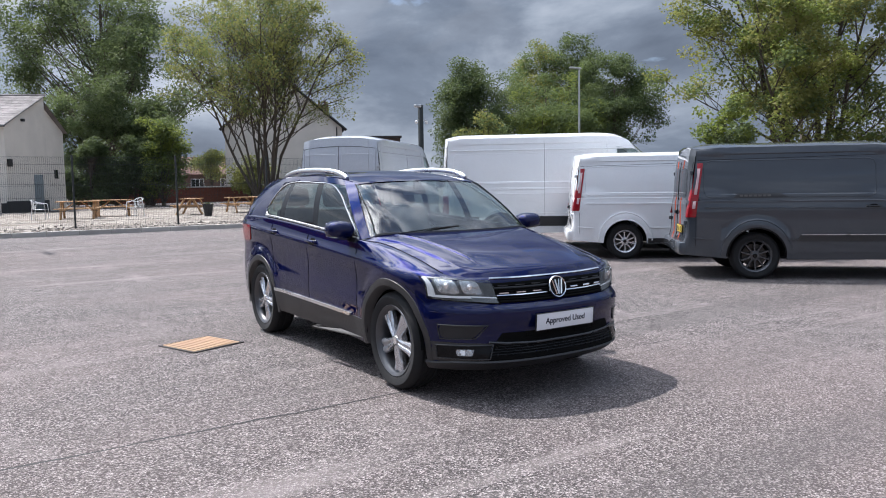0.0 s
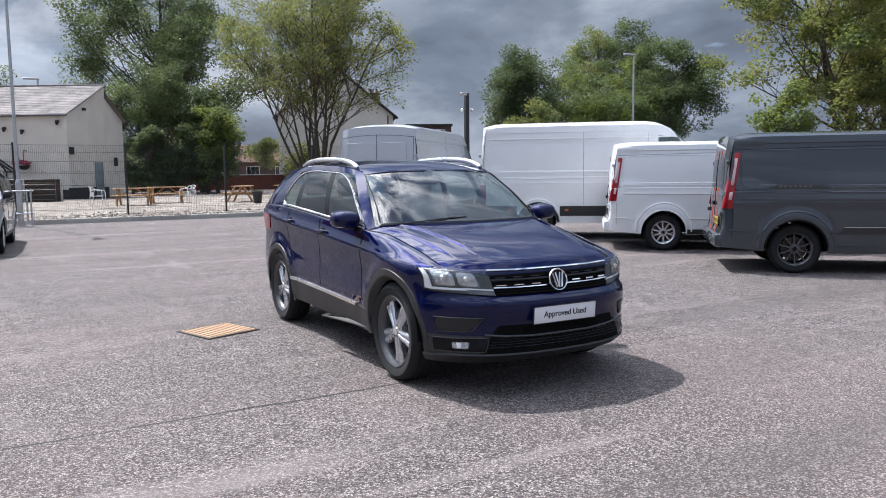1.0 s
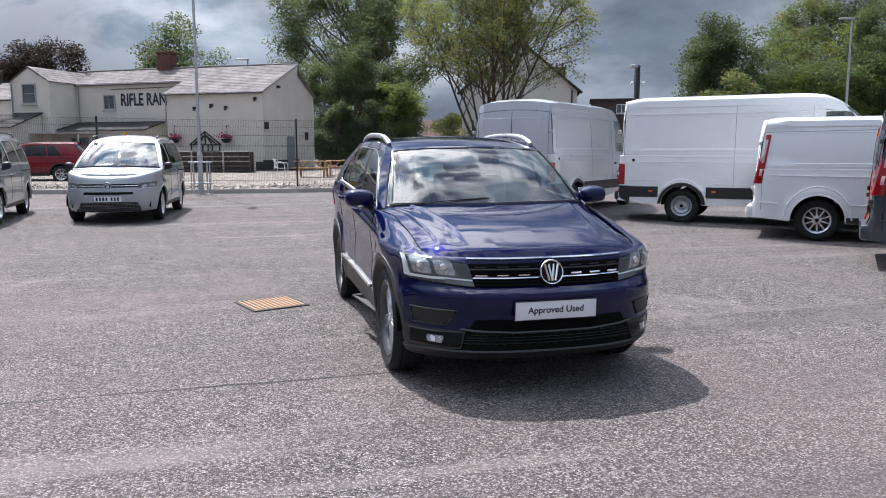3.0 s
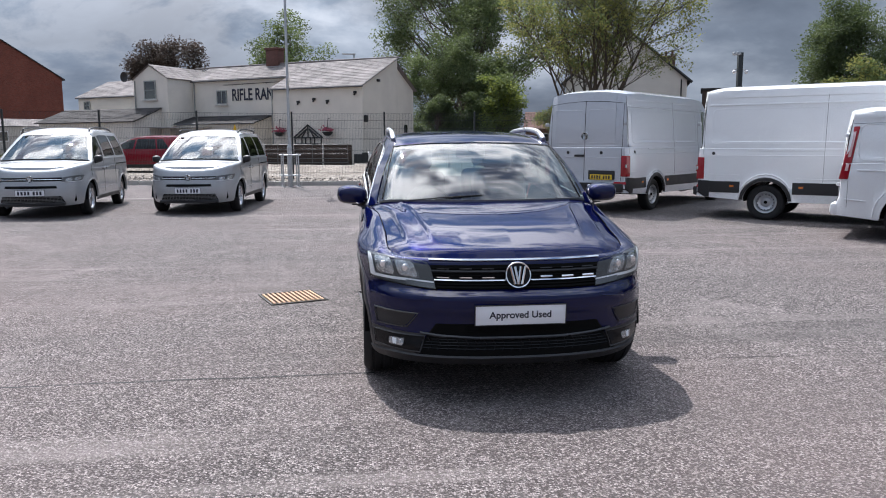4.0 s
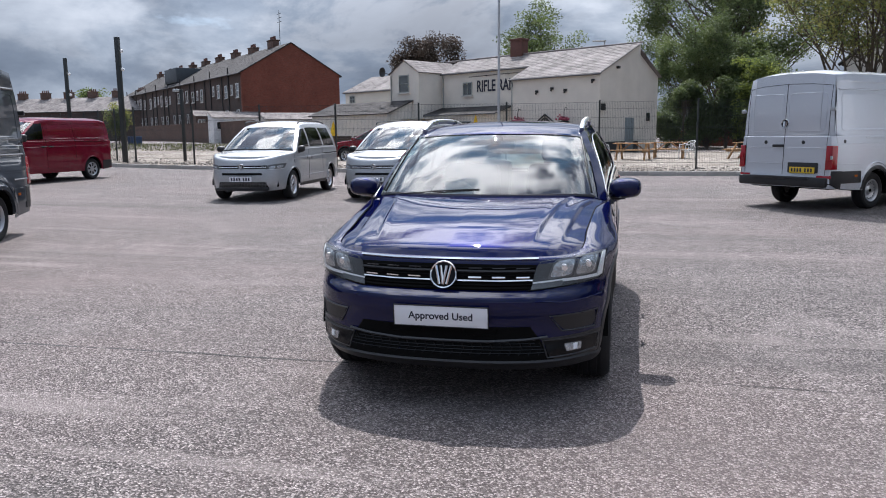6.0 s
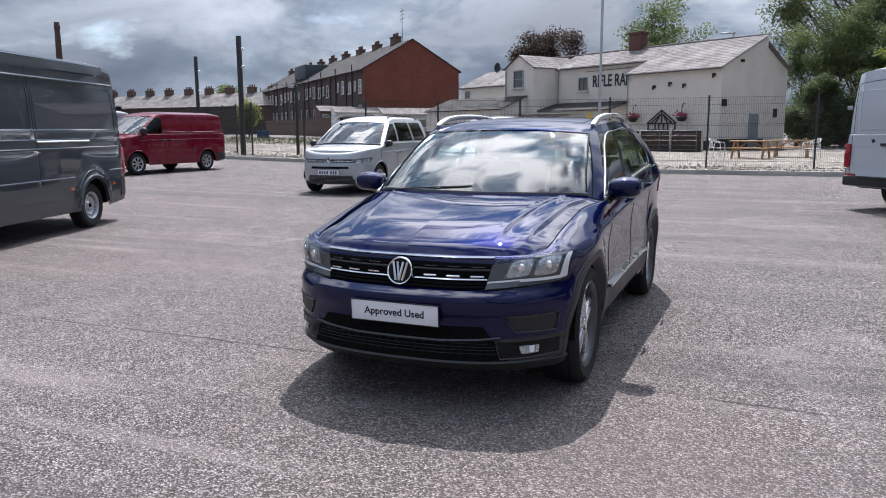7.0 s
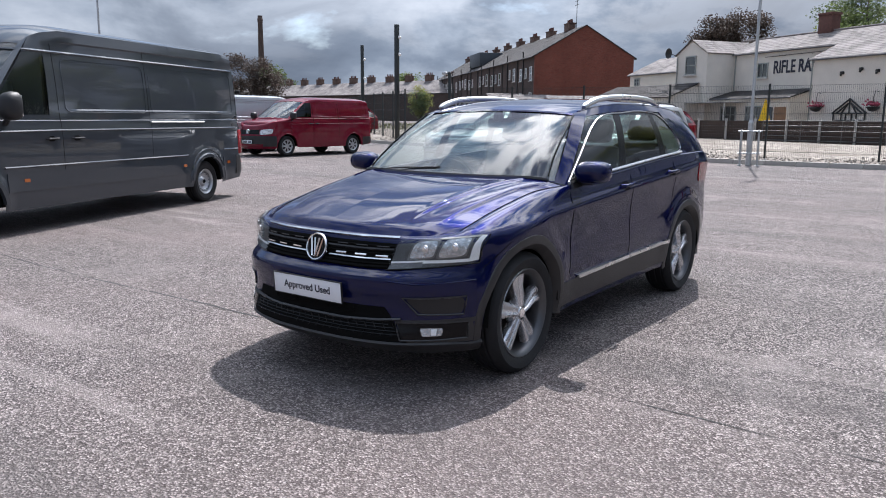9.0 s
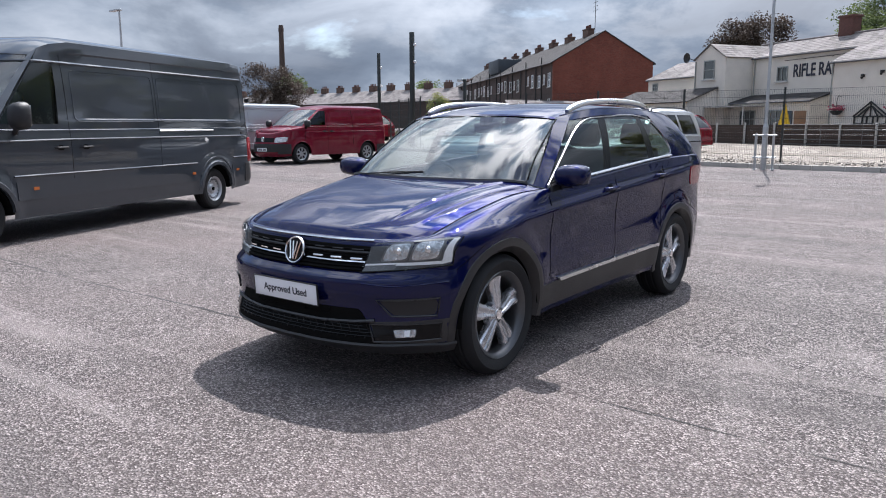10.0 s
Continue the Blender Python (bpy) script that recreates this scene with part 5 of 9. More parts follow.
    part("dashboard", bm, CABIN, ob)
    n_rows = 1 if len(windows) < 2 else 2
    for row in range(n_rows):
        for x in (-0.42, 0.42):
            bm = bmesh.new()
            y = ya + 0.75 + row * 0.95
            box(bm, (x, y, belt - 0.42), (0.5, 0.5, 0.2), 0.05)
            box(bm, (x, y + 0.3, belt - 0.02), (0.5, 0.16, 0.66), 0.06)
            box(bm, (x, y + 0.33, belt + 0.38), (0.28, 0.1, 0.2), 0.04)
            part("seat", bm, CABIN, ob)
    if n_rows == 1:
        bm = bmesh.new()
        box(bm, (0, ya + 1.30, (belt + edge_z) / 2 - 0.3), (2 * edge - 0.1, 0.04, edge_z - belt + 0.5), 0.01)
        part("bulkhead", bm, CABIN, ob)
    for e, v in ((1, "left"), (-1, "right")):
        for yy in (ya, yb):
            bm = bmesh.new()
            sheet(bm, [[Vector((e * x, yy + (R + 0.055) * math.cos(math.pi * k / 14), R + (R + 0.055) * math.sin(math.pi * k / 14))) for x in (w * 0.55, w - 0.02)] for k in range(15)])
            part("wheel_arch_liner", bm, UNDER, ob)
    return ob, sh


def arch_trim(sh, ob, mat, r, width=0.05, proud=0.012, low=0.33):
    for e, v in ((1, "left"), (-1, "right")):
        for yc, zc, _ in sh.arches:
            bm = bmesh.new()
            rows = []
            for k in range(25):
                a = math.radians(-6 + 192 * k / 24)
                row = []
                for rad, off in ((r, -0.03), (r + 0.004, proud), (r + width * 0.7, proud), (r + width, -0.002)):
                    p, n = sh.hit(v, yc + max(rad, r + 0.02) * math.cos(a), max(low, zc + max(rad, r + 0.02) * math.sin(a)))
                    x = abs(p.x) if p is not None else abs(rows[-1][-1].x) if rows else 0.9
                    row.append(Vector((e * (x + off), yc + rad * math.cos(a), max(low - 0.02, zc + rad * math.sin(a)))))
                rows.append(row)
            sheet(bm, rows)
            orient(bm, (0, yc, zc))
            part("wheel_arch_trim", bm, mat, ob)


def lamp_block(parent, low, high, mat=RED_LENS, name="tail_light"):
    """A lamp that wraps a corner, between a lower and an upper four-cornered outline."""
    bm = bmesh.new()
    a, b = [bm.verts.new(p) for p in low], [bm.verts.new(p) for p in high]
    bm.faces.new(a)
    bm.faces.new(b)
    for i in range(4):
        bm.faces.new((a[i], a[(i + 1) % 4], b[(i + 1) % 4], b[i]))
    bmesh.ops.recalc_face_normals(bm, faces=bm.faces[:])
    bmesh.ops.bevel(bm, geom=bm.edges[:], offset=0.012 if name == "tail_light" else 0.002, segments=2, affect="EDGES", profile=0.5)
    return part(name, bm, mat, parent)


def handles(sh, ob, spots, mat):
    for v, y, z in spots:
        p, n = sh.hit(v, y, z)
        if p is None:
            continue
        e = 1 if v == "left" else -1
        bm = bmesh.new()
        tube(bm, [p + Vector((0, -0.1, 0)), p + Vector((e * 0.03, -0.08, 0)), p + Vector((e * 0.035, 0.08, 0)), p + Vector((0, 0.1, 0))], 0.014, 6)
        h = part("door_handle", bm, mat, ob)
        # no hollow here: its shade is a dark patch laid on the skin
        sh.patch("handle_shade", v, [(y - 0.07, z - 0.035), (y + 0.07, z - 0.035), (y + 0.06, z + 0.03), (y - 0.06, z + 0.03)], UNDER, h, 0.001, 0.002, 4, 3, rnd=0.3)


def rounded(y0, z0, y1, z1, r=0.07):
    return [(y0 + r, z0), (y1 - r, z0), (y1 - r * 0.3, z0 + r * 0.3), (y1, z0 + r), (y1, z1 - r), (y1 - r * 0.3, z1 - r * 0.3), (y1 - r, z1), (y0 + r, z1), (y0 + r * 0.3, z1 - r * 0.3), (y0, z1 - r), (y0, z0 + r), (y0 + r * 0.3, z0 + r * 0.3), (y0 + r, z0)]


def big_van(m, paintwork, label, L=5.986, wb=3.64, yellow=True, lower=0.36, cab=0.0, bay=2.66):
    """A tall panel van with black lower cladding."""
    f, r = -L / 2, L / 2
    fo = 1.0
    ob, sh = van("panel_van", m, label, "van", "panel vans in the yard", L, 2.04, 2.59, wb, fo, 1.36, 1.12, 0.90 + cab, 1.40, 1.78 + cab, 2.30, 0.89, 2.475, paintwork,
                 [(1.02 + cab, 2.06 + cab * 0.6, 1.85 + cab, 2.10 + cab * 0.6, SIDE_GLASS)], R=0.345, bow=0.17, rear_lean=0.10, lower=lower, flare=0.028, recess=0.014)
    ya, yb = f + fo, f + fo + wb
    arch_trim(sh, ob, paintwork if paintwork is GREY else PLASTIC, 0.405, 0.075, 0.016, 0.40)
    sh.patch("front_cladding", "front", [(-0.9, 0.33), (0.9, 0.33), (0.9, 0.60), (-0.9, 0.60)], PLASTIC, ob, 0.01, 0.02, 22, 4)
    sh.patch("grille", "front", [(-0.55, 0.70), (0.55, 0.70), (0.5, 0.92), (-0.5, 0.92)], GLOSS_BLACK, ob, 0.008, 0.01, 14, 4)
    for e, v in ((1, "left"), (-1, "right")):
        lamp = sh.patch("headlight", "front", [(e * 0.58, 0.74), (e * 0.86, 0.80), (e * 0.90, 1.02), (e * 0.60, 0.93)], REFLECTOR, ob, 0.006, 0.01, 8, 5, rnd=0.1)
        clad = paintwork if paintwork is GREY else PLASTIC
        for y0, y1 in ((ya + 0.47, yb - 0.47), (yb + 0.47, r - 0.16)):
            sh.patch("side_cladding", v, [(y0, 0.51), (y1, 0.51), (y1, 0.73), (y0, 0.73)], clad, ob, 0.010, 0.012, 16, 3)
        sh.patch("rear_cladding", v, [(r - 0.30, 0.42), (r - 0.03, 0.42), (r - 0.03, 0.74), (r - 0.30, 0.74)], PLASTIC, ob, 0.014, 0.014, 6, 4)
        # lamps that wrap the rear corner
        tl = lamp_block(ob, [(e * 0.868, r - 0.19, 0.765), (e * 1.008, r - 0.19, 0.765), (e * 0.99, r - 0.035, 0.765), (e * 0.868, r - 0.022, 0.765)],
                        [(e * 0.868, r - 0.19, 1.195), (e * 1.002, r - 0.19, 1.195), (e * 0.982, r - 0.05, 1.195), (e * 0.868, r - 0.036, 1.195)])
        bm = bmesh.new()
        box(bm, (e * 0.93, r - 0.02, 0.98), (0.07, 0.012, 0.12), 0.004)
        part("lens", bm, RED_LENS, tl)
        sh.patch("reflector", "rear", [(e * 0.72, 0.60), (e * 0.96, 0.60), (e * 0.96, 0.655), (e * 0.72, 0.655)], RED_LENS, ob, 0.02, 0.01, 4, 2)
        for y in (yb - 0.62, yb + 0.62, ya + 0.75):
            sh.patch("side_marker", v, [(y - 0.04, 0.62), (y + 0.04, 0.62), (y + 0.04, 0.66), (y - 0.04, 0.66)], AMBER, ob, 0.016, 0.008, 2, 2)
        # pressed panels of the flank
        sh.seam([(v, rounded(ya + 1.42 + cab * 0.3, 1.46, ya + bay - 0.06, 2.12)), (v, rounded(ya + bay + 0.06, 1.46, r - 0.30, 2.12))], 0.005, paintwork, ob, "pressed_edge", 0.0015)
        sh.seam([(v, [(ya + 1.30 + cab * 0.3, 0.52), (ya + 1.30 + cab * 0.3, 2.30)]), (v, [(ya + bay, 0.75), (ya + bay, 2.34)]), (v, [(ya + 0.28, 0.95), (ya + 0.10, 1.34)]), (v, [(r - 0.16, 1.25), (r - 0.16, 2.28)]),
                 ], 0.003, UNDER, ob, "shut_line")
        sh.seam([(v, [(ya + 0.80, 2.20), (r - 0.22, 2.20)])], 0.018, paintwork, ob, "roof_gutter", 0.004)
        sh.seam([(v, [(ya + 0.25, 1.22), (ya + 1.3, 1.23), (r - 0.30, 1.23)]), (v, [(ya + 0.45, 0.80), (yb - 0.52, 0.80)]), (v, [(yb + 0.5, 0.86), (r - 0.2, 0.86)])],
                0.014 if paintwork is GREY else 0.007, paintwork, ob, "pressed_line", 0.001)
        # the grey van's rail: its bright reflection is put in as aluminium
        sh.seam([(v, [(ya + bay, 1.33), (ya + bay + 1.34, 1.33)])], 0.015 if paintwork is GREY else 0.009, SATIN if paintwork is GREY else paintwork, ob, "door_rail", 0.006)
        sh.seam([(v, [(yb + 0.40 * math.cos(a) * 1.22, 0.36 + 0.40 * 1.3 * math.sin(a)) for a in [math.pi * k / 12 for k in range(13)]])], 0.022, paintwork, ob, "arch_pressing", -0.006)
        handles(sh, ob, [(v, ya + 1.12 + cab * 0.3, 1.13), (v, ya + 1.52 + cab * 0.4, 1.13)] if e > 0 else [(v, ya + 1.12, 1.13)], PLASTIC)
        for z in (0.98, 1.85):
            bm = bmesh.new()
            box(bm, (e * 0.945, r - 0.05, z), (0.09, 0.05, 0.07), 0.012)
            part("hinge", bm, PLASTIC if paintwork is GREY else STEEL, ob)
        for z in (1.255,):
            p, n = sh.hit("rear", e * 0.40, z)
            bm = bmesh.new()
            rod(bm, p + Vector((0, -0.01, 0)), p + Vector((0, 0.008, 0)), 0.035, n=14)
            part("door_stop", bm, PLASTIC, ob)
        p, n = sh.hit(v, r - 0.36, 1.27)
        bm = bmesh.new()
        rod(bm, p - Vector((e * 0.01, 0, 0)), p + Vector((e * 0.008, 0, 0)), 0.032, n=14)
        part("door_stop", bm, PLASTIC, ob)
        door_mirror(sh, ob, e, ya + 0.10 + cab * 1.6, 1.52, 1.16, PLASTIC, (0.24, 0.15, 0.33))
        # rear door pressings
        sh.seam([("rear", rounded(e * 0.06 if e > 0 else -0.80, 1.46, 0.80 if e > 0 else -0.06, 2.15)), ("rear", [(e * 0.04, 1.40), (e * 0.84, 1.40)]), ("rear", [(e * 0.04, 1.16), (e * 0.84, 1.15)]), ("rear", [(e * 0.06, 0.86), (e * 0.80, 0.86)])], 0.006, paintwork, ob, "pressed_edge", 0.001)
        sh.seam([("rear", [(e * 0.86, 0.66), (e * 0.86, 2.28)]), ("rear", [(0, 2.33), (e * 0.5, 2.31), (e * 0.84, 2.27)])], 0.005, UNDER, ob, "shut_line")
    sh.seam([("rear", [(0.0, 0.66), (0.0, 2.33)])], 0.006, UNDER, ob, "shut_line")
    bm = bmesh.new()
    box(bm, (0, r - 0.02, 0.53), (1.86, 0.12, 0.18), 0.03)
    box(bm, (0, r + 0.03, 0.60), (1.2, 0.07, 0.05), 0.015)
    part("rear_bumper", bm, PLASTIC, ob)
    p, n = sh.hit("rear", -0.02, 1.57)
    badge(ob, (0.0, p.y + 0.008, 1.60), 0.085, back=True)
    bm = bmesh.new()
    p, n = sh.hit("rear", 0.14, 1.19)
    box(bm, (0.12, p.y + 0.015, 1.19), (0.24, 0.03, 0.05), 0.012)
    part("door_handle", bm, PLASTIC, ob)
    p, n = sh.hit("rear", -0.45, 0.75)
    bm = bmesh.new()
    box(bm, (-0.42, p.y + 0.004, 0.79), (0.62, 0.02, 0.19), 0.01)
    part("plate_recess", bm, PLASTIC, ob)
    if yellow:
        plate(ob, (-0.42, p.y + 0.02, 0.745), 0, PLATE_YELLOW, back=True)
    bm = bmesh.new()
    box(bm, (0, f - 0.012, 0.50), (0.52, 0.01, 0.11), 0.002)
    part("number_plate", bm, PLATE_WHITE, ob)
    wheels(ob, 0.87, (ya, yb), "steel", 0.345, 0.205, 0.225, STEEL)
    return ob


def mid_van(m, paintwork, label, style, metal, sporty=False):
    """A mid-size panel van with tall tail lamps."""
    L, W = 4.973, 1.986
    f, r = -L / 2, L / 2
    fo, wb = 1.0, 2.933
    ob, sh = van("van", m, label, "van", "mid-size vans", L, W, 2.055, wb, fo, 1.17, 0.98, 0.85, 1.20, 1.72, 1.87, 0.835, 1.965, paintwork,
                 [(0.98, 1.88, 1.78, 1.95, DARK_GLASS)], R=0.345 if not sporty else 0.355, bow=0.18, rear_lean=0.14, lower=0.30, flare=0.034, recess=0.014)
    ya, yb = f + fo, f + fo + wb
    arch_trim(sh, ob, paintwork if not sporty else GLOSS_BLACK, 0.40, 0.03, 0.010, 0.36)
    for e, v in ((1, "left"), (-1, "right")):
        sh.patch("headlight", "front", [(e * 0.52, 0.74), (e * 0.84, 0.82), (e * 0.88, 1.0), (e * 0.60, 0.90)], REFLECTOR, ob, 0.006, 0.01, 8, 5, rnd=0.1)
        # tall lamps: red at head and foot, clear between
        q = [(r - 0.17, 0.93), (r - 0.05, 0.93), (r - 0.225, 1.74), (r - 0.30, 1.74)]
        lamp = lamp_block(ob, [(e * 0.84, r - 0.18, 0.93), (e * 0.992, r - 0.18, 0.93), (e * 0.962, r - 0.05, 0.93), (e * 0.84, r - 0.03, 0.93)],
                          [(e * 0.82, r - 0.29, 1.74), (e * 0.888, r - 0.29, 1.74), (e * 0.866, r - 0.20, 1.74), (e * 0.82, r - 0.18, 1.74)])
        for z0, z1 in ((1.06, 1.17), (1.27, 1.66)):
            def at(z, k, out):
                f = (z - 0.93) / 0.81
                x = (0.992 - 0.104 * f) if k == 0 else (0.962 - 0.096 * f)
                y = (r - 0.150 - 0.105 * f) if k == 0 else (r - 0.085 - 0.130 * f)
                return (e * (x + out), y, z)
            lamp_block(lamp, [at(z0, 0, -0.02), at(z0, 0, 0.003), at(z0, 1, 0.003), at(z0, 1, -0.02)], [at(z1, 0, -0.02), at(z1, 0, 0.003), at(z1, 1, 0.003), at(z1, 1, -0.02)], CLEAR_LENS, "clear_band")
        # pressed flank
        sh.seam([(v, rounded(ya + 1.30, 1.22, r - 0.30, 1.77, 0.09))], 0.006, paintwork, ob, "pressed_edge", 0.001)
        sh.seam([(v, [(ya + 0.3, 1.045), (yb, 1.06), (r - 0.3, 1.07)]), (v, [(ya + 0.45, 0.60), (yb - 0.45, 0.60)]), (v, [(yb + 0.60, 0.60), (r - 0.15, 0.62)])], 0.014, paintwork, ob, "pressed_line", 0.001)
        sh.seam([(v, [(ya + 1.16, 0.40), (ya + 1.16, 1.75)]), *([(v, [(yb - 0.18, 0.80), (yb - 0.16, 1.70)])] if e > 0 else []), (v, [(r - 0.20, 1.78), (ya + 1.2, 1.82)]), (v, [(r - 0.18, 0.50), (r - 0.18, 0.90)])], 0.0028, UNDER, ob, "shut_line")
        sh.seam([(v, [(yb + 0.40 * math.cos(a) * 1.25, 0.36 + 0.40 * 1.34 * math.sin(a)) for a in [math.pi * k / 12 for k in range(13)]])], 0.020, paintwork, ob, "arch_pressing", -0.006)
        sh.patch("sill_trim", v, [(ya + 0.42, 0.31), (yb - 0.42, 0.31), (yb - 0.42, 0.40), (ya + 0.42, 0.40)], PLASTIC if not sporty else paintwork, ob, 0.012, 0.02, 16, 2)
        handles(sh, ob, [(v, ya + 1.02, 1.08), (v, ya + 1.34, 1.08)], PLASTIC)
        door_mirror(sh, ob, e, ya + 0.10, 1.30, 1.10, PLASTIC, (0.22, 0.12, 0.26))
        sh.patch("bumper_reflector", "rear", [(e * 0.62, 0.42), (e * 0.84, 0.42), (e * 0.84, 0.46), (e * 0.62, 0.46)], RED_LENS, ob, 0.02, 0.01, 3, 2)
        if sporty:
            sh.patch("side_badge", v, [(yb - 0.45, 1.215), (yb + 0.33, 1.215), (yb + 0.27, 1.275), (yb - 0.33, 1.275)], CLADDING, ob, 0.008, 0.008, 10, 2)
            sh.patch("side_moulding", v, [(ya + 0.55, 0.575), (yb - 0.56, 0.575), (yb - 0.62, 0.665), (ya + 0.60, 0.665)], CLADDING, ob, 0.014, 0.014, 14, 3)
            sh.seam([(v, [(ya + 0.60, 0.668), (yb - 0.62, 0.668)])], 0.006, SATIN, ob, "moulding_edge", 0.012)
            bm = bmesh.new()
            for k in range(7):
                p, n = sh.hit(v, yb + 0.22 - k * 0.065, 1.247)
                if p is not None:
                    box(bm, (p.x + e * 0.011, p.y, p.z), (0.004, 0.045, 0.03))
            part("side_lettering", bm, GREY_PLASTIC, ob)["kind"] = "stuff"
            sh.seam([("rear", [(e * 0.30, 0.50), (e * 0.28, 0.9), (e * 0.22, 1.4), (e * 0.30, 1.80)]), ("rear", [(e * 0.36, 0.50), (e * 0.34, 0.9), (e * 0.28, 1.4), (e * 0.36, 1.80)])], 0.004, ORANGE, ob, "stripe", 0.0)
        sh.patch("door_glass", "rear", [(e * 0.06, 1.22), (e * 0.74, 1.22), (e * 0.70, 1.66), (e * 0.06, 1.68)], DARK_GLASS if sporty else paintwork, ob, 0.004, 0.004, 6, 5, rnd=0.12)
        sh.seam([("rear", [(e * 0.82, 0.56), (e * 0.82, 1.76)])], 0.005, UNDER, ob, "shut_line")
        for z in (0.85, 1.60):
            bm = bmesh.new()
            box(bm, (e * 0.86, r - 0.045 - 0.1 * (z - 0.9), z), (0.07, 0.05, 0.06), 0.012)
            part("hinge", bm, paintwork, ob)
    sh.seam([("rear", [(0.0, 0.56), (0.0, 1.78)])], 0.006, UNDER, ob, "shut_line")
    bm = bmesh.new()
    box(bm, (0, r - 0.02, 0.46), (1.84, 0.16, 0.20), 0.05)
    part("rear_bumper", bm, paintwork, ob)
    p, n = sh.hit("rear", 0.40, 0.72)
    plate(ob, (-0.40, p.y + 0.015, 0.74), 0, PLATE_YELLOW if sporty else paintwork, back=True)
    bm = bmesh.new()
    box(bm, (0.10, p.y + 0.01, 0.98), (0.22, 0.04, 0.06), 0.015)
    part("door_handle", bm, GLOSS_BLACK, ob)
    wheels(ob, 0.845, (ya, yb), style, 0.345 if not sporty else 0.355, 0.215 if not sporty else 0.24, 0.225, metal)
    return ob


def people_carrier(m, label):
    """A silver van-based people carrier with roof bars."""
    L, W = 4.50, 1.855
    f, r = -L / 2, L / 2
    fo, wb = 0.89, 2.755
    ob, sh = van("people_carrier", m, label, "car", "silver people carriers by the kerb", L, W, 1.80, wb, fo, 1.13, 0.93, 1.02, 1.10, 1.92, 1.62, 0.70, 1.70, SILVER,
                 [(1.15, 2.00, 1.96, 2.10, DARK_GLASS), (2.10, 3.10, 2.18, 3.05, DARK_GLASS), (3.22, 4.10, 3.14, 3.92, DARK_GLASS)], rear_glass=DARK_GLASS, R=0.33, bow=0.20, rear_lean=0.22, lower=0.27, flare=0.018)
    ya, yb = f + fo, f + fo + wb
    arch_trim(sh, ob, SILVER, 0.385, 0.03, 0.008, 0.33)
    low = sh.patch("lower_grille", "front", [(-0.58, 0.305), (0.58, 0.305), (0.52, 0.425), (-0.52, 0.425)], GLOSS_BLACK, ob, 0.006, 0.01, 14, 4)
    lines = []
    for k in range(4):
        lines.append(("front", [(-0.55, 0.318 + 0.028 * k), (0.55, 0.318 + 0.028 * k)]))
    for k in range(-8, 9):
        lines.append(("front", [(k * 0.064, 0.31), (k * 0.064 + 0.03, 0.42)]))
    sh.seam(lines, 0.006, GREY_PLASTIC, low, "grille_mesh", 0.006)
    sh.patch("intake", "front", [(-0.47, 0.575), (0.47, 0.575), (0.45, 0.625), (-0.45, 0.625)], GLOSS_BLACK, ob, 0.006, 0.01, 12, 2)
    bar = sh.patch("grille", "front", [(-0.55, 0.715), (0.55, 0.715), (0.55, 0.785), (-0.55, 0.785)], GLOSS_BLACK, ob, 0.006, 0.01, 14, 2)
    sh.seam([("front", [(-0.54, 0.745), (0.54, 0.745)])], 0.006, CHROME, bar, "grille_bar", 0.010)
    p, n = sh.hit("front", 0, 0.75)
    badge(ob, (0, p.y - 0.012, 0.755), 0.068)
    p, n = sh.hit("front", 0, 0.49)
    plate(ob, (0, p.y - 0.016, 0.49), 0, PLATE_WHITE)
    bm = bmesh.new()
    box(bm, (0, f + 0.08, 0.27), (1.2, 0.12, 0.06), 0.02)
    part("front_lip", bm, PLASTIC, ob)
    for e, v in ((1, "left"), (-1, "right")):
        lamp = sh.patch("headlight", "front", [(e * 0.54, 0.675), (e * 0.82, 0.695), (e * 0.868, 0.83), (e * 0.56, 0.790)], LAMP_GREY, ob, 0.006, 0.01, 10, 5, rnd=0.08)
        sh.patch("reflector", "front", [(e * 0.59, 0.700), (e * 0.70, 0.708), (e * 0.71, 0.775), (e * 0.61, 0.765)], LAMP_BOWL, lamp, 0.012, 0.01, 5, 3, rnd=0.2)
        sh.patch("reflector", "front", [(e * 0.725, 0.712), (e * 0.81, 0.722), (e * 0.83, 0.795), (e * 0.735, 0.780)], LAMP_BOWL, lamp, 0.012, 0.01, 5, 3, rnd=0.2)
        sh.patch("light_strip", "front", [(e * 0.55, 0.682), (e * 0.82, 0.700), (e * 0.825, 0.712), (e * 0.555, 0.694)], LAMP_WHITE, lamp, 0.013, 0.008, 8, 1)
        sh.seam([(v, [(ya + 1.03, 0.42), (ya + 1.03, 1.12)]), (v, [(ya + 2.10, 0.55), (ya + 2.12, 1.12)]), (v, [(ya + 0.02, 0.80), (ya + 0.05, 1.05)])], 0.004, UNDER, ob, "shut_line")
        sh.seam([(v, [(ya + 2.2, 0.985), (r - 0.25, 0.99)])], 0.012, UNDER, ob, "door_rail")
        sh.seam([(v, [(ya + 0.1, 0.93), (ya + 1.5, 0.955), (r - 0.2, 0.97)]), (v, [(ya + 0.45, 0.50), (yb - 0.45, 0.52)])], 0.008, SILVER, ob, "pressed_line", -0.002)
        sh.patch("sill_trim", v, [(ya + 0.42, 0.275), (yb - 0.42, 0.275), (yb - 0.42, 0.35), (ya + 0.42, 0.35)], PLASTIC, ob, 0.010, 0.02, 14, 2)
        handles(sh, ob, [(v, ya + 0.92, 0.93), (v, ya + 1.24, 0.93)], SILVER)
        door_mirror(sh, ob, e, ya + 0.34, 1.13, 0.985, PLASTIC, (0.17, 0.10, 0.15))
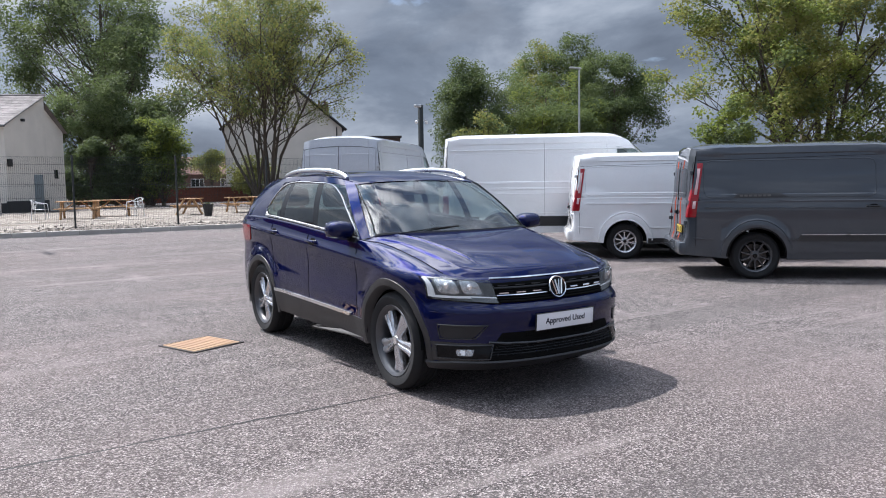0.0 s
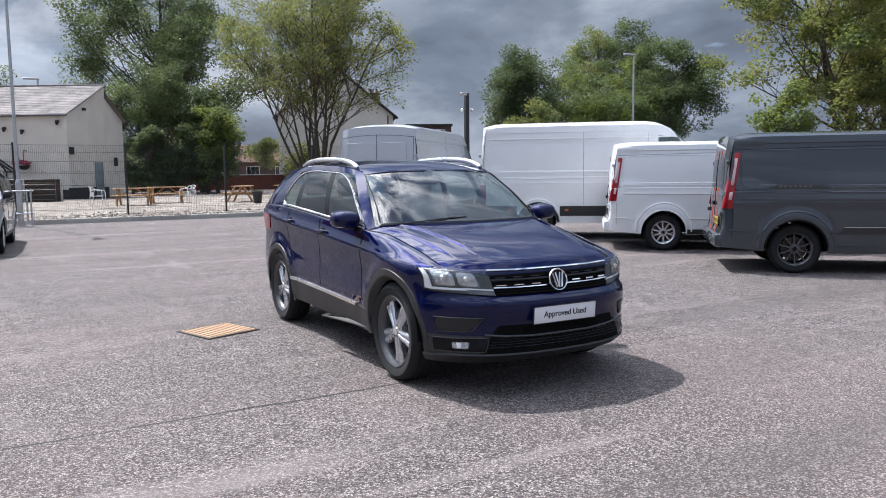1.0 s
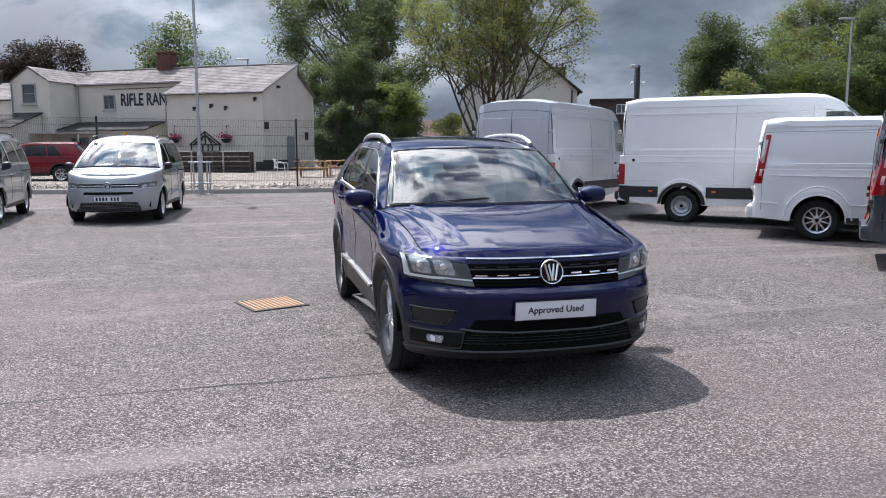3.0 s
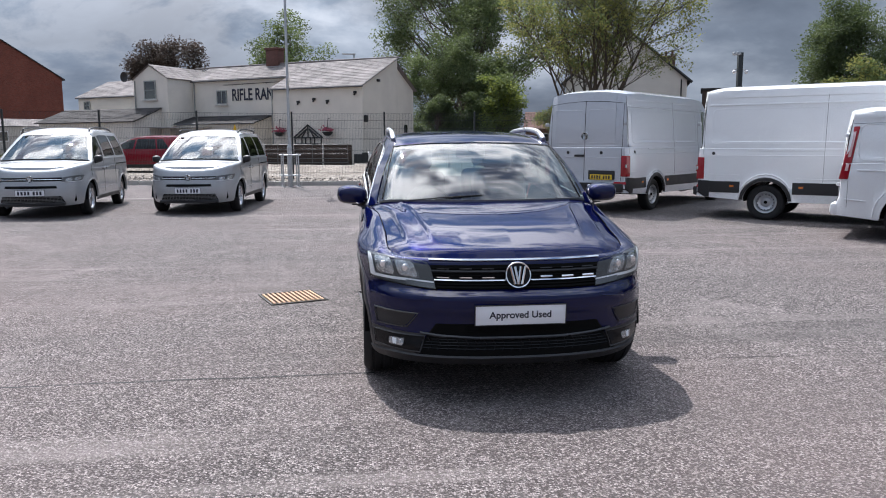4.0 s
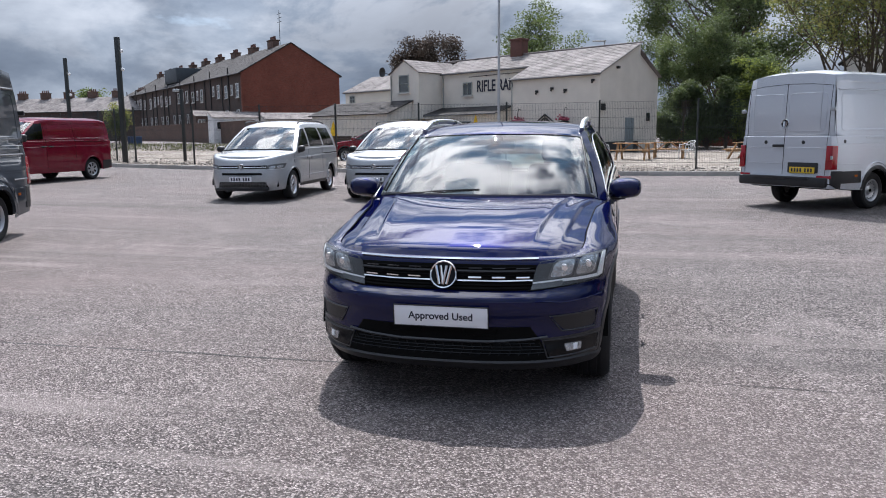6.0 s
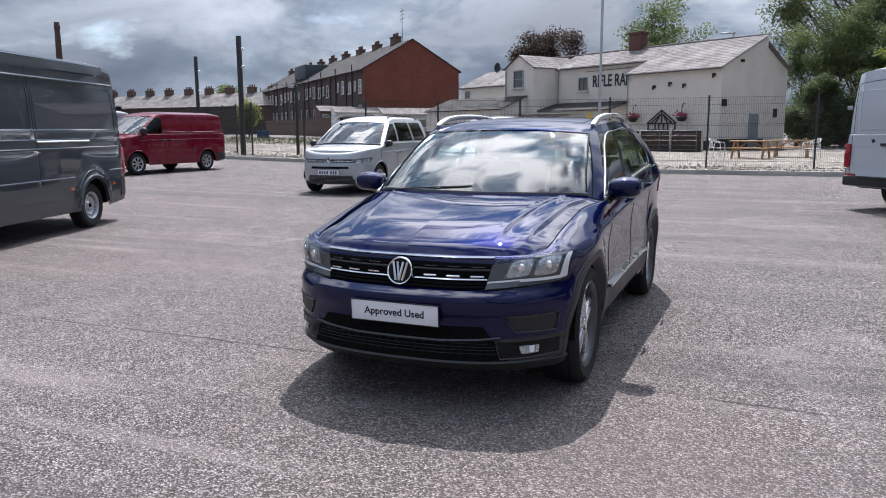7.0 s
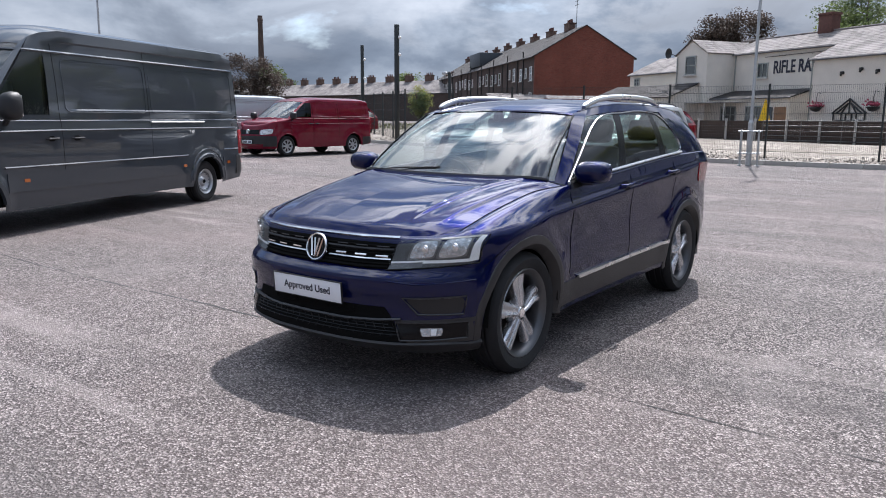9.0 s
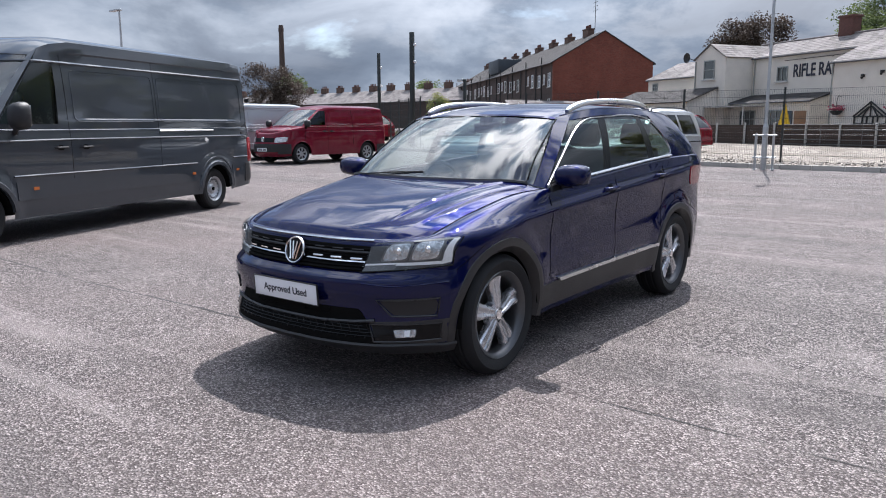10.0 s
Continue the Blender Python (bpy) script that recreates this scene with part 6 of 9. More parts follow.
        sh.patch("tail_light", v, [(r - 0.16, 0.80), (r - 0.02, 0.80), (r - 0.09, 1.25), (r - 0.17, 1.25)], RED_LENS, ob, 0.008, 0.01, 4, 8)
        bm = bmesh.new()
        tube(bm, spline([(e * 0.66, f + 1.95, 1.70), (e * 0.665, f + 2.05, 1.762), (e * 0.67, f + 2.6, 1.79), (e * 0.67, f + 3.4, 1.785), (e * 0.65, f + 3.9, 1.75), (e * 0.64, f + 4.0, 1.70)], 5), 0.017, 6)
        part("roof_rail", bm, PLASTIC, ob)
    bm = bmesh.new()
    for e in (-1, 1):
        tube(bm, [Vector((e * p.x, p.y + 0.012, p.z + 0.004)) for p in sh.cowl[:-4]], 0.02, 6)
    part("cowl", bm, PLASTIC, ob)
    wheels(ob, 0.80, (ya, yb), "seven", 0.33, 0.215, 0.205, ALLOY)
    return ob


def red_van(m):
    """A red mid-size van with a black nose."""
    L, W = 4.904, 1.904
    f, r = -L / 2, L / 2
    fo, wb = 0.91, 3.0
    ob, sh = van("van", m, "cherry red panel van with black bumpers and silver wheel trims", "van", "", L, W, 1.97, wb, fo, 1.24, 1.02, 0.95, 1.24, 1.80, 1.80, 0.80, 1.875, RED,
                 [(1.05, 1.95, 1.86, 2.02, DARK_GLASS)], R=0.335, bow=0.17, rear_lean=0.08, lower=0.28, flare=0.02, recess=0.012)
    ya, yb = f + fo, f + fo + wb
    arch_trim(sh, ob, RED, 0.39, 0.03, 0.006, 0.34)
    sh.patch("front_bumper", "front", [(-0.90, 0.27), (0.90, 0.27), (0.90, 0.66), (-0.90, 0.66)], PLASTIC, ob, 0.012, 0.02, 22, 6)
    sh.patch("grille", "front", [(-0.5, 0.72), (0.5, 0.72), (0.5, 0.86), (-0.5, 0.86)], GLOSS_BLACK, ob, 0.008, 0.01, 10, 3)
    p, n = sh.hit("front", 0, 0.8)
    badge(ob, (0, p.y - 0.012, 0.80), 0.08)
    p, n = sh.hit("front", 0, 0.5)
    plate(ob, (0, p.y - 0.02, 0.47), 0, PLATE_WHITE)
    for e, v in ((1, "left"), (-1, "right")):
        sh.patch("headlight", "front", [(e * 0.52, 0.70), (e * 0.84, 0.73), (e * 0.86, 0.90), (e * 0.54, 0.86)], REFLECTOR, ob, 0.008, 0.01, 8, 5, rnd=0.1)
        for y0, y1 in ((r - 0.55, r - 0.03), (f + 0.14, ya - 0.42)):
            sh.patch("bumper_corner", v, [(y0, 0.33), (y1, 0.33), (y1, 0.60), (y0, 0.60)], PLASTIC, ob, 0.012, 0.02, 6, 4)
        sh.seam([(v, [(ya + 1.13, 0.42), (ya + 1.13, 1.78)]), (v, [(ya + 2.30, 0.60), (ya + 2.30, 1.78)]), (v, [(ya + 0.15, 0.80), (ya + 0.16, 1.2)]), (v, [(ya + 2.3, 1.205), (r - 0.25, 1.205)])], 0.005, UNDER, ob, "shut_line")
        sh.seam([(v, [(ya + 0.1, 1.05), (yb, 1.08), (r - 0.2, 1.08)]), (v, rounded(ya + 1.28, 1.30, ya + 2.2, 1.74)), (v, rounded(ya + 2.4, 1.30, r - 0.3, 1.74))], 0.007, RED, ob, "pressed_line", 0.0)
        handles(sh, ob, [(v, ya + 1.0, 1.07), (v, ya + 1.30, 1.07)], PLASTIC)
        door_mirror(sh, ob, e, ya + 0.18, 1.33, 1.06, PLASTIC, (0.22, 0.12, 0.24))
        sh.patch("tail_light", v, [(r - 0.11, 0.85), (r - 0.02, 0.85), (r - 0.04, 1.45), (r - 0.09, 1.45)], RED_LENS, ob, 0.010, 0.01, 3, 8)
    wheels(ob, 0.82, (ya, yb), "trim", 0.335, 0.215, 0.215, STEEL)
    return ob


def small_car(m, paintwork, label, group=""):
    """A hatchback, far off."""
    L, W = 4.45, 1.84
    f, r = -L / 2, L / 2
    ob, sh = van("car", m, label, "car", group, L, W, 1.60, 2.65, 0.88, 1.0, 0.82, 1.10, 1.02, 2.0, 1.46, 0.62, 1.52, paintwork,
                 [(1.25, 2.10, 2.02, 2.20, DARK_GLASS), (2.18, 3.05, 2.26, 2.95, DARK_GLASS), (3.1, 3.6, 3.0, 3.2, DARK_GLASS)], rear_glass=DARK_GLASS, R=0.34, bow=0.2, rear_lean=0.55, lower=0.28)
    ya, yb = f + 0.88, f + 3.53
    arch_trim(sh, ob, PLASTIC, 0.395, 0.045, 0.01, 0.34)
    for e, v in ((1, "left"), (-1, "right")):
        sh.patch("sill_trim", v, [(ya + 0.42, 0.28), (yb - 0.42, 0.28), (yb - 0.42, 0.42), (ya + 0.42, 0.42)], PLASTIC, ob, 0.010, 0.02, 10, 2)
        sh.patch("tail_light", v, [(r - 0.36, 0.86), (r - 0.05, 0.86), (r - 0.08, 0.99), (r - 0.40, 0.99)], RED_LENS, ob, 0.008, 0.01, 4, 3)
        sh.patch("tail_light", "rear", [(e * 0.5, 0.84), (e * 0.85, 0.84), (e * 0.83, 0.97), (e * 0.5, 0.95)], RED_LENS, ob, 0.008, 0.01, 4, 3)
        sh.patch("headlight", "front", [(e * 0.5, 0.64), (e * 0.8, 0.66), (e * 0.84, 0.78), (e * 0.52, 0.75)], REFLECTOR, ob, 0.006, 0.01, 5, 3)
        sh.seam([(v, [(ya + 1.15, 0.42), (ya + 1.15, 1.0)]), (v, [(ya + 0.25, 0.5), (ya + 0.3, 1.0)]), (v, [(ya + 2.1, 0.7), (ya + 2.15, 1.0)])], 0.004, UNDER, ob, "shut_line")
        door_mirror(sh, ob, e, ya + 0.45, 1.06, 0.98, paintwork, (0.2, 0.1, 0.14))
    wheels(ob, 0.79, (ya, yb), "seven", 0.34, 0.22, 0.215, ALLOY)
    return ob


big_van(heading((6.80, 7.31), 1.64 + 0.007, False, 2.04, -40), WHITE, "tall white panel van with black cladding and steel wheels")
big_van(heading((5.5, 9.6), 1.64 + 0.007, False, 2.04, 43), LIGHT_SILVER, "tall silver panel van with black bumper, rear doors shut")
big_van(heading((-7.72, 2.84), 2.16, True, 2.04, -70.5), GREY, "tall dark grey panel van with steel wheels", 6.66, 4.49, lower=0.29, cab=0.25, bay=3.12)
mid_van(heading((7.25, 4.02), 1.447, False, 1.986, -40), WHITE, "white mid-size van with tall tail lights and alloy wheels", "ten", ALLOY)
mid_van(heading((6.46, 0.70), 1.447, False, 1.986, -43), GREY, "dark grey sporty van with orange stripes and black wheels", "ten", BLACK_ALLOY, True)
carrier = people_carrier(heading((-6.64, 12.65), 1.395, True, 1.855, -85), "silver people carrier with roof bars facing the yard")
tagged(copy_thing(carrier, heading((-3.36, 13.35), 1.395, True, 1.855, -93)), "silver people carrier with roof bars beside the lamp post")
red_van(heading((-15.9, 15.2), 1.458, True, 1.904, -93))
hatch = small_car(heading((-9.2, 27.6), 1.3, True, 1.84, 176) @ Matrix.Scale(1.06, 4), BRIGHT_RED, "deep red hatchback parked beyond the fence")
tagged(copy_thing(hatch, heading((-29.9, 29.6), 1.3, True, 1.84, 176)), "red hatchback far off beside the tall poles")
mid_van(heading((-18.9, 14.0), 1.447, True, 1.986, -93), SILVER, "silver van parked beside the red van", "ten", ALLOY)


# ---- yard: drain, joint, kerb, gravel, fence, posts ----
WORN_IRON = stuff("worn_iron", (0.06, 0.055, 0.05), 0.6, metal=0.4, var=0.3, relief=0.2)
RUST = stuff("rusty_grating", (0.44, 0.28, 0.17), 0.75, var=0.22, scale=9, relief=0.3)
CONCRETE = stuff("concrete", (0.42, 0.40, 0.37), 0.85, var=0.2, relief=0.3, vary=0.25)
PALE_CONCRETE = stuff("pale_concrete", (0.50, 0.48, 0.45), 0.85, var=0.2, relief=0.3)
POST_GREEN = stuff("post_paint", (0.016, 0.020, 0.020), 0.45, var=0.2)
GALV = stuff("galvanised_steel", (0.46, 0.47, 0.48), 0.45, metal=0.75, var=0.15, scale=8)
WIRE = stuff("fence_wire", (0.030, 0.036, 0.036), 0.5, metal=0.3)
CAM_WHITE = stuff("camera_white", (0.75, 0.75, 0.75), 0.4, var=0.05)


def gravel_material():
    m = bpy.data.materials.new("white_gravel")
    nt, b = nodes(m)
    v = coords(nt)
    cell = nt.nodes.new("ShaderNodeTexVoronoi")
    cell.inputs["Scale"].default_value = 9
    nt.links.new(v, cell.inputs["Vector"])
    sepc = nt.nodes.new("ShaderNodeSeparateColor")
    nt.links.new(cell.outputs["Color"], sepc.inputs[0])
    c = ramp(nt, sepc.outputs[0], [(0, (0.10, 0.085, 0.070)), (0.5, (0.215, 0.188, 0.158)), (1, (0.39, 0.350, 0.300))])
    soil = ramp(nt, noise_tex(nt, v, 0.35, 6, 0.65), [(0.44, (0, 0, 0)), (0.60, (0.85, 0.85, 0.85))])
    c = mix(nt, soil, c, (0.125, 0.100, 0.078))
    nt.links.new(c, b.inputs["Base Color"])
    b.inputs["Roughness"].default_value = 0.9
    bump(nt, b, cell.outputs["Distance"], 0.8, 0.03)
    return m


GRAVEL = gravel_material()
GRASS = stuff("rough_grass", (0.15, 0.16, 0.06), 0.9, var=0.45, scale=1.2, fine=30, relief=0.4)


def kerb_y(x):
    return KERB(x)


KERB = curve((-60, 36.0), (-34, 26.5), (-24, 23.2), (-16, 21.2), (-6, 20.05), (0, 19.85), (14, 20.0), (40, 20.4))


def drain():
    d = thing("drain_cover", pose(-1.58, 1.11, 0.0, 0, 0, 20), "rusty yellow slotted drain grating set in tarmac", "drain cover")
    bm = bmesh.new()
    for x, y, sx, sy in ((0, 0.27, 0.56, 0.02), (0, -0.27, 0.56, 0.02), (0.27, 0, 0.02, 0.52), (-0.27, 0, 0.02, 0.52)):
        box(bm, (x, y, 0.004), (sx, sy, 0.016), 0.003)
    part("frame", bm, WORN_IRON, d)
    bm = bmesh.new()
    box(bm, (0, 0, -0.006), (0.52, 0.52, 0.012))
    part("pit", bm, WORN_IRON, d)
    proto = bpy.data.meshes.new("bar")
    bm = bmesh.new()
    box(bm, (0, 0, 0), (0.024, 0.50, 0.012), 0.003)
    bm.to_mesh(proto)
    bm.free()
    proto.materials.append(RUST)
    for k in range(11):
        o = new("bar", proto)
        o.parent = d
        o.matrix_local = pose(-0.235 + k * 0.047, 0, 0.009, 0, 0, 0)


def joint():
    """The line where two lanes of tarmac meet, a shallow ragged crack."""
    rnd = random.Random(4)
    for name, pts in (("tarmac_joint", [(-16 + 0.22 * k, -1.50 + 0.03 * math.sin(k * 0.21) + rnd.uniform(-0.012, 0.012)) for k in range(70)]),
                      ("tarmac_joint", [(1.2 + 0.25 * k, -1.40 - 0.03 * k * 0.25 + rnd.uniform(-0.006, 0.006)) for k in range(20)])):
        bm = bmesh.new()
        rows = []
        for x, y in pts:
            w = rnd.uniform(0.004, 0.012) if x < 0 else rnd.uniform(0.001, 0.005)
            rows.append([Vector((x, y - w, ground(x, y) + 0.003)), Vector((x, y + w, ground(x, y) + 0.003))])
        sheet(bm, rows, flip=True)
        tagged(finish(name, bm, stuff("joint_tar", (0.025, 0.024, 0.024), 0.8)), "dark ragged joint line in the tarmac", "joint", kind="structure")


def kerb():
    k = thing("kerb", pose(0, 0, 0), "pale concrete kerb along the edge of the tarmac", "kerb", kind="structure")
    me = bpy.data.meshes.new("kerb_stone")
    bm = bmesh.new()
    box(bm, (0, 0, 0.03), (0.905, 0.125, 0.20), 0.012)
    bm.to_mesh(me)
    bm.free()
    me.materials.append(CONCRETE)
    x = 20.0
    while x > -46:
        y0, y1 = kerb_y(x), kerb_y(x - 0.9)
        a = math.atan2(y1 - y0, -0.9)
        o = new("kerb_stone", me)
        o.parent = k
        dx = 0.915 * math.cos(a)
        o.matrix_local = pose(x + dx / 2, (y0 + y1) / 2, ground(x, y0) + 0.02, 0, 0, math.degrees(a))
        x += dx


def gravel():
    xs = [-60 + 0.5 * k for k in range(170)]
    n = 60
    rnd = np.random.RandomState(3)
    verts, faces = [], []
    for j in range(n + 1):
        for x in xs:
            y0 = kerb_y(x) + 0.07
            y1 = 42.0 if x > -24 else 42 + (-24 - x) * 0.5
            t = (j / n) ** 1.4
            y = y0 + (y1 - y0) * t
            h = 0.095 + (0.0 if j == 0 else 0.035 * noise.noise((x * 0.9, y * 0.9, 0)) + 0.03 * noise.noise((x * 3.1, y * 3.1, 5)) + 0.02 * rnd.rand())
            verts.append((x, y, ground(x, y) + h))
    w = len(xs)
    for j in range(n):
        for i in range(w - 1):
            faces.append((j * w + i, j * w + i + 1, (j + 1) * w + i + 1, (j + 1) * w + i))
    me = bpy.data.meshes.new("gravel_bed")
    me.from_pydata(verts, [], faces)
    me.materials.append(GRAVEL)
    tagged(new("gravel_bed", me), "pale crushed stone between kerb and pub garden", "gravel", kind="stuff")
    # loose stones along the edge
    bm = bmesh.new()
    bmesh.ops.create_icosphere(bm, subdivisions=1, radius=1)
    base = np.array([v.co[:] for v in bm.verts])
    tri = np.array([[v.index for v in f.verts] for f in bm.faces])
    bm.free()
    V, F = [], []
    for k in range(2600):
        x = rnd.uniform(-24, 16)
        y = kerb_y(x) + 0.15 + abs(rnd.normal(0, 1.6))
        s = rnd.uniform(0.015, 0.05) * (1.4 if rnd.rand() < 0.08 else 1)
        p = base * (s * rnd.uniform(0.7, 1.3, 3)) * rnd.uniform(0.8, 1.2, (len(base), 1)) + (x, y, ground(x, y) + 0.11 + s * 0.3)
        F.append(tri + len(base) * k)
        V.append(p)
    me = bpy.data.meshes.new("loose_stones")
    me.from_pydata(np.concatenate(V).tolist(), [], np.concatenate(F).tolist())
    me.materials.append(stuff("loose_stone", (0.29, 0.255, 0.22), 0.9, var=0.35, scale=6))
    tagged(new("loose_stones", me), "loose pale stones scattered along the kerb", "stones", kind="stuff")
    # rough grass and a sandy spoil heap towards the terrace
    blades_v, blades_f = [], []
    k = 0
    for _ in range(4500):
        x, y = rnd.uniform(-50, -22), rnd.uniform(40, 62)
        h, a, w = rnd.uniform(0.08, 0.30), rnd.uniform(0, 6.3), 0.03
        dx, dy = math.cos(a) * w, math.sin(a) * w
        z = min(0.9, ground(x, y)) + 0.09
        blades_v += [(x - dx, y - dy, z), (x + dx, y + dy, z), (x + rnd.uniform(-0.1, 0.1), y + rnd.uniform(-0.1, 0.1), z + h)]
        blades_f.append((k, k + 1, k + 2))
        k += 3
    me = bpy.data.meshes.new("grass")
    me.from_pydata(blades_v, [], blades_f)
    me.materials.append(GRASS)
    tagged(new("grass", me), "rough dry grass on the verge beyond the fence", "grass", kind="stuff")


def mesh_fence():
    """Dark posts with wire panels between them."""
    f = thing("mesh_fence", pose(0, 0, 0), "dark green wire mesh fence on steel posts behind the kerb", "fence")
    H = 2.42
    line = [(x, max(21.75, kerb_y(x) + 1.2)) for x in [13.4 - 3.345 * k for k in range(11)]]
    side = [(line[-1][0] - 2.6 * k, line[-1][1] + 2.2 * k) for k in range(1, 8)]
    pts = line + side
    me = bpy.data.meshes.new("post")
    bm = bmesh.new()
    box(bm, (0, 0, H / 2), (0.06, 0.06, H + 0.1), 0.006)
    box(bm, (0, 0, H + 0.055), (0.066, 0.066, 0.012), 0.003)
    bm.to_mesh(me)
    bm.free()
    me.materials.append(POST_GREEN)
    for x, y in pts:
        o = new("post", me)
        o.parent = f
        o.matrix_local = pose(x, y, ground(x, y) + 0.08)
    for (x0, y0), (x1, y1) in zip(pts, pts[1:]):
        a, b = Vector((x0, y0, ground(x0, y0) + 0.15)), Vector((x1, y1, ground(x1, y1) + 0.15))
        d = (b - a)
        n = int(d.length / 0.055)
        V, F = [], []
        nn = Vector((-d.y, d.x, 0)).normalized()
        t = d.normalized()
        for i in range(1, n):
            p = a + d * (i / n)
            k = len(V)
            for q in (p - t * 0.0028, p + t * 0.0028 , p + nn * 0.0035):
                V += [tuple(q), (q.x, q.y, q.z + H - 0.08)]
            for u, w in ((0, 2), (2, 4), (4, 0)):
                F.append((k + u, k + w, k + w + 1, k + u + 1))
        for h in [0.0, 0.2, 0.55, 0.6, 1.0, 1.4, 1.45, 1.8, 2.1, H - 0.08]:
            k = len(V)
            for q in (Vector((0, 0, -0.004)), Vector((0, 0, 0.004)), nn * -0.006):
                for p in (a, b):
                    r = p + q + Vector((0, 0, h))
                    V.append(tuple(r))
            for u, w in ((0, 2), (2, 4), (4, 0)):
                F.append((k + u, k + u + 1, k + w + 1, k + w))
        me = bpy.data.meshes.new("mesh_panel")
        me.from_pydata(V, [], F)
        me.materials.append(WIRE)
        o = new("mesh_panel", me)
        o.parent = f
        o["kind"] = "stuff"


def lamp_column():
    x, y = -3.22, 19.35
    l = thing("street_lamp", pose(x, y, ground(x, y)), "tall galvanised lamp column inside a tubular guard frame", "street lamp")
    bm = bmesh.new()
    rod(bm, (0, 0, 0), (0, 0, 1.3), 0.085, n=14)
    rod(bm, (0, 0, 1.3), (0, 0, 1.4), 0.085, 0.05, n=14)
    rod(bm, (0, 0, 1.4), (0, 0, 8.0), 0.05, 0.036, n=14)
    part("column", bm, GALV, l)
    bm = bmesh.new()
    tube(bm, [(0, 0, 7.95), (0, -0.3, 8.08), (0, -0.7, 8.1)], 0.03, 8)
    part("arm", bm, GALV, l)
    bm = bmesh.new()
    box(bm, (0, -0.95, 8.1), (0.26, 0.6, 0.09), 0.03)
    part("lantern", bm, GALV, l)
    bm = bmesh.new()
    box(bm, (0, -0.084, 0.7), (0.09, 0.01, 0.5), 0.004)
    part("hatch", bm, GALV, l)
    # guard
    g = thing("guard_frame", pose(x, y, ground(x, y), 0, 0, 12), "galvanised tubular guard round the lamp column", "barrier")
    for sx in (-0.25, 0.25):
        for sy in (-0.25, 0.25):
            bm = bmesh.new()
            rod(bm, (sx, sy, 0), (sx, sy, 1.10), 0.024, n=10)
            part("post", bm, GALV, g)
            bm = bmesh.new()
            box(bm, (sx, sy, 0.012), (0.11, 0.11, 0.022), 0.004)
            part("foot", bm, GALV, g)
    for z in (0.38, 1.05):
        for a, b in (((-0.33, -0.25), (0.33, -0.25)), ((-0.33, 0.25), (0.33, 0.25)), ((-0.25, -0.33), (-0.25, 0.33)), ((0.25, -0.33), (0.25, 0.33))):
            bm = bmesh.new()
            rod(bm, (*a, z), (*b, z), 0.02, n=10)
            part("rail", bm, GALV, g)


def camera_pole(x, y, h, label, w=0.16, lamp=False, heads=((0.3, 1), (1.3, -1))):
    p = thing("camera_pole", pose(x, y, ground(x, y)), label, "pole", "dark poles round the yard")
    bm = bmesh.new()
    box(bm, (0, 0, h / 2), (w, w, h), 0.01)
    part("mast", bm, POST_GREEN, p)
    for d, e in heads:
        bm = bmesh.new()
        rod(bm, (0, 0, h - d), (e * 0.22, -0.05, h - d + 0.03), 0.02, n=8)
        c = part("bracket", bm, GALV, p)
        bm = bmesh.new()
        bmesh.ops.create_icosphere(bm, subdivisions=2, radius=0.075, matrix=pose(e * 0.24, -0.06, h - d - 0.06))
        part("camera_dome", bm, CAM_WHITE, c)
    if lamp:
        bm = bmesh.new()
        box(bm, (-0.20, -0.1, h - 0.05), (0.28, 0.16, 0.12), 0.02)
        part("floodlight", bm, GALV, p)


def far_lamp(x, y, h, label):
    l = thing("street_lamp", pose(x, y, ground(x, y)), label, "street lamp", "far street lamps")
    bm = bmesh.new()
    rod(bm, (0, 0, 0), (0, 0, h), 0.12, 0.07, n=10)
    part("column", bm, GALV, l)
    bm = bmesh.new()
    box(bm, (-0.5, 0, h), (1.3, 0.35, 0.14), 0.04)
    part("lantern", bm, GALV, l)


drain()
joint()
kerb()
gravel()
mesh_fence()
lamp_column()
camera_pole(-20.9, 23.7, 5.6, "tall dark steel pole with two white dome cameras", 0.18, heads=((0.55, 1), (1.35, 1)))
camera_pole(-28.6, 29.7, 5.4, "dark steel pole with small dome cameras", 0.15, heads=((0.8, 1), (1.9, 1)))
camera_pole(-18.9, 25.3, 3.4, "short dark steel post with a small floodlight", 0.12, True, ())
camera_pole(13.4, 21.3, 4.75, "dark steel pole with a floodlight and cameras", 0.17, True, ((0.65, 1), (0.65, -1)))
far_lamp(46.0, 46.0, 11.8, "tall grey street lamp before the trees")
far_lamp(-52.0, 26.5, 9.5, "grey street lamp with a flat lantern")
far_lamp(-1.3, 71.0, 10.0, "grey street lamp behind the pub roof")


# ---- the rendered pub beyond the gravel ----
RENDER_WALL = stuff("cream_render", (0.640, 0.600, 0.540), 0.85, var=0.10, scale=0.8, fine=14, relief=0.25)
RENDER_DARK = stuff("black_plinth", (0.03, 0.03, 0.032), 0.7)
FRAME_GREY = stuff("window_frame_paint", (0.27, 0.285, 0.27), 0.5)
WINDOW_DARK = stuff("window_glass_dark", (0.02, 0.024, 0.028), 0.08, var=0.3, coat=1.0)
DOOR_BLUE = stuff("door_paint", (0.20, 0.235, 0.25), 0.5)
IRON = stuff("black_iron", (0.012, 0.012, 0.012), 0.5)
WOOD_DARK = stuff("brown_boards", (0.055, 0.036, 0.028), 0.8, var=0.35, relief=0.3, vary=0.4)
WOOD = stuff("pine", (0.42, 0.25, 0.12), 0.7, var=0.3, scale=5, fine=80, relief=0.2, vary=0.3)
YELLOW = stuff("yellow_cloth", (0.80, 0.50, 0.02), 0.8, var=0.2)
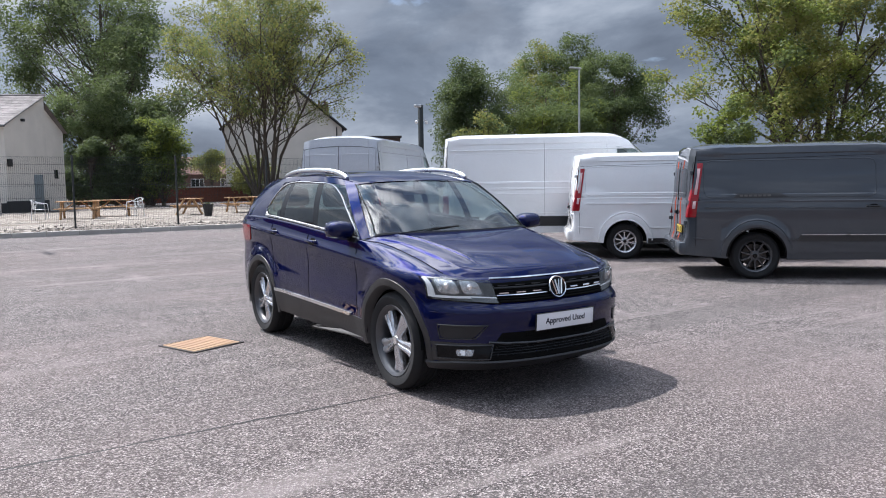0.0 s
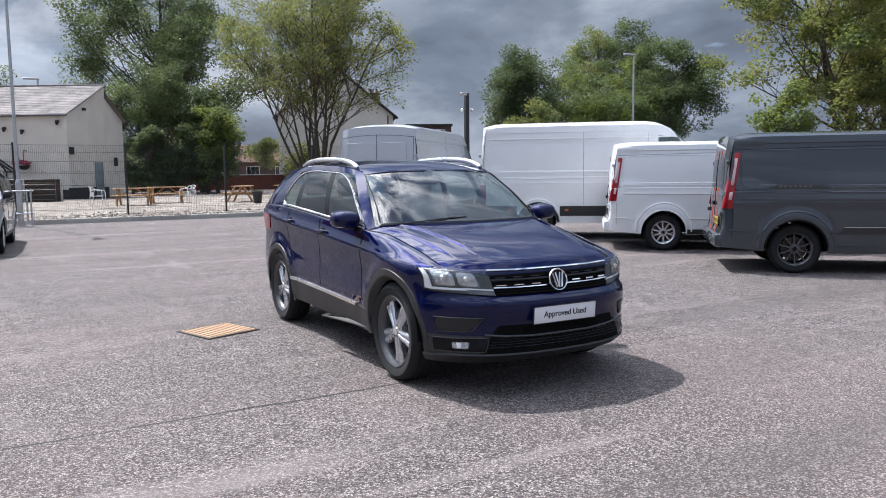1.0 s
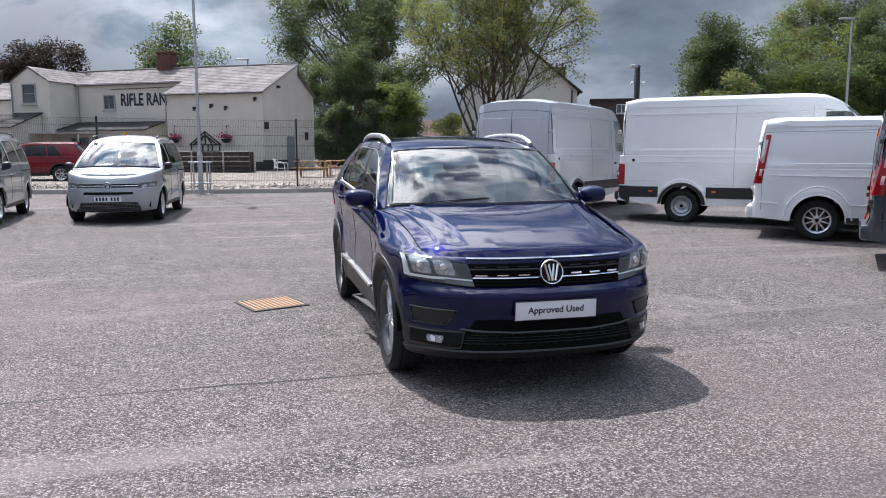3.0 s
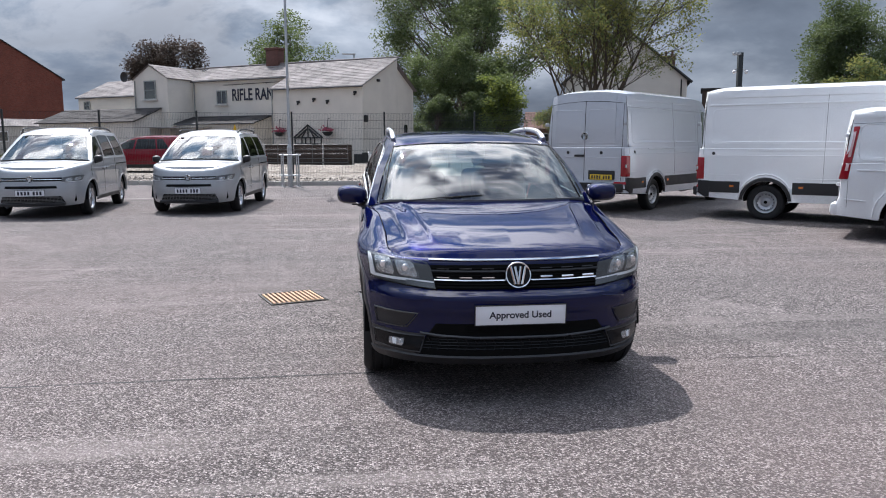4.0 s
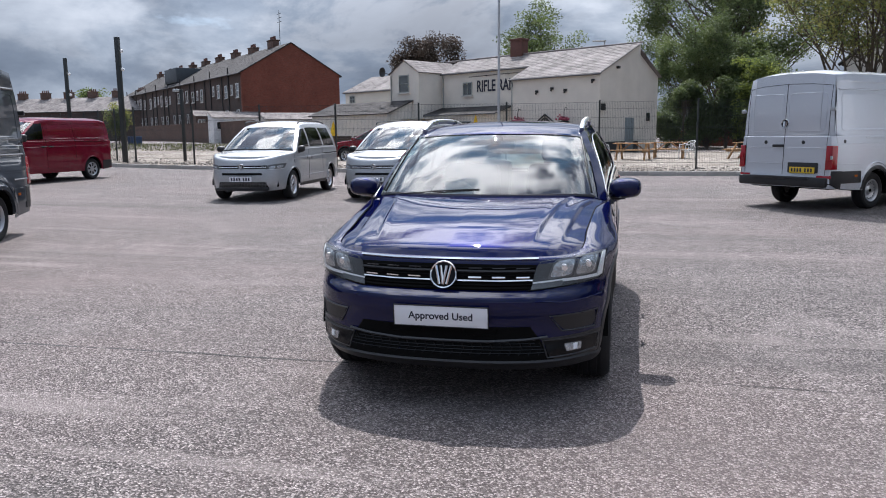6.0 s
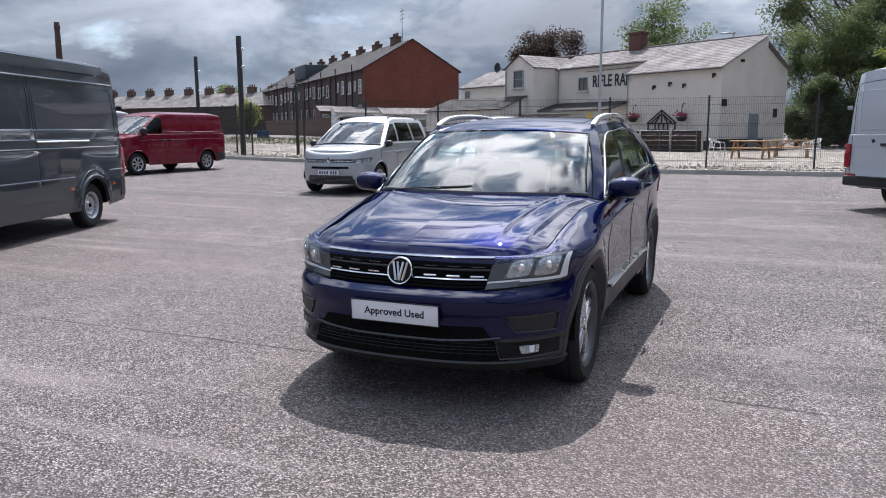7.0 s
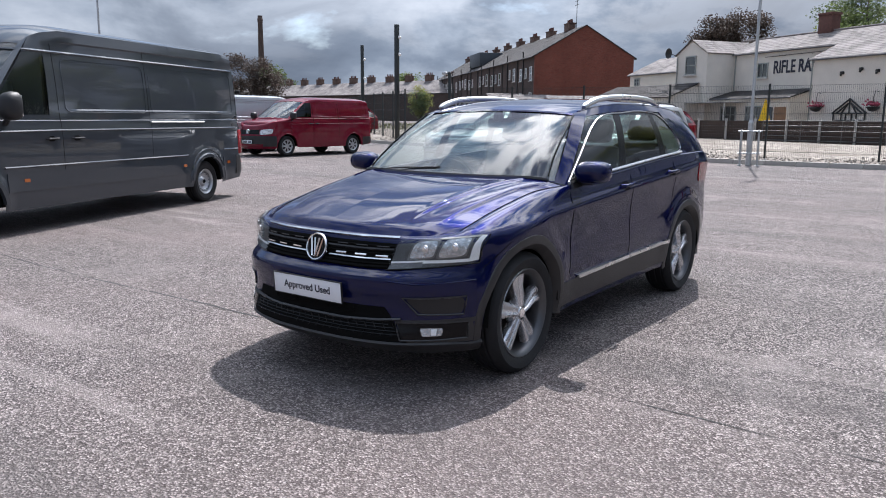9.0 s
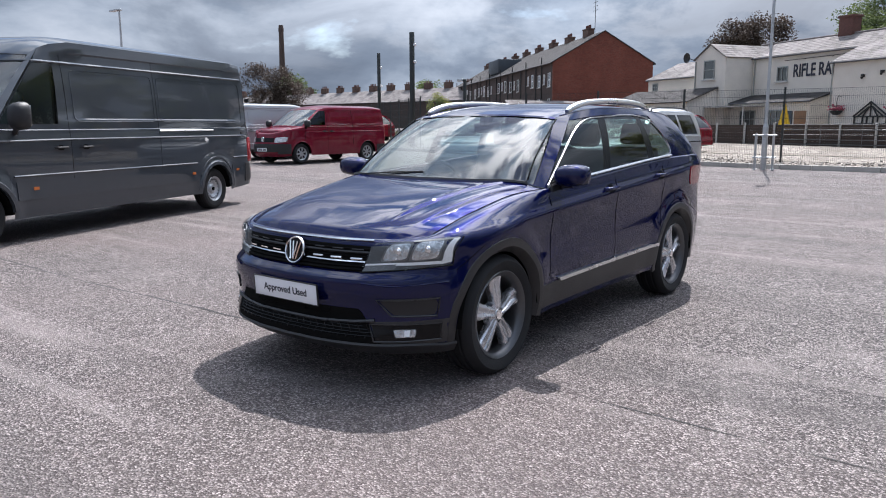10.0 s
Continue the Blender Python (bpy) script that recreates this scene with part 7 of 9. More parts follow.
BRICK_RED = stuff("chimney_brick", (0.11, 0.05, 0.04), 0.85, var=0.35, scale=6, relief=0.4)
FLOWER = stuff("flowers", (0.35, 0.06, 0.10), 0.8, var=0.6, scale=30)
WHITE_METAL = stuff("white_metal", (0.75, 0.75, 0.74), 0.4)
ROOF_EDGE = stuff("roof_edge", (0.10, 0.10, 0.105), 0.7)


def slate_material(name, col):
    m = bpy.data.materials.new(name)
    nt, b = nodes(m)
    v = coords(nt)
    br = nt.nodes.new("ShaderNodeTexBrick")
    br.inputs["Scale"].default_value = 1.0
    br.inputs["Brick Width"].default_value, br.inputs["Row Height"].default_value, br.inputs["Mortar Size"].default_value = 0.42, 0.30, 0.008
    br.inputs["Color1"].default_value = (*[c * 1.25 for c in col], 1)
    br.inputs["Color2"].default_value = (*[c * 0.75 for c in col], 1)
    br.inputs["Mortar"].default_value = (*[c * 0.4 for c in col], 1)
    nt.links.new(v, br.inputs["Vector"])
    c = mix(nt, ramp(nt, noise_tex(nt, v, 0.7, 6, 0.65), [(0.42, (0, 0, 0)), (0.7, (0.8, 0.8, 0.8))]), br.outputs["Color"], tuple(min(1, c * 1.9) for c in col))
    c = mix(nt, ramp(nt, noise_tex(nt, v, 3.0, 4), [(0.6, (0, 0, 0)), (0.75, (0.7, 0.7, 0.7))]), c, tuple(x * 0.6 for x in col))
    nt.links.new(c, b.inputs["Base Color"])
    b.inputs["Roughness"].default_value = 0.85
    b.inputs["Specular IOR Level"].default_value = 0.25
    bump(nt, b, br.outputs["Fac"], 0.4, 0.02)
    return m


SLATE = slate_material("weathered_slate", (0.165, 0.150, 0.145))
SLATE_DARK = slate_material("dark_slate", (0.040, 0.037, 0.037))


def roof_slope(name, a, b, c, d, mat, parent, course=0.3, thick=0.016):
    """A pitched roof between eave a-b and ridge d-c, laid in lapped courses."""
    a, b, c, d = (Vector(p) for p in (a, b, c, d))
    n = max(2, int(((d - a).length) / course))
    nrm = (b - a).cross(d - a).normalized()
    if nrm.z < 0:
        nrm.negate()
    bm = bmesh.new()
    lo = nrm * thick
    rows = [[a - nrm * 0.06, b - nrm * 0.06]]
    for k in range(n):
        t0, t1 = k / n, (k + 1) / n
        rows += [[a.lerp(d, t0) + lo, b.lerp(c, t0) + lo], [a.lerp(d, t1) + lo * 0.2, b.lerp(c, t1) + lo * 0.2]]
    rows += [[d - nrm * 0.06, c - nrm * 0.06], rows[0]]
    sheet(bm, rows)
    bmesh.ops.remove_doubles(bm, verts=bm.verts[:], dist=0.0005)
    bmesh.ops.recalc_face_normals(bm, faces=bm.faces[:])
    return part(name, bm, mat, parent, angle=20)


def window_in(parent, x, y, z, w, h, ang=0, bars=(1, 2), frame=FRAME_GREY, proud=0.03, lit=WINDOW_DARK, sill=True, name="window"):
    """A sash window set on a wall; it faces local -y turned by ang."""
    m = pose(x, y, z, 0, 0, ang)
    bm = bmesh.new()
    t, d = 0.07, 0.04
    rings = [[bm.verts.new((x, y, z)) for x, z in ((-w / 2 + k, -h / 2 + k), (w / 2 - k, -h / 2 + k), (w / 2 - k, h / 2 - k), (-w / 2 + k, h / 2 - k))] for k, y in ((0, d), (0, -d), (t, -d), (t, d))]
    for p, q in zip(rings, rings[1:] + rings[:1]):
        for i in range(4):
            bm.faces.new((p[i], p[(i + 1) % 4], q[(i + 1) % 4], q[i]))
    bmesh.ops.recalc_face_normals(bm, faces=bm.faces[:])
    wob = part(name, bm, frame, parent)
    wob.matrix_local = m @ pose(0, -proud, 0)
    for k in range(1, bars[0] + 1):
        bm = bmesh.new()
        box(bm, (-w / 2 + w * k / (bars[0] + 1), 0, 0), (0.045, 0.07, h - 0.15))
        part("glazing_bar", bm, frame, wob)
    for k in range(1, bars[1] + 1):
        bm = bmesh.new()
        box(bm, (0, 0, -h / 2 + h * k / (bars[1] + 1)), (w - 0.15, 0.066, 0.045))
        part("glazing_bar", bm, frame, wob)
    bm = bmesh.new()
    box(bm, (0, 0.015, 0), (w - 0.02, 0.02, h - 0.02))
    part("pane", bm, lit, wob)
    if sill:
        bm = bmesh.new()
        box(bm, (0, -0.06, -h / 2 - 0.05), (w + 0.2, 0.16, 0.09), 0.01)
        part("sill", bm, PALE_CONCRETE, wob)
    return wob


def pub():
    z0 = 0.25
    p = thing("pub", pose(-0.67, 42.4, z0, 0, 0, -31.67), "cream rendered pub with weathered slate roofs and black lettering", "pub")
    # wing towards the yard: a wall outline pushed along, gable at its right end
    bm = bmesh.new()
    prism(bm, [(0, 0), (0, 4.95), (4.5, 6.92), (4.62, 6.92), (4.62, 0)], -7.0, 0.0, "x")
    part("wall", bm, RENDER_WALL, p)
    bm = bmesh.new()
    prism(bm, [(4.62, 0), (4.62, 6.55), (7.35, 5.0), (7.35, 0)], -7.0, -0.22, "x")
    part("wall", bm, RENDER_WALL, p)
    # long back range with the lettering
    bm = bmesh.new()
    prism(bm, [(2.5, 0), (2.5, 5.95), (4.62, 6.95), (8.2, 5.2), (8.2, 0)], -16.45, -7.0, "x")
    part("wall", bm, RENDER_WALL, p)
    # cross gable
    bm = bmesh.new()
    prism(bm, [(-16.4, 0), (-16.4, 6.05), (-18.07, 6.95), (-19.75, 6.05), (-19.75, 0)], 0.0, 8.0, "y")
    part("wall", bm, RENDER_WALL, p)
    bm = bmesh.new()
    prism(bm, [(1.2, 0), (1.2, 5.0), (4.4, 6.35), (8.0, 4.9), (8.0, 0)], -27.2, -19.75, "x")
    part("wall", bm, RENDER_WALL, p)
    # single-storey front range with a lean-to roof
    bm = bmesh.new()
    prism(bm, [(-2.6, 0), (-2.6, 2.9), (0.0, 3.85), (0.0, 0)], -27.0, -17.2, "x")
    part("wall", bm, RENDER_WALL, p)
    bm = bmesh.new()
    prism(bm, [(0.6, 0), (0.6, 2.75), (2.5, 3.25), (2.5, 0)], -16.4, -9.2, "x")
    part("wall", bm, RENDER_WALL, p)
    # roofs
    roof_slope("roof", (-7.15, -0.18, 4.93), (0.12, -0.18, 4.93), (0.12, 4.55, 7.06), (-7.15, 4.55, 7.06), SLATE, p)
    roof_slope("roof", (0.0, 7.5, 5.0), (-7.1, 7.5, 5.0), (-7.1, 4.6, 6.72), (0.0, 4.6, 6.72), SLATE, p)
    roof_slope("roof", (-16.5, 2.32, 5.96), (-6.95, 2.32, 5.96), (-6.95, 4.6, 7.08), (-16.5, 4.6, 7.08), SLATE, p)
    roof_slope("roof", (-6.9, 8.3, 5.2), (-16.5, 8.3, 5.2), (-16.5, 4.6, 7.06), (-6.9, 4.6, 7.06), SLATE, p)
    roof_slope("roof", (-16.28, 5.2, 6.0), (-16.28, -0.1, 6.0), (-18.07, -0.1, 7.05), (-18.07, 5.2, 7.05), SLATE, p)
    roof_slope("roof", (-19.88, -0.1, 6.0), (-19.88, 8.0, 6.0), (-18.07, 8.0, 7.05), (-18.07, -0.1, 7.05), SLATE, p)
    roof_slope("roof", (-27.4, 1.05, 4.97), (-19.8, 1.05, 4.97), (-19.8, 4.4, 6.45), (-27.4, 4.4, 6.45), SLATE, p)
    roof_slope("roof", (-27.3, -2.8, 2.86), (-17.0, -2.8, 2.86), (-17.0, 0.02, 3.93), (-27.3, 0.02, 3.93), SLATE_DARK, p)
    roof_slope("roof", (-16.5, 0.45, 2.76), (-9.0, 0.45, 2.76), (-9.0, 2.5, 3.32), (-16.5, 2.5, 3.32), SLATE_DARK, p)
    # gutters and verge boards
    bm = bmesh.new()
    for a, b in (((-7.2, -0.22, 4.86), (0.15, -0.22, 4.86)), ((-16.4, 2.3, 5.88), (-7.1, 2.3, 5.88)), ((-27.3, 1.0, 4.9), (-19.8, 1.0, 4.9)), ((-16.5, 0.42, 2.70), (-9.0, 0.42, 2.70))):
        rod(bm, a, b, 0.055, n=8)
    part("gutter", bm, ROOF_EDGE, p)
    bm = bmesh.new()
    rod(bm, (0.1, -0.2, 4.9), (0.1, 4.55, 7.03), 0.028, n=6)
    rod(bm, (-0.12, 4.65, 6.65), (-0.12, 7.5, 4.98), 0.028, n=6)
    part("verge", bm, FRAME_GREY, p)
    bm = bmesh.new()
    tube(bm, [(0.15, 4.58, 7.08), (-3, 4.58, 7.10), (-7, 4.6, 7.12), (-18, 4.6, 7.10)], 0.07, 8)
    part("ridge_tiles", bm, SLATE, p)
    # chimney with pots
    bm = bmesh.new()
    box(bm, (-10.35, 4.7, 7.4), (1.1, 0.75, 1.7), 0.02)
    box(bm, (-10.35, 4.7, 8.2), (1.24, 0.88, 0.16), 0.02)
    ch = part("chimney", bm, BRICK_RED, p)
    bm = bmesh.new()
    prism(bm, [(-10.35 - 0.62, 6.95), (-10.35 + 0.62, 6.95), (-10.35 + 0.2, 6.1), (-10.35 - 0.2, 6.1)], 3.25, 4.35, "y")
    # lettering on the long wall
    words("RIFLE RANGE", 1.18, pose(-12.66, 2.47, 4.78, 90, 0, 0) @ Matrix.Diagonal((0.70, 1, 1, 1)), INK, p, "lettering", 0.012, "LEFT", bold=0.022)
    bm.free()
    bm = bmesh.new()
    rod(bm, (-13.4, 2.42, 5.55), (-7.4, 2.42, 5.62), 0.022, n=6)
    for x in (-11.6, -9.4):
        rod(bm, (x, 2.5, 5.6), (x, 2.38, 5.52), 0.02, n=8)
    part("sign_light", bm, IRON, p)
    # openings
    window_in(p, -13.6, 2.5, 4.68, 0.95, 1.0, bars=(1, 0))
    window_in(p, -18.1, 0.0, 5.2, 1.15, 1.35, bars=(0, 1))
    window_in(p, -14.6, 0.6, 1.6, 1.5, 1.2, bars=(2, 1))
    window_in(p, -12.2, 0.6, 1.6, 1.5, 1.2, bars=(2, 1))
    window_in(p, -26.2, 1.2, 4.2, 0.7, 0.9)
    bm = bmesh.new()
    box(bm, (-9.9, 0.57, 1.05), (0.95, 0.08, 2.1), 0.01)
    part("door", bm, stuff("tan_door", (0.22, 0.12, 0.06), 0.5), p)
    bm = bmesh.new()
    box(bm, (-10.9, 0.57, 1.05), (0.7, 0.08, 2.1), 0.01)
    part("door", bm, WINDOW_DARK, p)
    bm = bmesh.new()
    box(bm, (0.02, 3.45, 1.15), (0.07, 1.0, 2.15), 0.01)
    part("door", bm, DOOR_BLUE, p)
    bm = bmesh.new()
    box(bm, (0.06, 0.30, 2.85), (0.12, 0.38, 0.42), 0.01)
    part("vent_box", bm, IRON, p)
    bm = bmesh.new()
    box(bm, (-0.18, 6.1, 2.3), (0.1, 0.35, 0.55), 0.01)
    part("small_window", bm, WINDOW_DARK, p)
    bm = bmesh.new()
    box(bm, (0.015, 2.2, 0.35), (0.06, 4.7, 0.7))
    box(bm, (-3.5, -0.012, 0.30), (7.0, 0.06, 0.6))
    part("plinth", bm, RENDER_DARK, p)
    for x, z in ((-3.65, 4.15), (-4.9, 4.0), (-2.6, 4.0), (-0.5, 4.5)):
        bm = bmesh.new()
        box(bm, (x, -0.07, z), (0.2, 0.16, 0.16), 0.03)
        rod(bm, (x, -0.05, z), (x + 0.05, -0.22, z - 0.15), 0.05, 0.07, n=8)
        part("wall_lamp", bm, IRON, p)
    bm = bmesh.new()
    box(bm, (0.08, 1.9, 5.35), (0.18, 0.25, 0.16), 0.03)
    part("wall_lamp", bm, IRON, p)
    # iron outline of a gabled house on the wall
    bm = bmesh.new()
    hx, hz = -4.2, 1.25
    for a, b in (((-1.05, 0), (1.05, 0)), ((-1.05, 0), (-1.05, 0.42)), ((1.05, 0), (1.05, 0.42)), ((-1.15, 0.42), (0, 1.25)), ((1.15, 0.42), (0, 1.25)), ((-0.85, 0.42), (-0.1, 0.98)), ((0.85, 0.42), (0.1, 0.98)),
                 ((-1.05, 0.42), (1.05, 0.42)), ((-0.5, 0.42), (-0.1, 0.98)), ((0.5, 0.42), (0.1, 0.98)), ((-0.5, 0), (-0.5, 0.4)), ((-0.2, 0), (-0.2, 0.4)), ((0.2, 0), (0.2, 0.4)), ((0.5, 0), (0.5, 0.4)), ((0, 0.42), (0, 1.25))):
        rod(bm, (hx + a[0], -0.06, hz + a[1]), (hx + b[0], -0.06, hz + b[1]), 0.045, n=6)
    part("iron_emblem", bm, IRON, p)
    # satellite dish
    bm = bmesh.new()
    lathe(bm, [(0.001, 0.12), (0.2, 0.09), (0.38, 0.0), (0.39, 0.01), (0.2, 0.105), (0.001, 0.13)], 18, "y", (-20.2, -0.45, 6.2))
    rod(bm, (-20.2, -0.3, 6.2), (-19.8, 0.0, 6.0), 0.03, n=6)
    part("satellite_dish", bm, IRON, p)
    for x, y in ((-7.05, -0.06), (-16.2, 2.42), (-19.6, -0.06)):
        bm = bmesh.new()
        rod(bm, (x, y, 0), (x, y, 5.0 if x > -10 else 5.9), 0.045, n=6)
        part("downpipe", bm, FRAME_GREY, p)
    # awning over the garden door
    bm = bmesh.new()
    box(bm, (-15.2, -0.3, 2.45), (4.4, 1.7, 0.06), 0.01)
    for x in (-17.2, -13.2):
        rod(bm, (x, -1.1, 0), (x, -1.1, 2.45), 0.05, n=8)
    part("canopy", bm, PALE_CONCRETE, p)
    m = Matrix.Translation((-0.67, 42.4, z0)) @ pose(0, 0, 0, 0, 0, -31.67)
    # hanging baskets, parasols
    for k, x in enumerate((-2.45, -6.3)):
        hb = thing("hanging_basket", m @ pose(x, -0.35, 1.95), "dark hanging basket with red flowers on the pub wall", "hanging basket", "hanging baskets")
        bm = bmesh.new()
        lathe(bm, [(0.001, -0.2), (0.2, -0.15), (0.36, 0.05), (0.34, 0.08), (0.001, 0.08)], 16, "z")
        part("bowl", bm, IRON, hb)
        bm = bmesh.new()
        tube(bm, [(0, 0.35, 0.9), (0, 0.1, 0.95), (0, 0, 0.6), (0, 0, 0.1)], 0.02, 6)
        part("bracket", bm, IRON, hb)
        r = random.Random(k)
        bm = bmesh.new()
        for _ in range(70):
            c = Vector((r.gauss(0, 0.22), r.gauss(0, 0.18), 0.12 + abs(r.gauss(0, 0.12))))
            bmesh.ops.create_icosphere(bm, subdivisions=1, radius=r.uniform(0.035, 0.07), matrix=Matrix.Translation(c))
        part("blossom", bm, FLOWER, hb)
    for x, y, s in ((-9.0, -1.6, 1.0), (-20.5, -5.2, 0.9)):
        u = thing("parasol", m @ pose(x, y, 0), "closed yellow parasol in the pub garden", "parasol", "closed parasols")
        bm = bmesh.new()
        rod(bm, (0, 0, 0), (0, 0, 2.6 * s), 0.025, n=8)
        part("pole", bm, WOOD, u)
        bm = bmesh.new()
        for k in range(8):
            a = 2 * math.pi * k / 8
            rod(bm, (0.30 * math.cos(a), 0.30 * math.sin(a), 0.80 * s), (0.03 * math.cos(a), 0.03 * math.sin(a), 2.5 * s), 0.15, 0.02, n=6)
        part("folded_canopy", bm, YELLOW, u)
    # brown board fence with concrete posts round the garden
    f = thing("board_fence", pose(0, 0, 0), "low dark brown board fence with concrete posts round the pub garden", "fence")
    a, b = Vector((-1.3, 38.3)), Vector((-20.5, 43.5))
    n = 11
    for k in range(n + 1):
        q = a.lerp(b, k / n)
        bm = bmesh.new()
        box(bm, (q.x, q.y - 0.06, 0.25 + 0.66), (0.11, 0.11, 1.34), 0.01)
        part("fence_post", bm, CONCRETE, f)
        if k < n:
            e = a.lerp(b, (k + 1) / n)
            for j in range(8):
                bm = bmesh.new()
                l = (e - q).length - 0.02
                box(bm, (0, 0, 0), (l, 0.025, 0.148), 0.004, pose((q.x + e.x) / 2, (q.y + e.y) / 2, 0.33 + j * 0.151, 0, 0, math.degrees(math.atan2(e.y - q.y, e.x - q.x))))
                part("board", bm, WOOD_DARK, f)
    # galvanised field gate before the boards
    g = thing("metal_gate", pose(0, 0, 0), "galvanised tube gate standing shut before the board fence", "gate")
    u = (b - a).normalized()
    w = Vector((u.y, -u.x)) * 0.35
    w = -w if w.y > 0 else w
    p0, p1 = a + u * 0.2 + w, a + u * 6.6 + w
    for z in (0.42, 0.66, 0.92, 1.20, 1.46):
        bm = bmesh.new()
        rod(bm, (*p0, z), (*p1, z), 0.02, n=8)
        part("gate_bar", bm, GREY_PLASTIC, g)
    for k in range(4):
        q = p0.lerp(p1, k / 3)
        bm = bmesh.new()
        rod(bm, (*q, 0.2), (*q, 1.49), 0.022, n=8)
        part("gate_post", bm, GREY_PLASTIC, g)
    return m


def picnic_table(m, group="picnic tables on the gravel"):
    t = thing("picnic_table", m, "pale pine picnic table with fixed benches on gravel", "picnic table", group)
    for k in range(5):
        bm = bmesh.new()
        box(bm, (0, -0.29 + k * 0.145, 0.76), (1.75, 0.135, 0.04), 0.006)
        part("top_plank", bm, WOOD, t)
    for e in (-1, 1):
        for k in range(2):
            bm = bmesh.new()
            box(bm, (0, e * (0.62 + k * 0.14), 0.45), (1.75, 0.13, 0.04), 0.006)
            part("bench_plank", bm, WOOD, t)
        bm = bmesh.new()
        box(bm, (e * 0.6, 0, 0.40), (0.05, 1.5, 0.10), 0.005)
        part("cross_beam", bm, WOOD, t)
        for s in (-1, 1):
            bm = bmesh.new()
            tube(bm, [(e * 0.65, s * 0.62, 0), (e * 0.65, s * 0.22, 0.74)], 0.05, 4)
            part("leg", bm, WOOD, t)
        bm = bmesh.new()
        tube(bm, [(e * 0.58, 0, 0.40), (e * 0.12, 0, 0.74)], 0.03, 4)
        part("brace", bm, WOOD, t)
    return t


def white_chair(m):
    c = thing("garden_chair", m, "white metal garden chair with curved arms", "chair", "white garden chairs")
    for s in (-1, 1):
        bm = bmesh.new()
        tube(bm, spline([(s * 0.26, -0.26, 0), (s * 0.26, -0.25, 0.62), (s * 0.26, -0.1, 0.68), (s * 0.26, 0.2, 0.68), (s * 0.24, 0.30, 0.0)], 6), 0.018, 6)
        part("leg_frame", bm, WHITE_METAL, c)
    bm = bmesh.new()
    tube(bm, spline([(-0.26, 0.1, 0.68), (-0.22, 0.28, 0.82), (0, 0.33, 0.86), (0.22, 0.28, 0.82), (0.26, 0.1, 0.68)], 6), 0.018, 6)
    part("back_rail", bm, WHITE_METAL, c)
    for k in range(5):
        bm = bmesh.new()
        tube(bm, [(-0.16 + 0.08 * k, 0.24, 0.44), (-0.16 + 0.08 * k, 0.31, 0.84)], 0.010, 5)
        part("back_slat", bm, WHITE_METAL, c)
    for k in range(7):
        bm = bmesh.new()
        box(bm, (0, -0.2 + 0.072 * k, 0.43), (0.48, 0.05, 0.02), 0.004)
        part("seat_slat", bm, WHITE_METAL, c)


def planter(m):
    c = thing("planter", m, "black plastic planter with small green leaves", "planter")
    bm = bmesh.new()
    lathe(bm, [(0.001, 0), (0.17, 0), (0.24, 0.5), (0.26, 0.5), (0.26, 0.55), (0.22, 0.55), (0.21, 0.48), (0.001, 0.48)], 18, "z")
    part("pot", bm, PLASTIC, c)
    r = random.Random(9)
    bm = bmesh.new()
    for _ in range(60):
        q = Vector((r.gauss(0, 0.09), r.gauss(0, 0.09), 0.5))
        w = Vector((r.gauss(0, 0.5), r.gauss(0, 0.5), 1)).normalized() * r.uniform(0.08, 0.22)
        s = Vector((r.uniform(-1, 1), r.uniform(-1, 1), 0)).normalized() * 0.02
        bm.faces.new([bm.verts.new(q - s), bm.verts.new(q + s), bm.verts.new(q + w)])
    part("leaves", bm, GRASS, c)


pub()
for x, y, a in ((1.3, 30.6, -14), (3.0, 32.2, -6), (6.4, 31.2, 62), (9.2, 32.0, 8), (10.6, 32.4, 4)):
    picnic_table(pose(x, y, ground(x, y) + 0.10, 0, 0, a))
for x, y, a in ((-0.15, 31.2, 70), (3.75, 31.0, -60)):
    white_chair(pose(x, y, ground(x, y) + 0.10, 0, 0, a))
planter(pose(6.5, 28.9, ground(6.5, 28.9) + 0.09))


# ---- brick terraces, yards and distance ----
def brick_material(name, col, mortar, w=0.225, h=0.075):
    m = bpy.data.materials.new(name)
    nt, b = nodes(m)
    t = nt.nodes.new("ShaderNodeTexCoord").outputs["Object"]
    sp = nt.nodes.new("ShaderNodeSeparateXYZ")
    nt.links.new(t, sp.inputs[0])
    ad = nt.nodes.new("ShaderNodeMath")
    nt.links.new(sp.outputs[0], ad.inputs[0])
    nt.links.new(sp.outputs[1], ad.inputs[1])
    cb = nt.nodes.new("ShaderNodeCombineXYZ")
    nt.links.new(ad.outputs[0], cb.inputs[0])
    nt.links.new(sp.outputs[2], cb.inputs[1])
    br = nt.nodes.new("ShaderNodeTexBrick")
    br.inputs["Scale"].default_value = 1.0
    br.inputs["Brick Width"].default_value, br.inputs["Row Height"].default_value, br.inputs["Mortar Size"].default_value = w, h, 0.008
    br.inputs["Color1"].default_value = (*[c * 1.2 for c in col], 1)
    br.inputs["Color2"].default_value = (*[c * 0.75 for c in col], 1)
    br.inputs["Mortar"].default_value = (*mortar, 1)
    nt.links.new(cb.outputs[0], br.inputs["Vector"])
    v = coords(nt)
    c = mix(nt, ramp(nt, noise_tex(nt, v, 0.5, 6, 0.65), [(0.4, (0, 0, 0)), (0.75, (0.6, 0.6, 0.6))]), br.outputs["Color"], tuple(x * 0.6 for x in col))
    nt.links.new(c, b.inputs["Base Color"])
    b.inputs["Roughness"].default_value = 0.9
    bump(nt, b, br.outputs["Fac"], 0.3, 0.01)
    return m


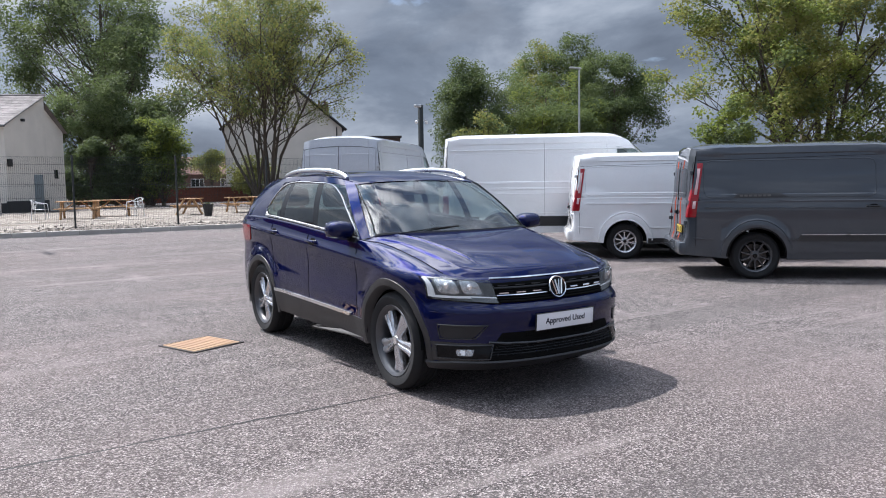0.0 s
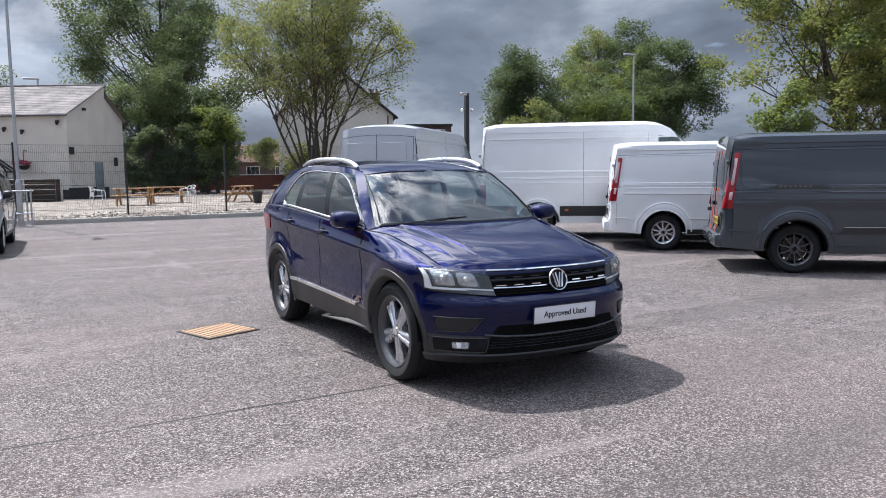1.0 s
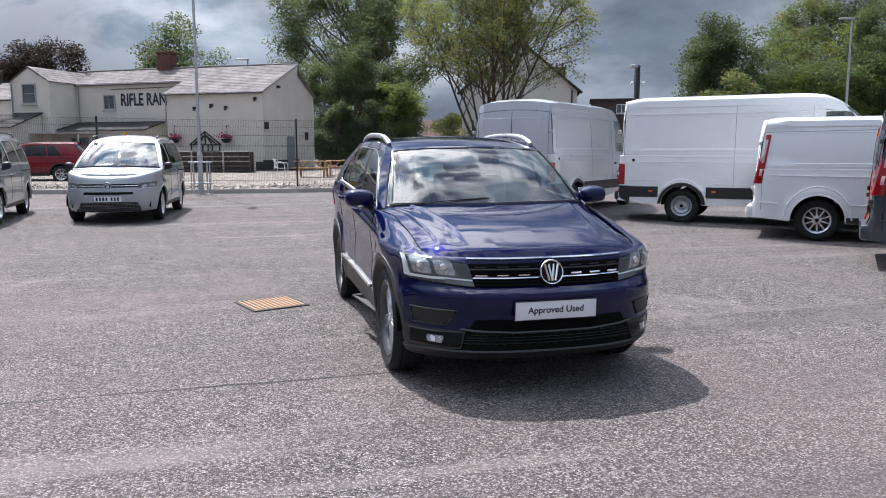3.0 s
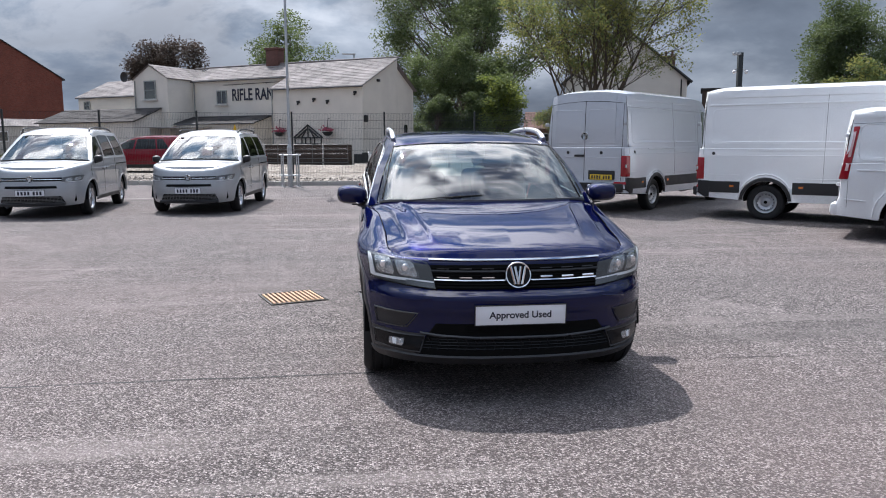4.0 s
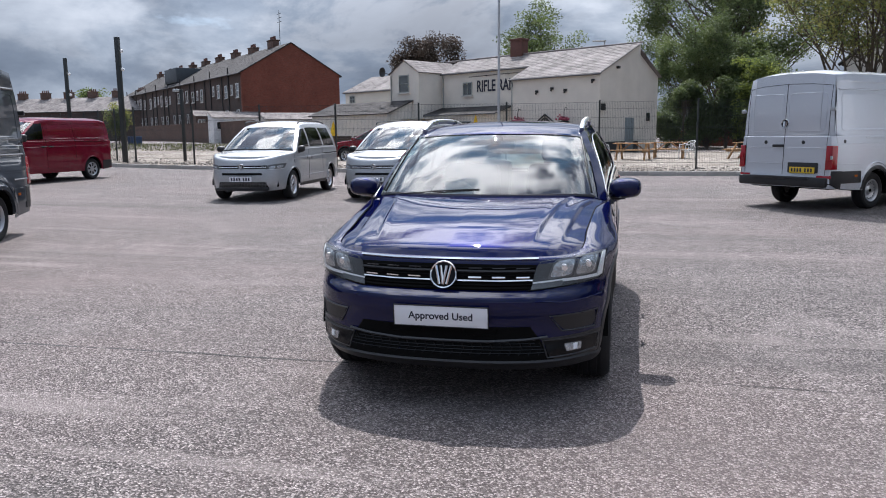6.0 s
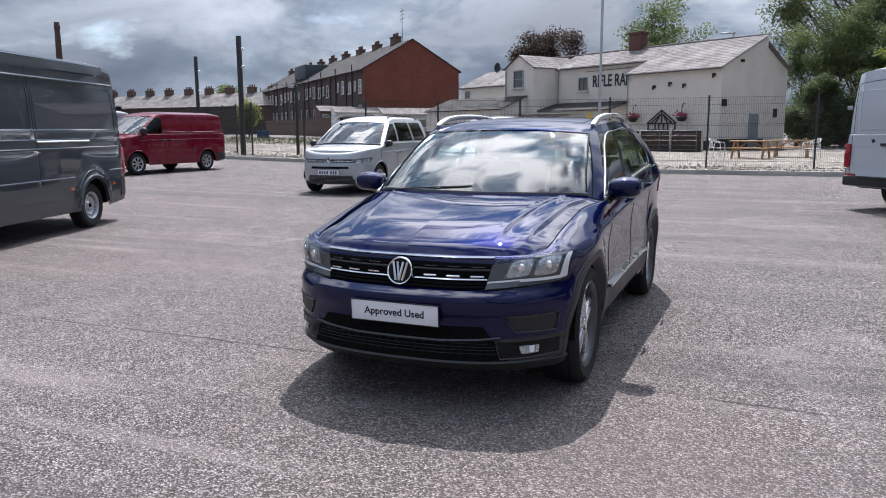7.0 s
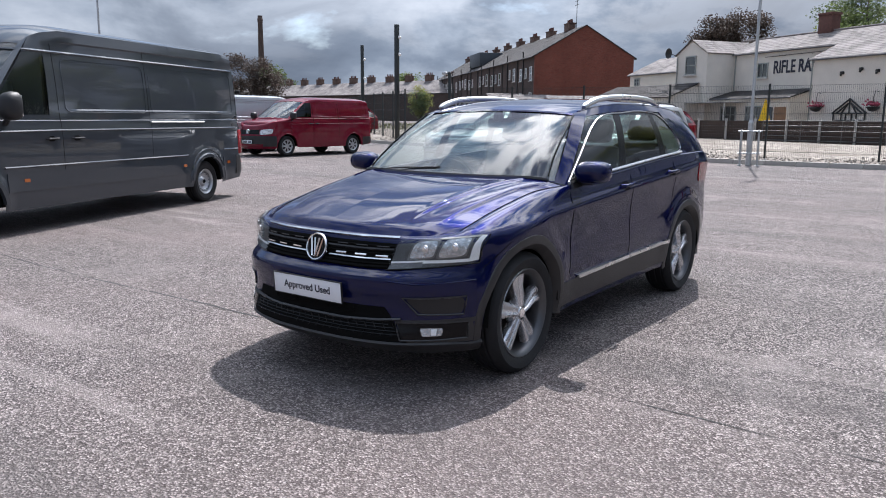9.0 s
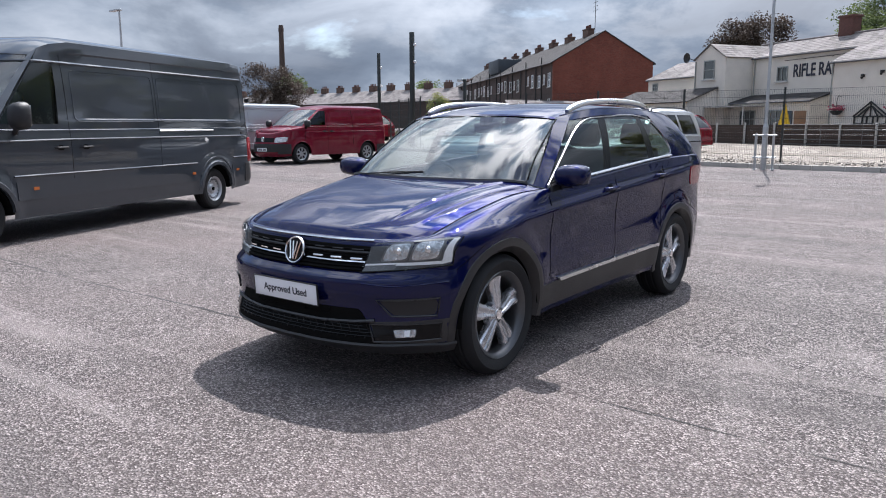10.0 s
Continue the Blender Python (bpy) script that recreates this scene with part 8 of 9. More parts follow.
RED_BRICK = brick_material("red_brick", (0.19, 0.050, 0.030), (0.20, 0.10, 0.07))
SOOTY_BRICK = brick_material("sooty_brick", (0.085, 0.058, 0.048), (0.06, 0.05, 0.045))
BROWN_BRICK = brick_material("brown_brick", (0.13, 0.075, 0.055), (0.12, 0.10, 0.09))
WHITE_FRAME = stuff("white_frame", (0.72, 0.72, 0.71), 0.5)
PALE_RENDER = stuff("pale_render", (0.48, 0.45, 0.41), 0.9, var=0.15)
TILE_RED = slate_material("red_tile", (0.115, 0.066, 0.055))
CLAD_BLUE = stuff("dark_cladding", (0.045, 0.055, 0.065), 0.5)
BIN_BLUE = stuff("bin_plastic", (0.02, 0.05, 0.12), 0.5)


def chimney_stack(parent, x, y, z, w, d, h, pots, mat=BROWN_BRICK):
    bm = bmesh.new()
    box(bm, (x, y, z + h / 2), (w, d, h), 0.02)
    box(bm, (x, y, z + h - 0.08), (w + 0.14, d + 0.14, 0.14), 0.02)
    c = part("chimney", bm, mat, parent)
    for k in range(pots):
        bm = bmesh.new()
        px = x - w / 2 + w * (k + 0.5) / pots
        rod(bm, (px, y, z + h), (px, y, z + h + 0.45), 0.13, 0.10, n=8)
        part("chimney_pot", bm, BRICK_RED, c)


def terrace(m, length, depth, eave, ridge, houses, label, detail=True, gable=RED_BRICK):
    """A row of houses along +x from a gable at x = 0; its back faces +y."""
    t = thing("terrace_row", m, label, "houses")
    bm = bmesh.new()
    prism(bm, [(0, -1), (0, eave), (depth / 2, ridge), (depth, eave), (depth, -1)], 0, 0.35, "x")
    part("gable_wall", bm, gable, t)
    bm = bmesh.new()
    prism(bm, [(0, -1), (0, eave - 0.02), (depth / 2, ridge - 0.03), (depth, eave - 0.02), (depth, -1)], 0.35, length, "x")
    part("wall", bm, SOOTY_BRICK, t)
    roof_slope("roof", (-0.05, -0.3, eave - 0.1), (length, -0.3, eave - 0.1), (length, depth / 2, ridge + 0.05), (-0.05, depth / 2, ridge + 0.05), SLATE_DARK if detail else SLATE, t, 0.5)
    roof_slope("roof", (length, depth + 0.3, eave - 0.1), (-0.05, depth + 0.3, eave - 0.1), (-0.05, depth / 2, ridge + 0.05), (length, depth / 2, ridge + 0.05), SLATE_DARK if detail else SLATE, t, 0.5)
    bm = bmesh.new()
    rod(bm, (-0.08, -0.3, eave - 0.12), (-0.08, depth / 2, ridge + 0.03), 0.07, n=6)
    rod(bm, (-0.08, depth + 0.3, eave - 0.12), (-0.08, depth / 2, ridge + 0.03), 0.07, n=6)
    for yy in (-0.32, depth + 0.32):
        rod(bm, (0, yy, eave - 0.16), (length, yy, eave - 0.16), 0.07, n=6)
    part("gutter", bm, IRON, t)
    w = length / houses
    for k in range(houses):
        x = w * (k + 0.5)
        chimney_stack(t, x + w * 0.32, depth / 2 - 0.1, ridge - 0.35, 1.9 if detail else 1.8, 0.9, (1.05 if k else 1.3) if detail else 1.5, 4, BROWN_BRICK)
        if detail:
            for j, (dx, ww, hh, zz) in enumerate(((-0.30, 0.95, 1.7, 0.0), (-0.02, 0.55, 1.25, 0.15), (0.28, 1.0, 1.55, 0.0))):
                if (k * 3 + j) % 7 != 5:
                    window_in(t, x + dx * w, depth, eave - 2.1 + zz + 0.2 * (k % 2), ww, hh, 180, bars=(0, 1), frame=WHITE_FRAME, proud=0.04)
                if j != 1:
                    window_in(t, x + dx * w, depth, eave - 5.2, ww, 1.6, 180, bars=(0, 1), frame=WHITE_FRAME, proud=0.04)
            bm = bmesh.new()
            rod(bm, (x + w * 0.47, depth + 0.1, 0), (x + w * 0.47, depth + 0.1, eave - 0.2), 0.07, n=6)
            rod(bm, (x + w * 0.12, depth + 0.1, 2.0), (x + w * 0.12, depth + 0.1, eave + 0.8), 0.08, n=6)
            part("downpipe", bm, IRON, t)
    return t


def distance():
    # near terrace: gable corner at the yard's back, row running away
    a = math.degrees(math.atan2(0.676, -0.737))
    t = terrace(pose(-35.3, 87.6, 0.6, 0, 0, a), 66, 13.0, 8.55, 12.3, 9, "sooty brick terrace with a red brick gable and chimneys")
    # dormer
    bm = bmesh.new()
    box(bm, (35, 10.2, 10.4), (7.0, 4.0, 2.2), 0.03)
    part("dormer", bm, CLAD_BLUE, t)
    bm = bmesh.new()
    rod(bm, (3.4, 6.5, 12.0), (3.4, 6.5, 16.6), 0.04, n=5)
    for z in (15.2, 15.7, 16.2):
        rod(bm, (2.7, 6.5, z), (4.1, 6.5, z), 0.03, n=5)
    part("aerial", bm, IRON, t)
    return t


def yard_walls():
    w = thing("yard_wall", pose(0, 0, 0), "brown brick back-yard wall of the terrace", "wall")
    pts = [(-36.5, 66.0), (-46.0, 74.0), (-60.0, 86.5), (-74.0, 99.0)]
    for (x0, y0), (x1, y1) in zip(pts, pts[1:]):
        l = math.hypot(x1 - x0, y1 - y0)
        bm = bmesh.new()
        box(bm, (l / 2, 0, 1.1), (l, 0.22, 2.9))
        box(bm, (l / 2, 0, 2.6), (l, 0.3, 0.1), 0.02)
        o = part("wall", bm, BROWN_BRICK, w)
        o.matrix_local = pose(x0, y0, 0.5, 0, 0, math.degrees(math.atan2(y1 - y0, x1 - x0)))
    # pale garage and lean-tos against it
    for x, y, sx, sy, h, a, mt, label in ((-31.0, 66.5, 8.5, 4.0, 3.4, 36, PALE_RENDER, "low pale rendered garage by the terrace gable"), (-43.0, 74.5, 6.0, 3.0, 3.9, 42, WHITE_FRAME, "white lean-to with a glazed side"),
                                          (-50.0, 80.5, 4.0, 3.0, 4.3, 42, BROWN_BRICK, "small brick outhouse with a pale roof")):
        g = thing("outbuilding", pose(x, y, 0.45, 0, 0, a), label, "outbuilding", "outbuildings behind the terrace")
        bm = bmesh.new()
        prism(bm, [(-sy / 2, 0), (-sy / 2, h - 0.7), (sy / 2, h), (sy / 2, 0)], -sx / 2, sx / 2, "x")
        part("wall", bm, mt, g)
        roof_slope("roof", (-sx / 2 - 0.1, -sy / 2 - 0.15, h - 0.72), (sx / 2 + 0.1, -sy / 2 - 0.15, h - 0.72), (sx / 2 + 0.1, sy / 2, h + 0.04), (-sx / 2 - 0.1, sy / 2, h + 0.04), SLATE, g, 0.4)
        for k in range(3):
            window_in(g, -sx / 2 + sx * (k + 0.5) / 3, -sy / 2, h - 1.6, sx / 4.5, 0.9, bars=(1, 0), frame=WHITE_FRAME, sill=False)
    for k in range(4):
        b = thing("wheelie_bin", pose(-48.0 - k * 0.9, 63.0 + 0.8 * k, 0.55, 0, 0, 40), "blue wheeled bin beside the yard wall", "bin", "wheeled bins")
        bm = bmesh.new()
        prism(bm, [(-0.25, 0.05), (-0.30, 1.0), (0.30, 1.0), (0.25, 0.05)], -0.28, 0.28, "x")
        part("body", bm, BIN_BLUE, b)
        bm = bmesh.new()
        box(bm, (0, 0, 1.03), (0.62, 0.68, 0.06), 0.02)
        part("lid", bm, BIN_BLUE, b)


def far_rows():
    for x, y, a, l, label in ((-70, 122, 176, 112, "far brick terrace with a row of chimneys"), (-150, 112, 168, 110, "distant terrace roofs with chimney stacks")):
        terrace(pose(x, y, 0.8, 0, 0, a), l, 9, 5.6, 8.2, int(l / 5.5), label, detail=False, gable=SOOTY_BRICK)
    s = thing("mill_chimney", pose(-187, 157, 0.4), "tall round brick mill chimney on the horizon", "chimney")
    bm = bmesh.new()
    lathe(bm, [(1.25, 0), (0.74, 30.0), (0.86, 30.5), (0.86, 31.3), (0.74, 31.5), (0.74, 32.2), (0.5, 32.2)], 18, "z")
    part("shaft", bm, SOOTY_BRICK, s)
    # cream house behind the many-stemmed tree, bungalow and brick wall
    h = thing("house", pose(18.9, 65.7, 0.3, 0, 0, -21), "cream rendered house gable with a dark verge behind the tree", "house")
    bm = bmesh.new()
    prism(bm, [(0, 0), (0, 7.0), (5.55, 11.6), (11.1, 7.0), (11.1, 0)], 0, 13.0, "y")
    part("wall", bm, RENDER_WALL, h)
    roof_slope("roof", (-0.4, 13.2, 6.8), (-0.4, -0.2, 6.8), (5.55, -0.2, 11.75), (5.55, 13.2, 11.75), SLATE_DARK, h, 0.5)
    roof_slope("roof", (11.5, -0.2, 6.8), (11.5, 13.2, 6.8), (5.55, 13.2, 11.75), (5.55, -0.2, 11.75), SLATE_DARK, h, 0.5)
    for x in (-0.45, 11.55):
        bm = bmesh.new()
        rod(bm, (x, -0.25, 6.7), (5.55, -0.25, 11.7), 0.14, n=6)
        part("verge", bm, IRON, h)
    chimney_stack(h, 9.6, 6.0, 7.6, 1.2, 0.8, 2.2, 2)
    bm = bmesh.new()
    rod(bm, (10.6, -0.1, 0), (10.6, -0.1, 7.0), 0.06, n=6)
    part("downpipe", bm, IRON, h)
    b = thing("bungalow", pose(23.0, 102.0, 0.4, 0, 0, -16), "brown brick bungalow with a dull red tiled roof", "house")
    bm = bmesh.new()
    prism(bm, [(0, 0), (0, 3.2), (4, 5.6), (8, 3.2), (8, 0)], 0, 14, "x")
    part("wall", bm, BROWN_BRICK, b)
    roof_slope("roof", (-0.3, -0.4, 3.1), (14.3, -0.4, 3.1), (14.3, 4, 5.7), (-0.3, 4, 5.7), TILE_RED, b, 0.4)
    roof_slope("roof", (14.3, 8.4, 3.1), (-0.3, 8.4, 3.1), (-0.3, 4, 5.7), (14.3, 4, 5.7), TILE_RED, b, 0.4)
    for x in (3, 7, 11):
        window_in(b, x, 0, 1.9, 1.8, 1.2, bars=(2, 0), frame=WHITE_FRAME)
    d = thing("outbuilding", pose(34.7, 64.7, 0.3, 0, 0, -25), "dark brick outbuilding with a flat roof and a white window", "outbuilding")
    bm = bmesh.new()
    box(bm, (0, 0, 3.05), (4.6, 5.0, 6.1))
    part("wall", bm, SOOTY_BRICK, d)
    bm = bmesh.new()
    box(bm, (0, 0, 6.2), (4.9, 5.3, 0.22), 0.03)
    part("roof", bm, SLATE_DARK, d)
    window_in(d, 0.9, -2.5, 5.3, 1.5, 0.9, bars=(2, 0), frame=WHITE_FRAME)
    w = thing("garden_wall", pose(0, 0, 0), "dark red brick garden wall with a pale coping", "wall")
    bm = bmesh.new()
    box(bm, (17.0, 62.0, 0.95), (24, 0.24, 1.3), 0, None)
    part("wall", bm, RED_BRICK, w)
    bm = bmesh.new()
    box(bm, (17.0, 62.0, 1.65), (24, 0.34, 0.1), 0.02)
    part("coping", bm, PALE_CONCRETE, w)


def unseen_walls():
    # unseen walls, added so that cars and vans catch less bright sky low down
    for name, x, y, l, a in (("unseen_wall_south", 0, -34, 120, 0), ("unseen_wall_west", -58, -12, 62, 90), ("unseen_wall_east", 62, -15, 60, 90)):
        bm = bmesh.new()
        box(bm, (0, 0, 1.5), (l, 0.35, 4.6))
        box(bm, (0, 0, 3.85), (l, 0.5, 0.12), 0.02)
        w = finish(name, bm, BROWN_BRICK)
        w.matrix_world = pose(x, y, 0, 0, 0, a)
        tagged(w, "unseen brown brick wall added to darken reflections in the cars", "wall", kind="structure")


distance()
unseen_walls()
yard_walls()
far_rows()


# ---- trees ----
BARK = stuff("bark", (0.075, 0.06, 0.046), 0.9, var=0.4, scale=4, fine=40, relief=0.6)


def leaf_material(name, a, b, c, through=(0.20, 0.24, 0.05), thin=0.42):
    m = bpy.data.materials.new(name)
    nt, p = nodes(m)
    g = nt.nodes.new("ShaderNodeNewGeometry").outputs["Random Per Island"]
    near, far = tuple((x + y) / 2 for x, y in zip(a, b)), tuple((x + y) / 2 for x, y in zip(b, c))
    col = ramp(nt, g, [(0.0, near), (0.5, b), (1.0, far)])
    col = mix(nt, ramp(nt, noise_tex(nt, coords(nt), 0.45, 3), [(0.35, (0, 0, 0)), (0.7, (0.6, 0.6, 0.6))]), col, c)
    nt.links.new(col, p.inputs["Base Color"])
    p.inputs["Roughness"].default_value = 0.55
    p.inputs["Specular IOR Level"].default_value = 0.3
    tl, mx = nt.nodes.new("ShaderNodeBsdfTranslucent"), nt.nodes.new("ShaderNodeMixShader")
    nt.links.new(mix(nt, 0.35, col, through), tl.inputs[0])
    mx.inputs[0].default_value = thin
    nt.links.new(p.outputs[0], mx.inputs[1])
    nt.links.new(tl.outputs[0], mx.inputs[2])
    nt.links.new(mx.outputs[0], nt.nodes["Material Output"].inputs[0])
    return m


GREEN = leaf_material("leaf_green", (0.075, 0.110, 0.048), (0.115, 0.160, 0.068), (0.175, 0.225, 0.090))
# paler than GREEN: haze over the tall far tree is put into the leaf colour
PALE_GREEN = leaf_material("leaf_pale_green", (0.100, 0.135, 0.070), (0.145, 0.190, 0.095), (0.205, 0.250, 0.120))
DARK_GREEN = leaf_material("leaf_dark_green", (0.038, 0.062, 0.034), (0.062, 0.092, 0.048), (0.100, 0.138, 0.064))
OLIVE = leaf_material("leaf_yellow_green", (0.110, 0.122, 0.040), (0.200, 0.205, 0.066), (0.330, 0.315, 0.105), thin=0.55)
LIME = leaf_material("leaf_bright_green", (0.100, 0.145, 0.034), (0.165, 0.215, 0.050), (0.300, 0.340, 0.085), thin=0.55)
PURPLE = leaf_material("leaf_copper", (0.030, 0.024, 0.020), (0.055, 0.042, 0.034), (0.090, 0.070, 0.052), (0.06, 0.042, 0.04))


def crown_mesh(name, rnd, clumps, spread, per, leaf, mat, parent, flat=1.0):
    """Many small leaves in clumps round the given points."""
    c = np.repeat(np.array(clumps), per, axis=0)
    n = len(c)
    o = rnd.normal(0, 1, (n, 3))
    o *= (rnd.uniform(0, 1, n) ** 0.45 / np.linalg.norm(o, axis=1))[:, None]
    p = c + o * np.array((spread, spread, spread * 0.75 * flat)) * 1.5
    d = rnd.normal(0, 1, (n, 3)) * np.array((1, 1, 0.5)) + np.array((0, 0, -0.22))
    d /= np.linalg.norm(d, axis=1)[:, None]
    e = np.cross(d, rnd.normal(0, 1, (n, 3)) * np.array((0.45, 0.45, 1)))
    e /= np.linalg.norm(e, axis=1)[:, None]
    s = (leaf * rnd.uniform(0.6, 1.3, n))[:, None]
    bend = np.cross(d, e) * s * 0.18
    V = np.stack([p, p + d * s * 0.5 + e * s * 0.38 + bend, p + d * s * 1.05, p + d * s * 0.5 - e * s * 0.38 + bend], 1).reshape(-1, 3)
    F = np.arange(4 * n).reshape(-1, 4)
    me = bpy.data.meshes.new(name)
    me.from_pydata(V.tolist(), [], F.tolist())
    me.materials.append(mat)
    ob = new(name, me)
    ob.parent = parent
    ob["kind"] = "stuff"
    return ob


def tree(x, y, h, rx, label, mats, seed, stems=1, clear=0.22, leaf=0.30, clumps=170, per=70, spread=0.75, r0=0.35, squash=1.0, shell=0.55, wide=None, name="tree", group="", limb=None):
    """A tree: stems that fork into limbs, and leaves in clumps with gaps. clear: the bare part of its height."""
    rnd = np.random.RandomState(seed)
    t = thing(name, pose(x, y, min(0.9, ground(x, y))), label, "tree" if name == "tree" else "bush", group)
    zc, rz = h * (1 + clear) / 2, h * (1 - clear) / 2
    ry = wide or rx
    pts = []
    lobes = [(rnd.uniform(-0.5, 0.5) * rx, rnd.uniform(-0.5, 0.5) * ry, zc + rnd.uniform(-0.45, 0.55) * rz, rnd.uniform(0.45, 0.62)) for _ in range(7)]
    lobes.append((0, 0, zc, 0.85))
    while len(pts) < clumps:
        lx, ly, lz, k = lobes[rnd.randint(len(lobes))]
        d = rnd.normal(0, 1, 3)
        d /= np.linalg.norm(d)
        r = rnd.uniform(shell, 1.0) ** 0.7
        q = np.array((lx, ly, lz)) + d * r * k * np.array((rx, ry, rz * squash))
        u = (q[0] / rx, q[1] / ry, (q[2] - zc) / rz)
        if u[0] ** 2 + u[1] ** 2 + u[2] ** 2 > 1.12 or q[2] < h * clear * 0.8:
            continue
        if noise.noise(Vector(q) * 0.22 + Vector((seed, 0, 0))) < -0.20:
            continue
        pts.append(q)
    pts = np.array(pts)
    # stems and limbs towards the clumps
    bm = bmesh.new()
    ends = []
    for k in range(stems):
        a = 2 * math.pi * k / stems + rnd.uniform(-0.3, 0.3)
        lean = (0.0 if stems == 1 else rnd.uniform(0.18, 0.5)) * rx
        base = Vector((0.28 * math.cos(a), 0.28 * math.sin(a), -0.1)) if stems > 1 else Vector((0, 0, -0.1))
        top = Vector((lean * math.cos(a), lean * math.sin(a), h * rnd.uniform(0.72, 0.88)))
        mid = base.lerp(top, 0.45) + Vector((rnd.uniform(-0.3, 0.3), rnd.uniform(-0.3, 0.3), 0)) - Vector((lean * math.cos(a), lean * math.sin(a), 0)) * 0.12
        line = spline([base, mid, top], 7)
        rr = r0 * (1 if stems == 1 else 0.62)
        tube(bm, line, rr, 8, rs=[rr * (1 - 0.86 * i / (len(line) - 1)) for i in range(len(line))])
        ends.append((line, rr))
    part("trunk", bm, BARK, t)
    bm = bmesh.new()
    pick = pts[rnd.choice(len(pts), min(len(pts), limb or (90 if stems > 1 else 60)), replace=False)]
    for q in pick:
        line, rr = ends[rnd.randint(len(ends))]
        if stems > 1:
            line, rr = min(ends, key=lambda e: (e[0][-1].xy - Vector(q).xy).length)
        want = max(h * clear * 0.55, q[2] - rnd.uniform(0.15, 0.42) * h)
        i = min(range(len(line)), key=lambda j: abs(line[j].z - want))
        a = line[i]
        b = Vector(q)
        m = a.lerp(b, 0.5) + Vector((rnd.uniform(-0.3, 0.3), rnd.uniform(-0.3, 0.3), -0.08 * (b - a).length + rnd.uniform(-0.2, 0.3)))
        w = rr * (1 - 0.8 * i / len(line)) * 0.24 + 0.010
        ln = spline([a, m, b], 4)
        tube(bm, ln, w, 5, rs=[w * (1 - 0.85 * j / (len(ln) - 1)) for j in range(len(ln))])
    br = part("branchwork", bm, BARK, t)
    br["kind"] = "stuff"
    k = len(mats)
    order = rnd.permutation(len(pts))
    for i, m in enumerate(mats):
        crown_mesh("crown", rnd, pts[order[i::k]], spread, per, leaf, m, t)
    return t


def fan_tree(x, y, h, rx, label, mats, seed, stems=9, clear=0.2, leaf=0.24, per=20, spread=0.42, r0=0.17, lean=0.5, low=0.30, forks=(9, 5, 4), flat=1.0):
    """A tree whose many stems fan out from one foot and fork three times; leaves sit in tufts at the twigs."""
    rnd = np.random.RandomState(seed)
    t = thing("tree", pose(x, y, min(0.9, ground(x, y))), label, "tree")
    zc, rz = h * (1 + clear) / 2, h * (1 - clear) / 2
    tufts, trunk, twigs = [], bmesh.new(), bmesh.new()

    def inside(p, k=1.0):
        return (p.x / rx) ** 2 + (p.y / rx) ** 2 + ((p.z - zc) / rz) ** 2 < k

    def grow(p, d, length, r, level):
        pts, q = [p.copy()], p.copy()
        steps = 7 if level == 0 else 4
        for i in range(steps):
            d = (d + Vector(rnd.normal(0, 0.09 if level == 0 else 0.16, 3)) + Vector((0, 0, 0.07 if level == 0 else 0.04))).normalized()
            q = q + d * (length / steps)
            if level > 0 and q.z > clear * h and not inside(q, 1.05):
                break
            pts.append(q.copy())
        if len(pts) < 2:
            return
        tube(trunk if level == 0 else twigs, pts, r, 7 if level == 0 else (5 if level == 1 else 4), rs=[r * (1 - (0.80 if level == 0 else 0.7) * i / (len(pts) - 1)) for i in range(len(pts))])
        if level == 3:
            tufts.append(np.array(pts[-1]))
            return
        if level == 2:
            tufts.append(np.array(pts[-1]))
        kids = forks[level]
        for k in range(kids):
            f = (low if level == 0 else 0.25) + (1 - low if level == 0 else 0.75) * (k + rnd.uniform(0.2, 0.9)) / kids
            b = at_length(pts, f)
            a = rnd.uniform(0, 2 * math.pi)
            side = Vector((math.cos(a), math.sin(a), 0.15))
            if level == 0:
                side = (side + Vector((b.x, b.y, 0)).normalized() * 0.6)
            nd = (d * 0.75 + side.normalized() * rnd.uniform(0.55, 0.95)).normalized()
            grow(b, nd, length * (0.40, 0.50, 0.50)[level] * rnd.uniform(0.7, 1.2) * (1.15 - 0.4 * f), r * (0.42, 0.5, 0.5)[level] * (1 - 0.5 * f) + 0.006, level + 1)
    for k in range(stems):
        a = 2 * math.pi * (k + rnd.uniform(-0.3, 0.3)) / stems
        tilt = rnd.uniform(0.10, lean) if k % 3 else rnd.uniform(0.02, 0.15)
        d = Vector((math.sin(tilt) * math.cos(a), math.sin(tilt) * math.sin(a), math.cos(tilt)))
        grow(Vector((0.45 * math.cos(a), 0.45 * math.sin(a), -0.1)), d, h * rnd.uniform(0.78, 0.93) * (1 - 0.2 * tilt), r0 * rnd.uniform(0.75, 1.15), 0)
    part("trunk", trunk, BARK, t)
    part("branchwork", twigs, BARK, t)["kind"] = "stuff"
    pts = np.array(tufts)
    pts = pts[pts[:, 2] > clear * h * 0.9]
    order = rnd.permutation(len(pts))
    for i, m in enumerate(mats):
        crown_mesh("crown", rnd, pts[order[i::len(mats)]], spread, per, leaf, m, t, flat)
    return t


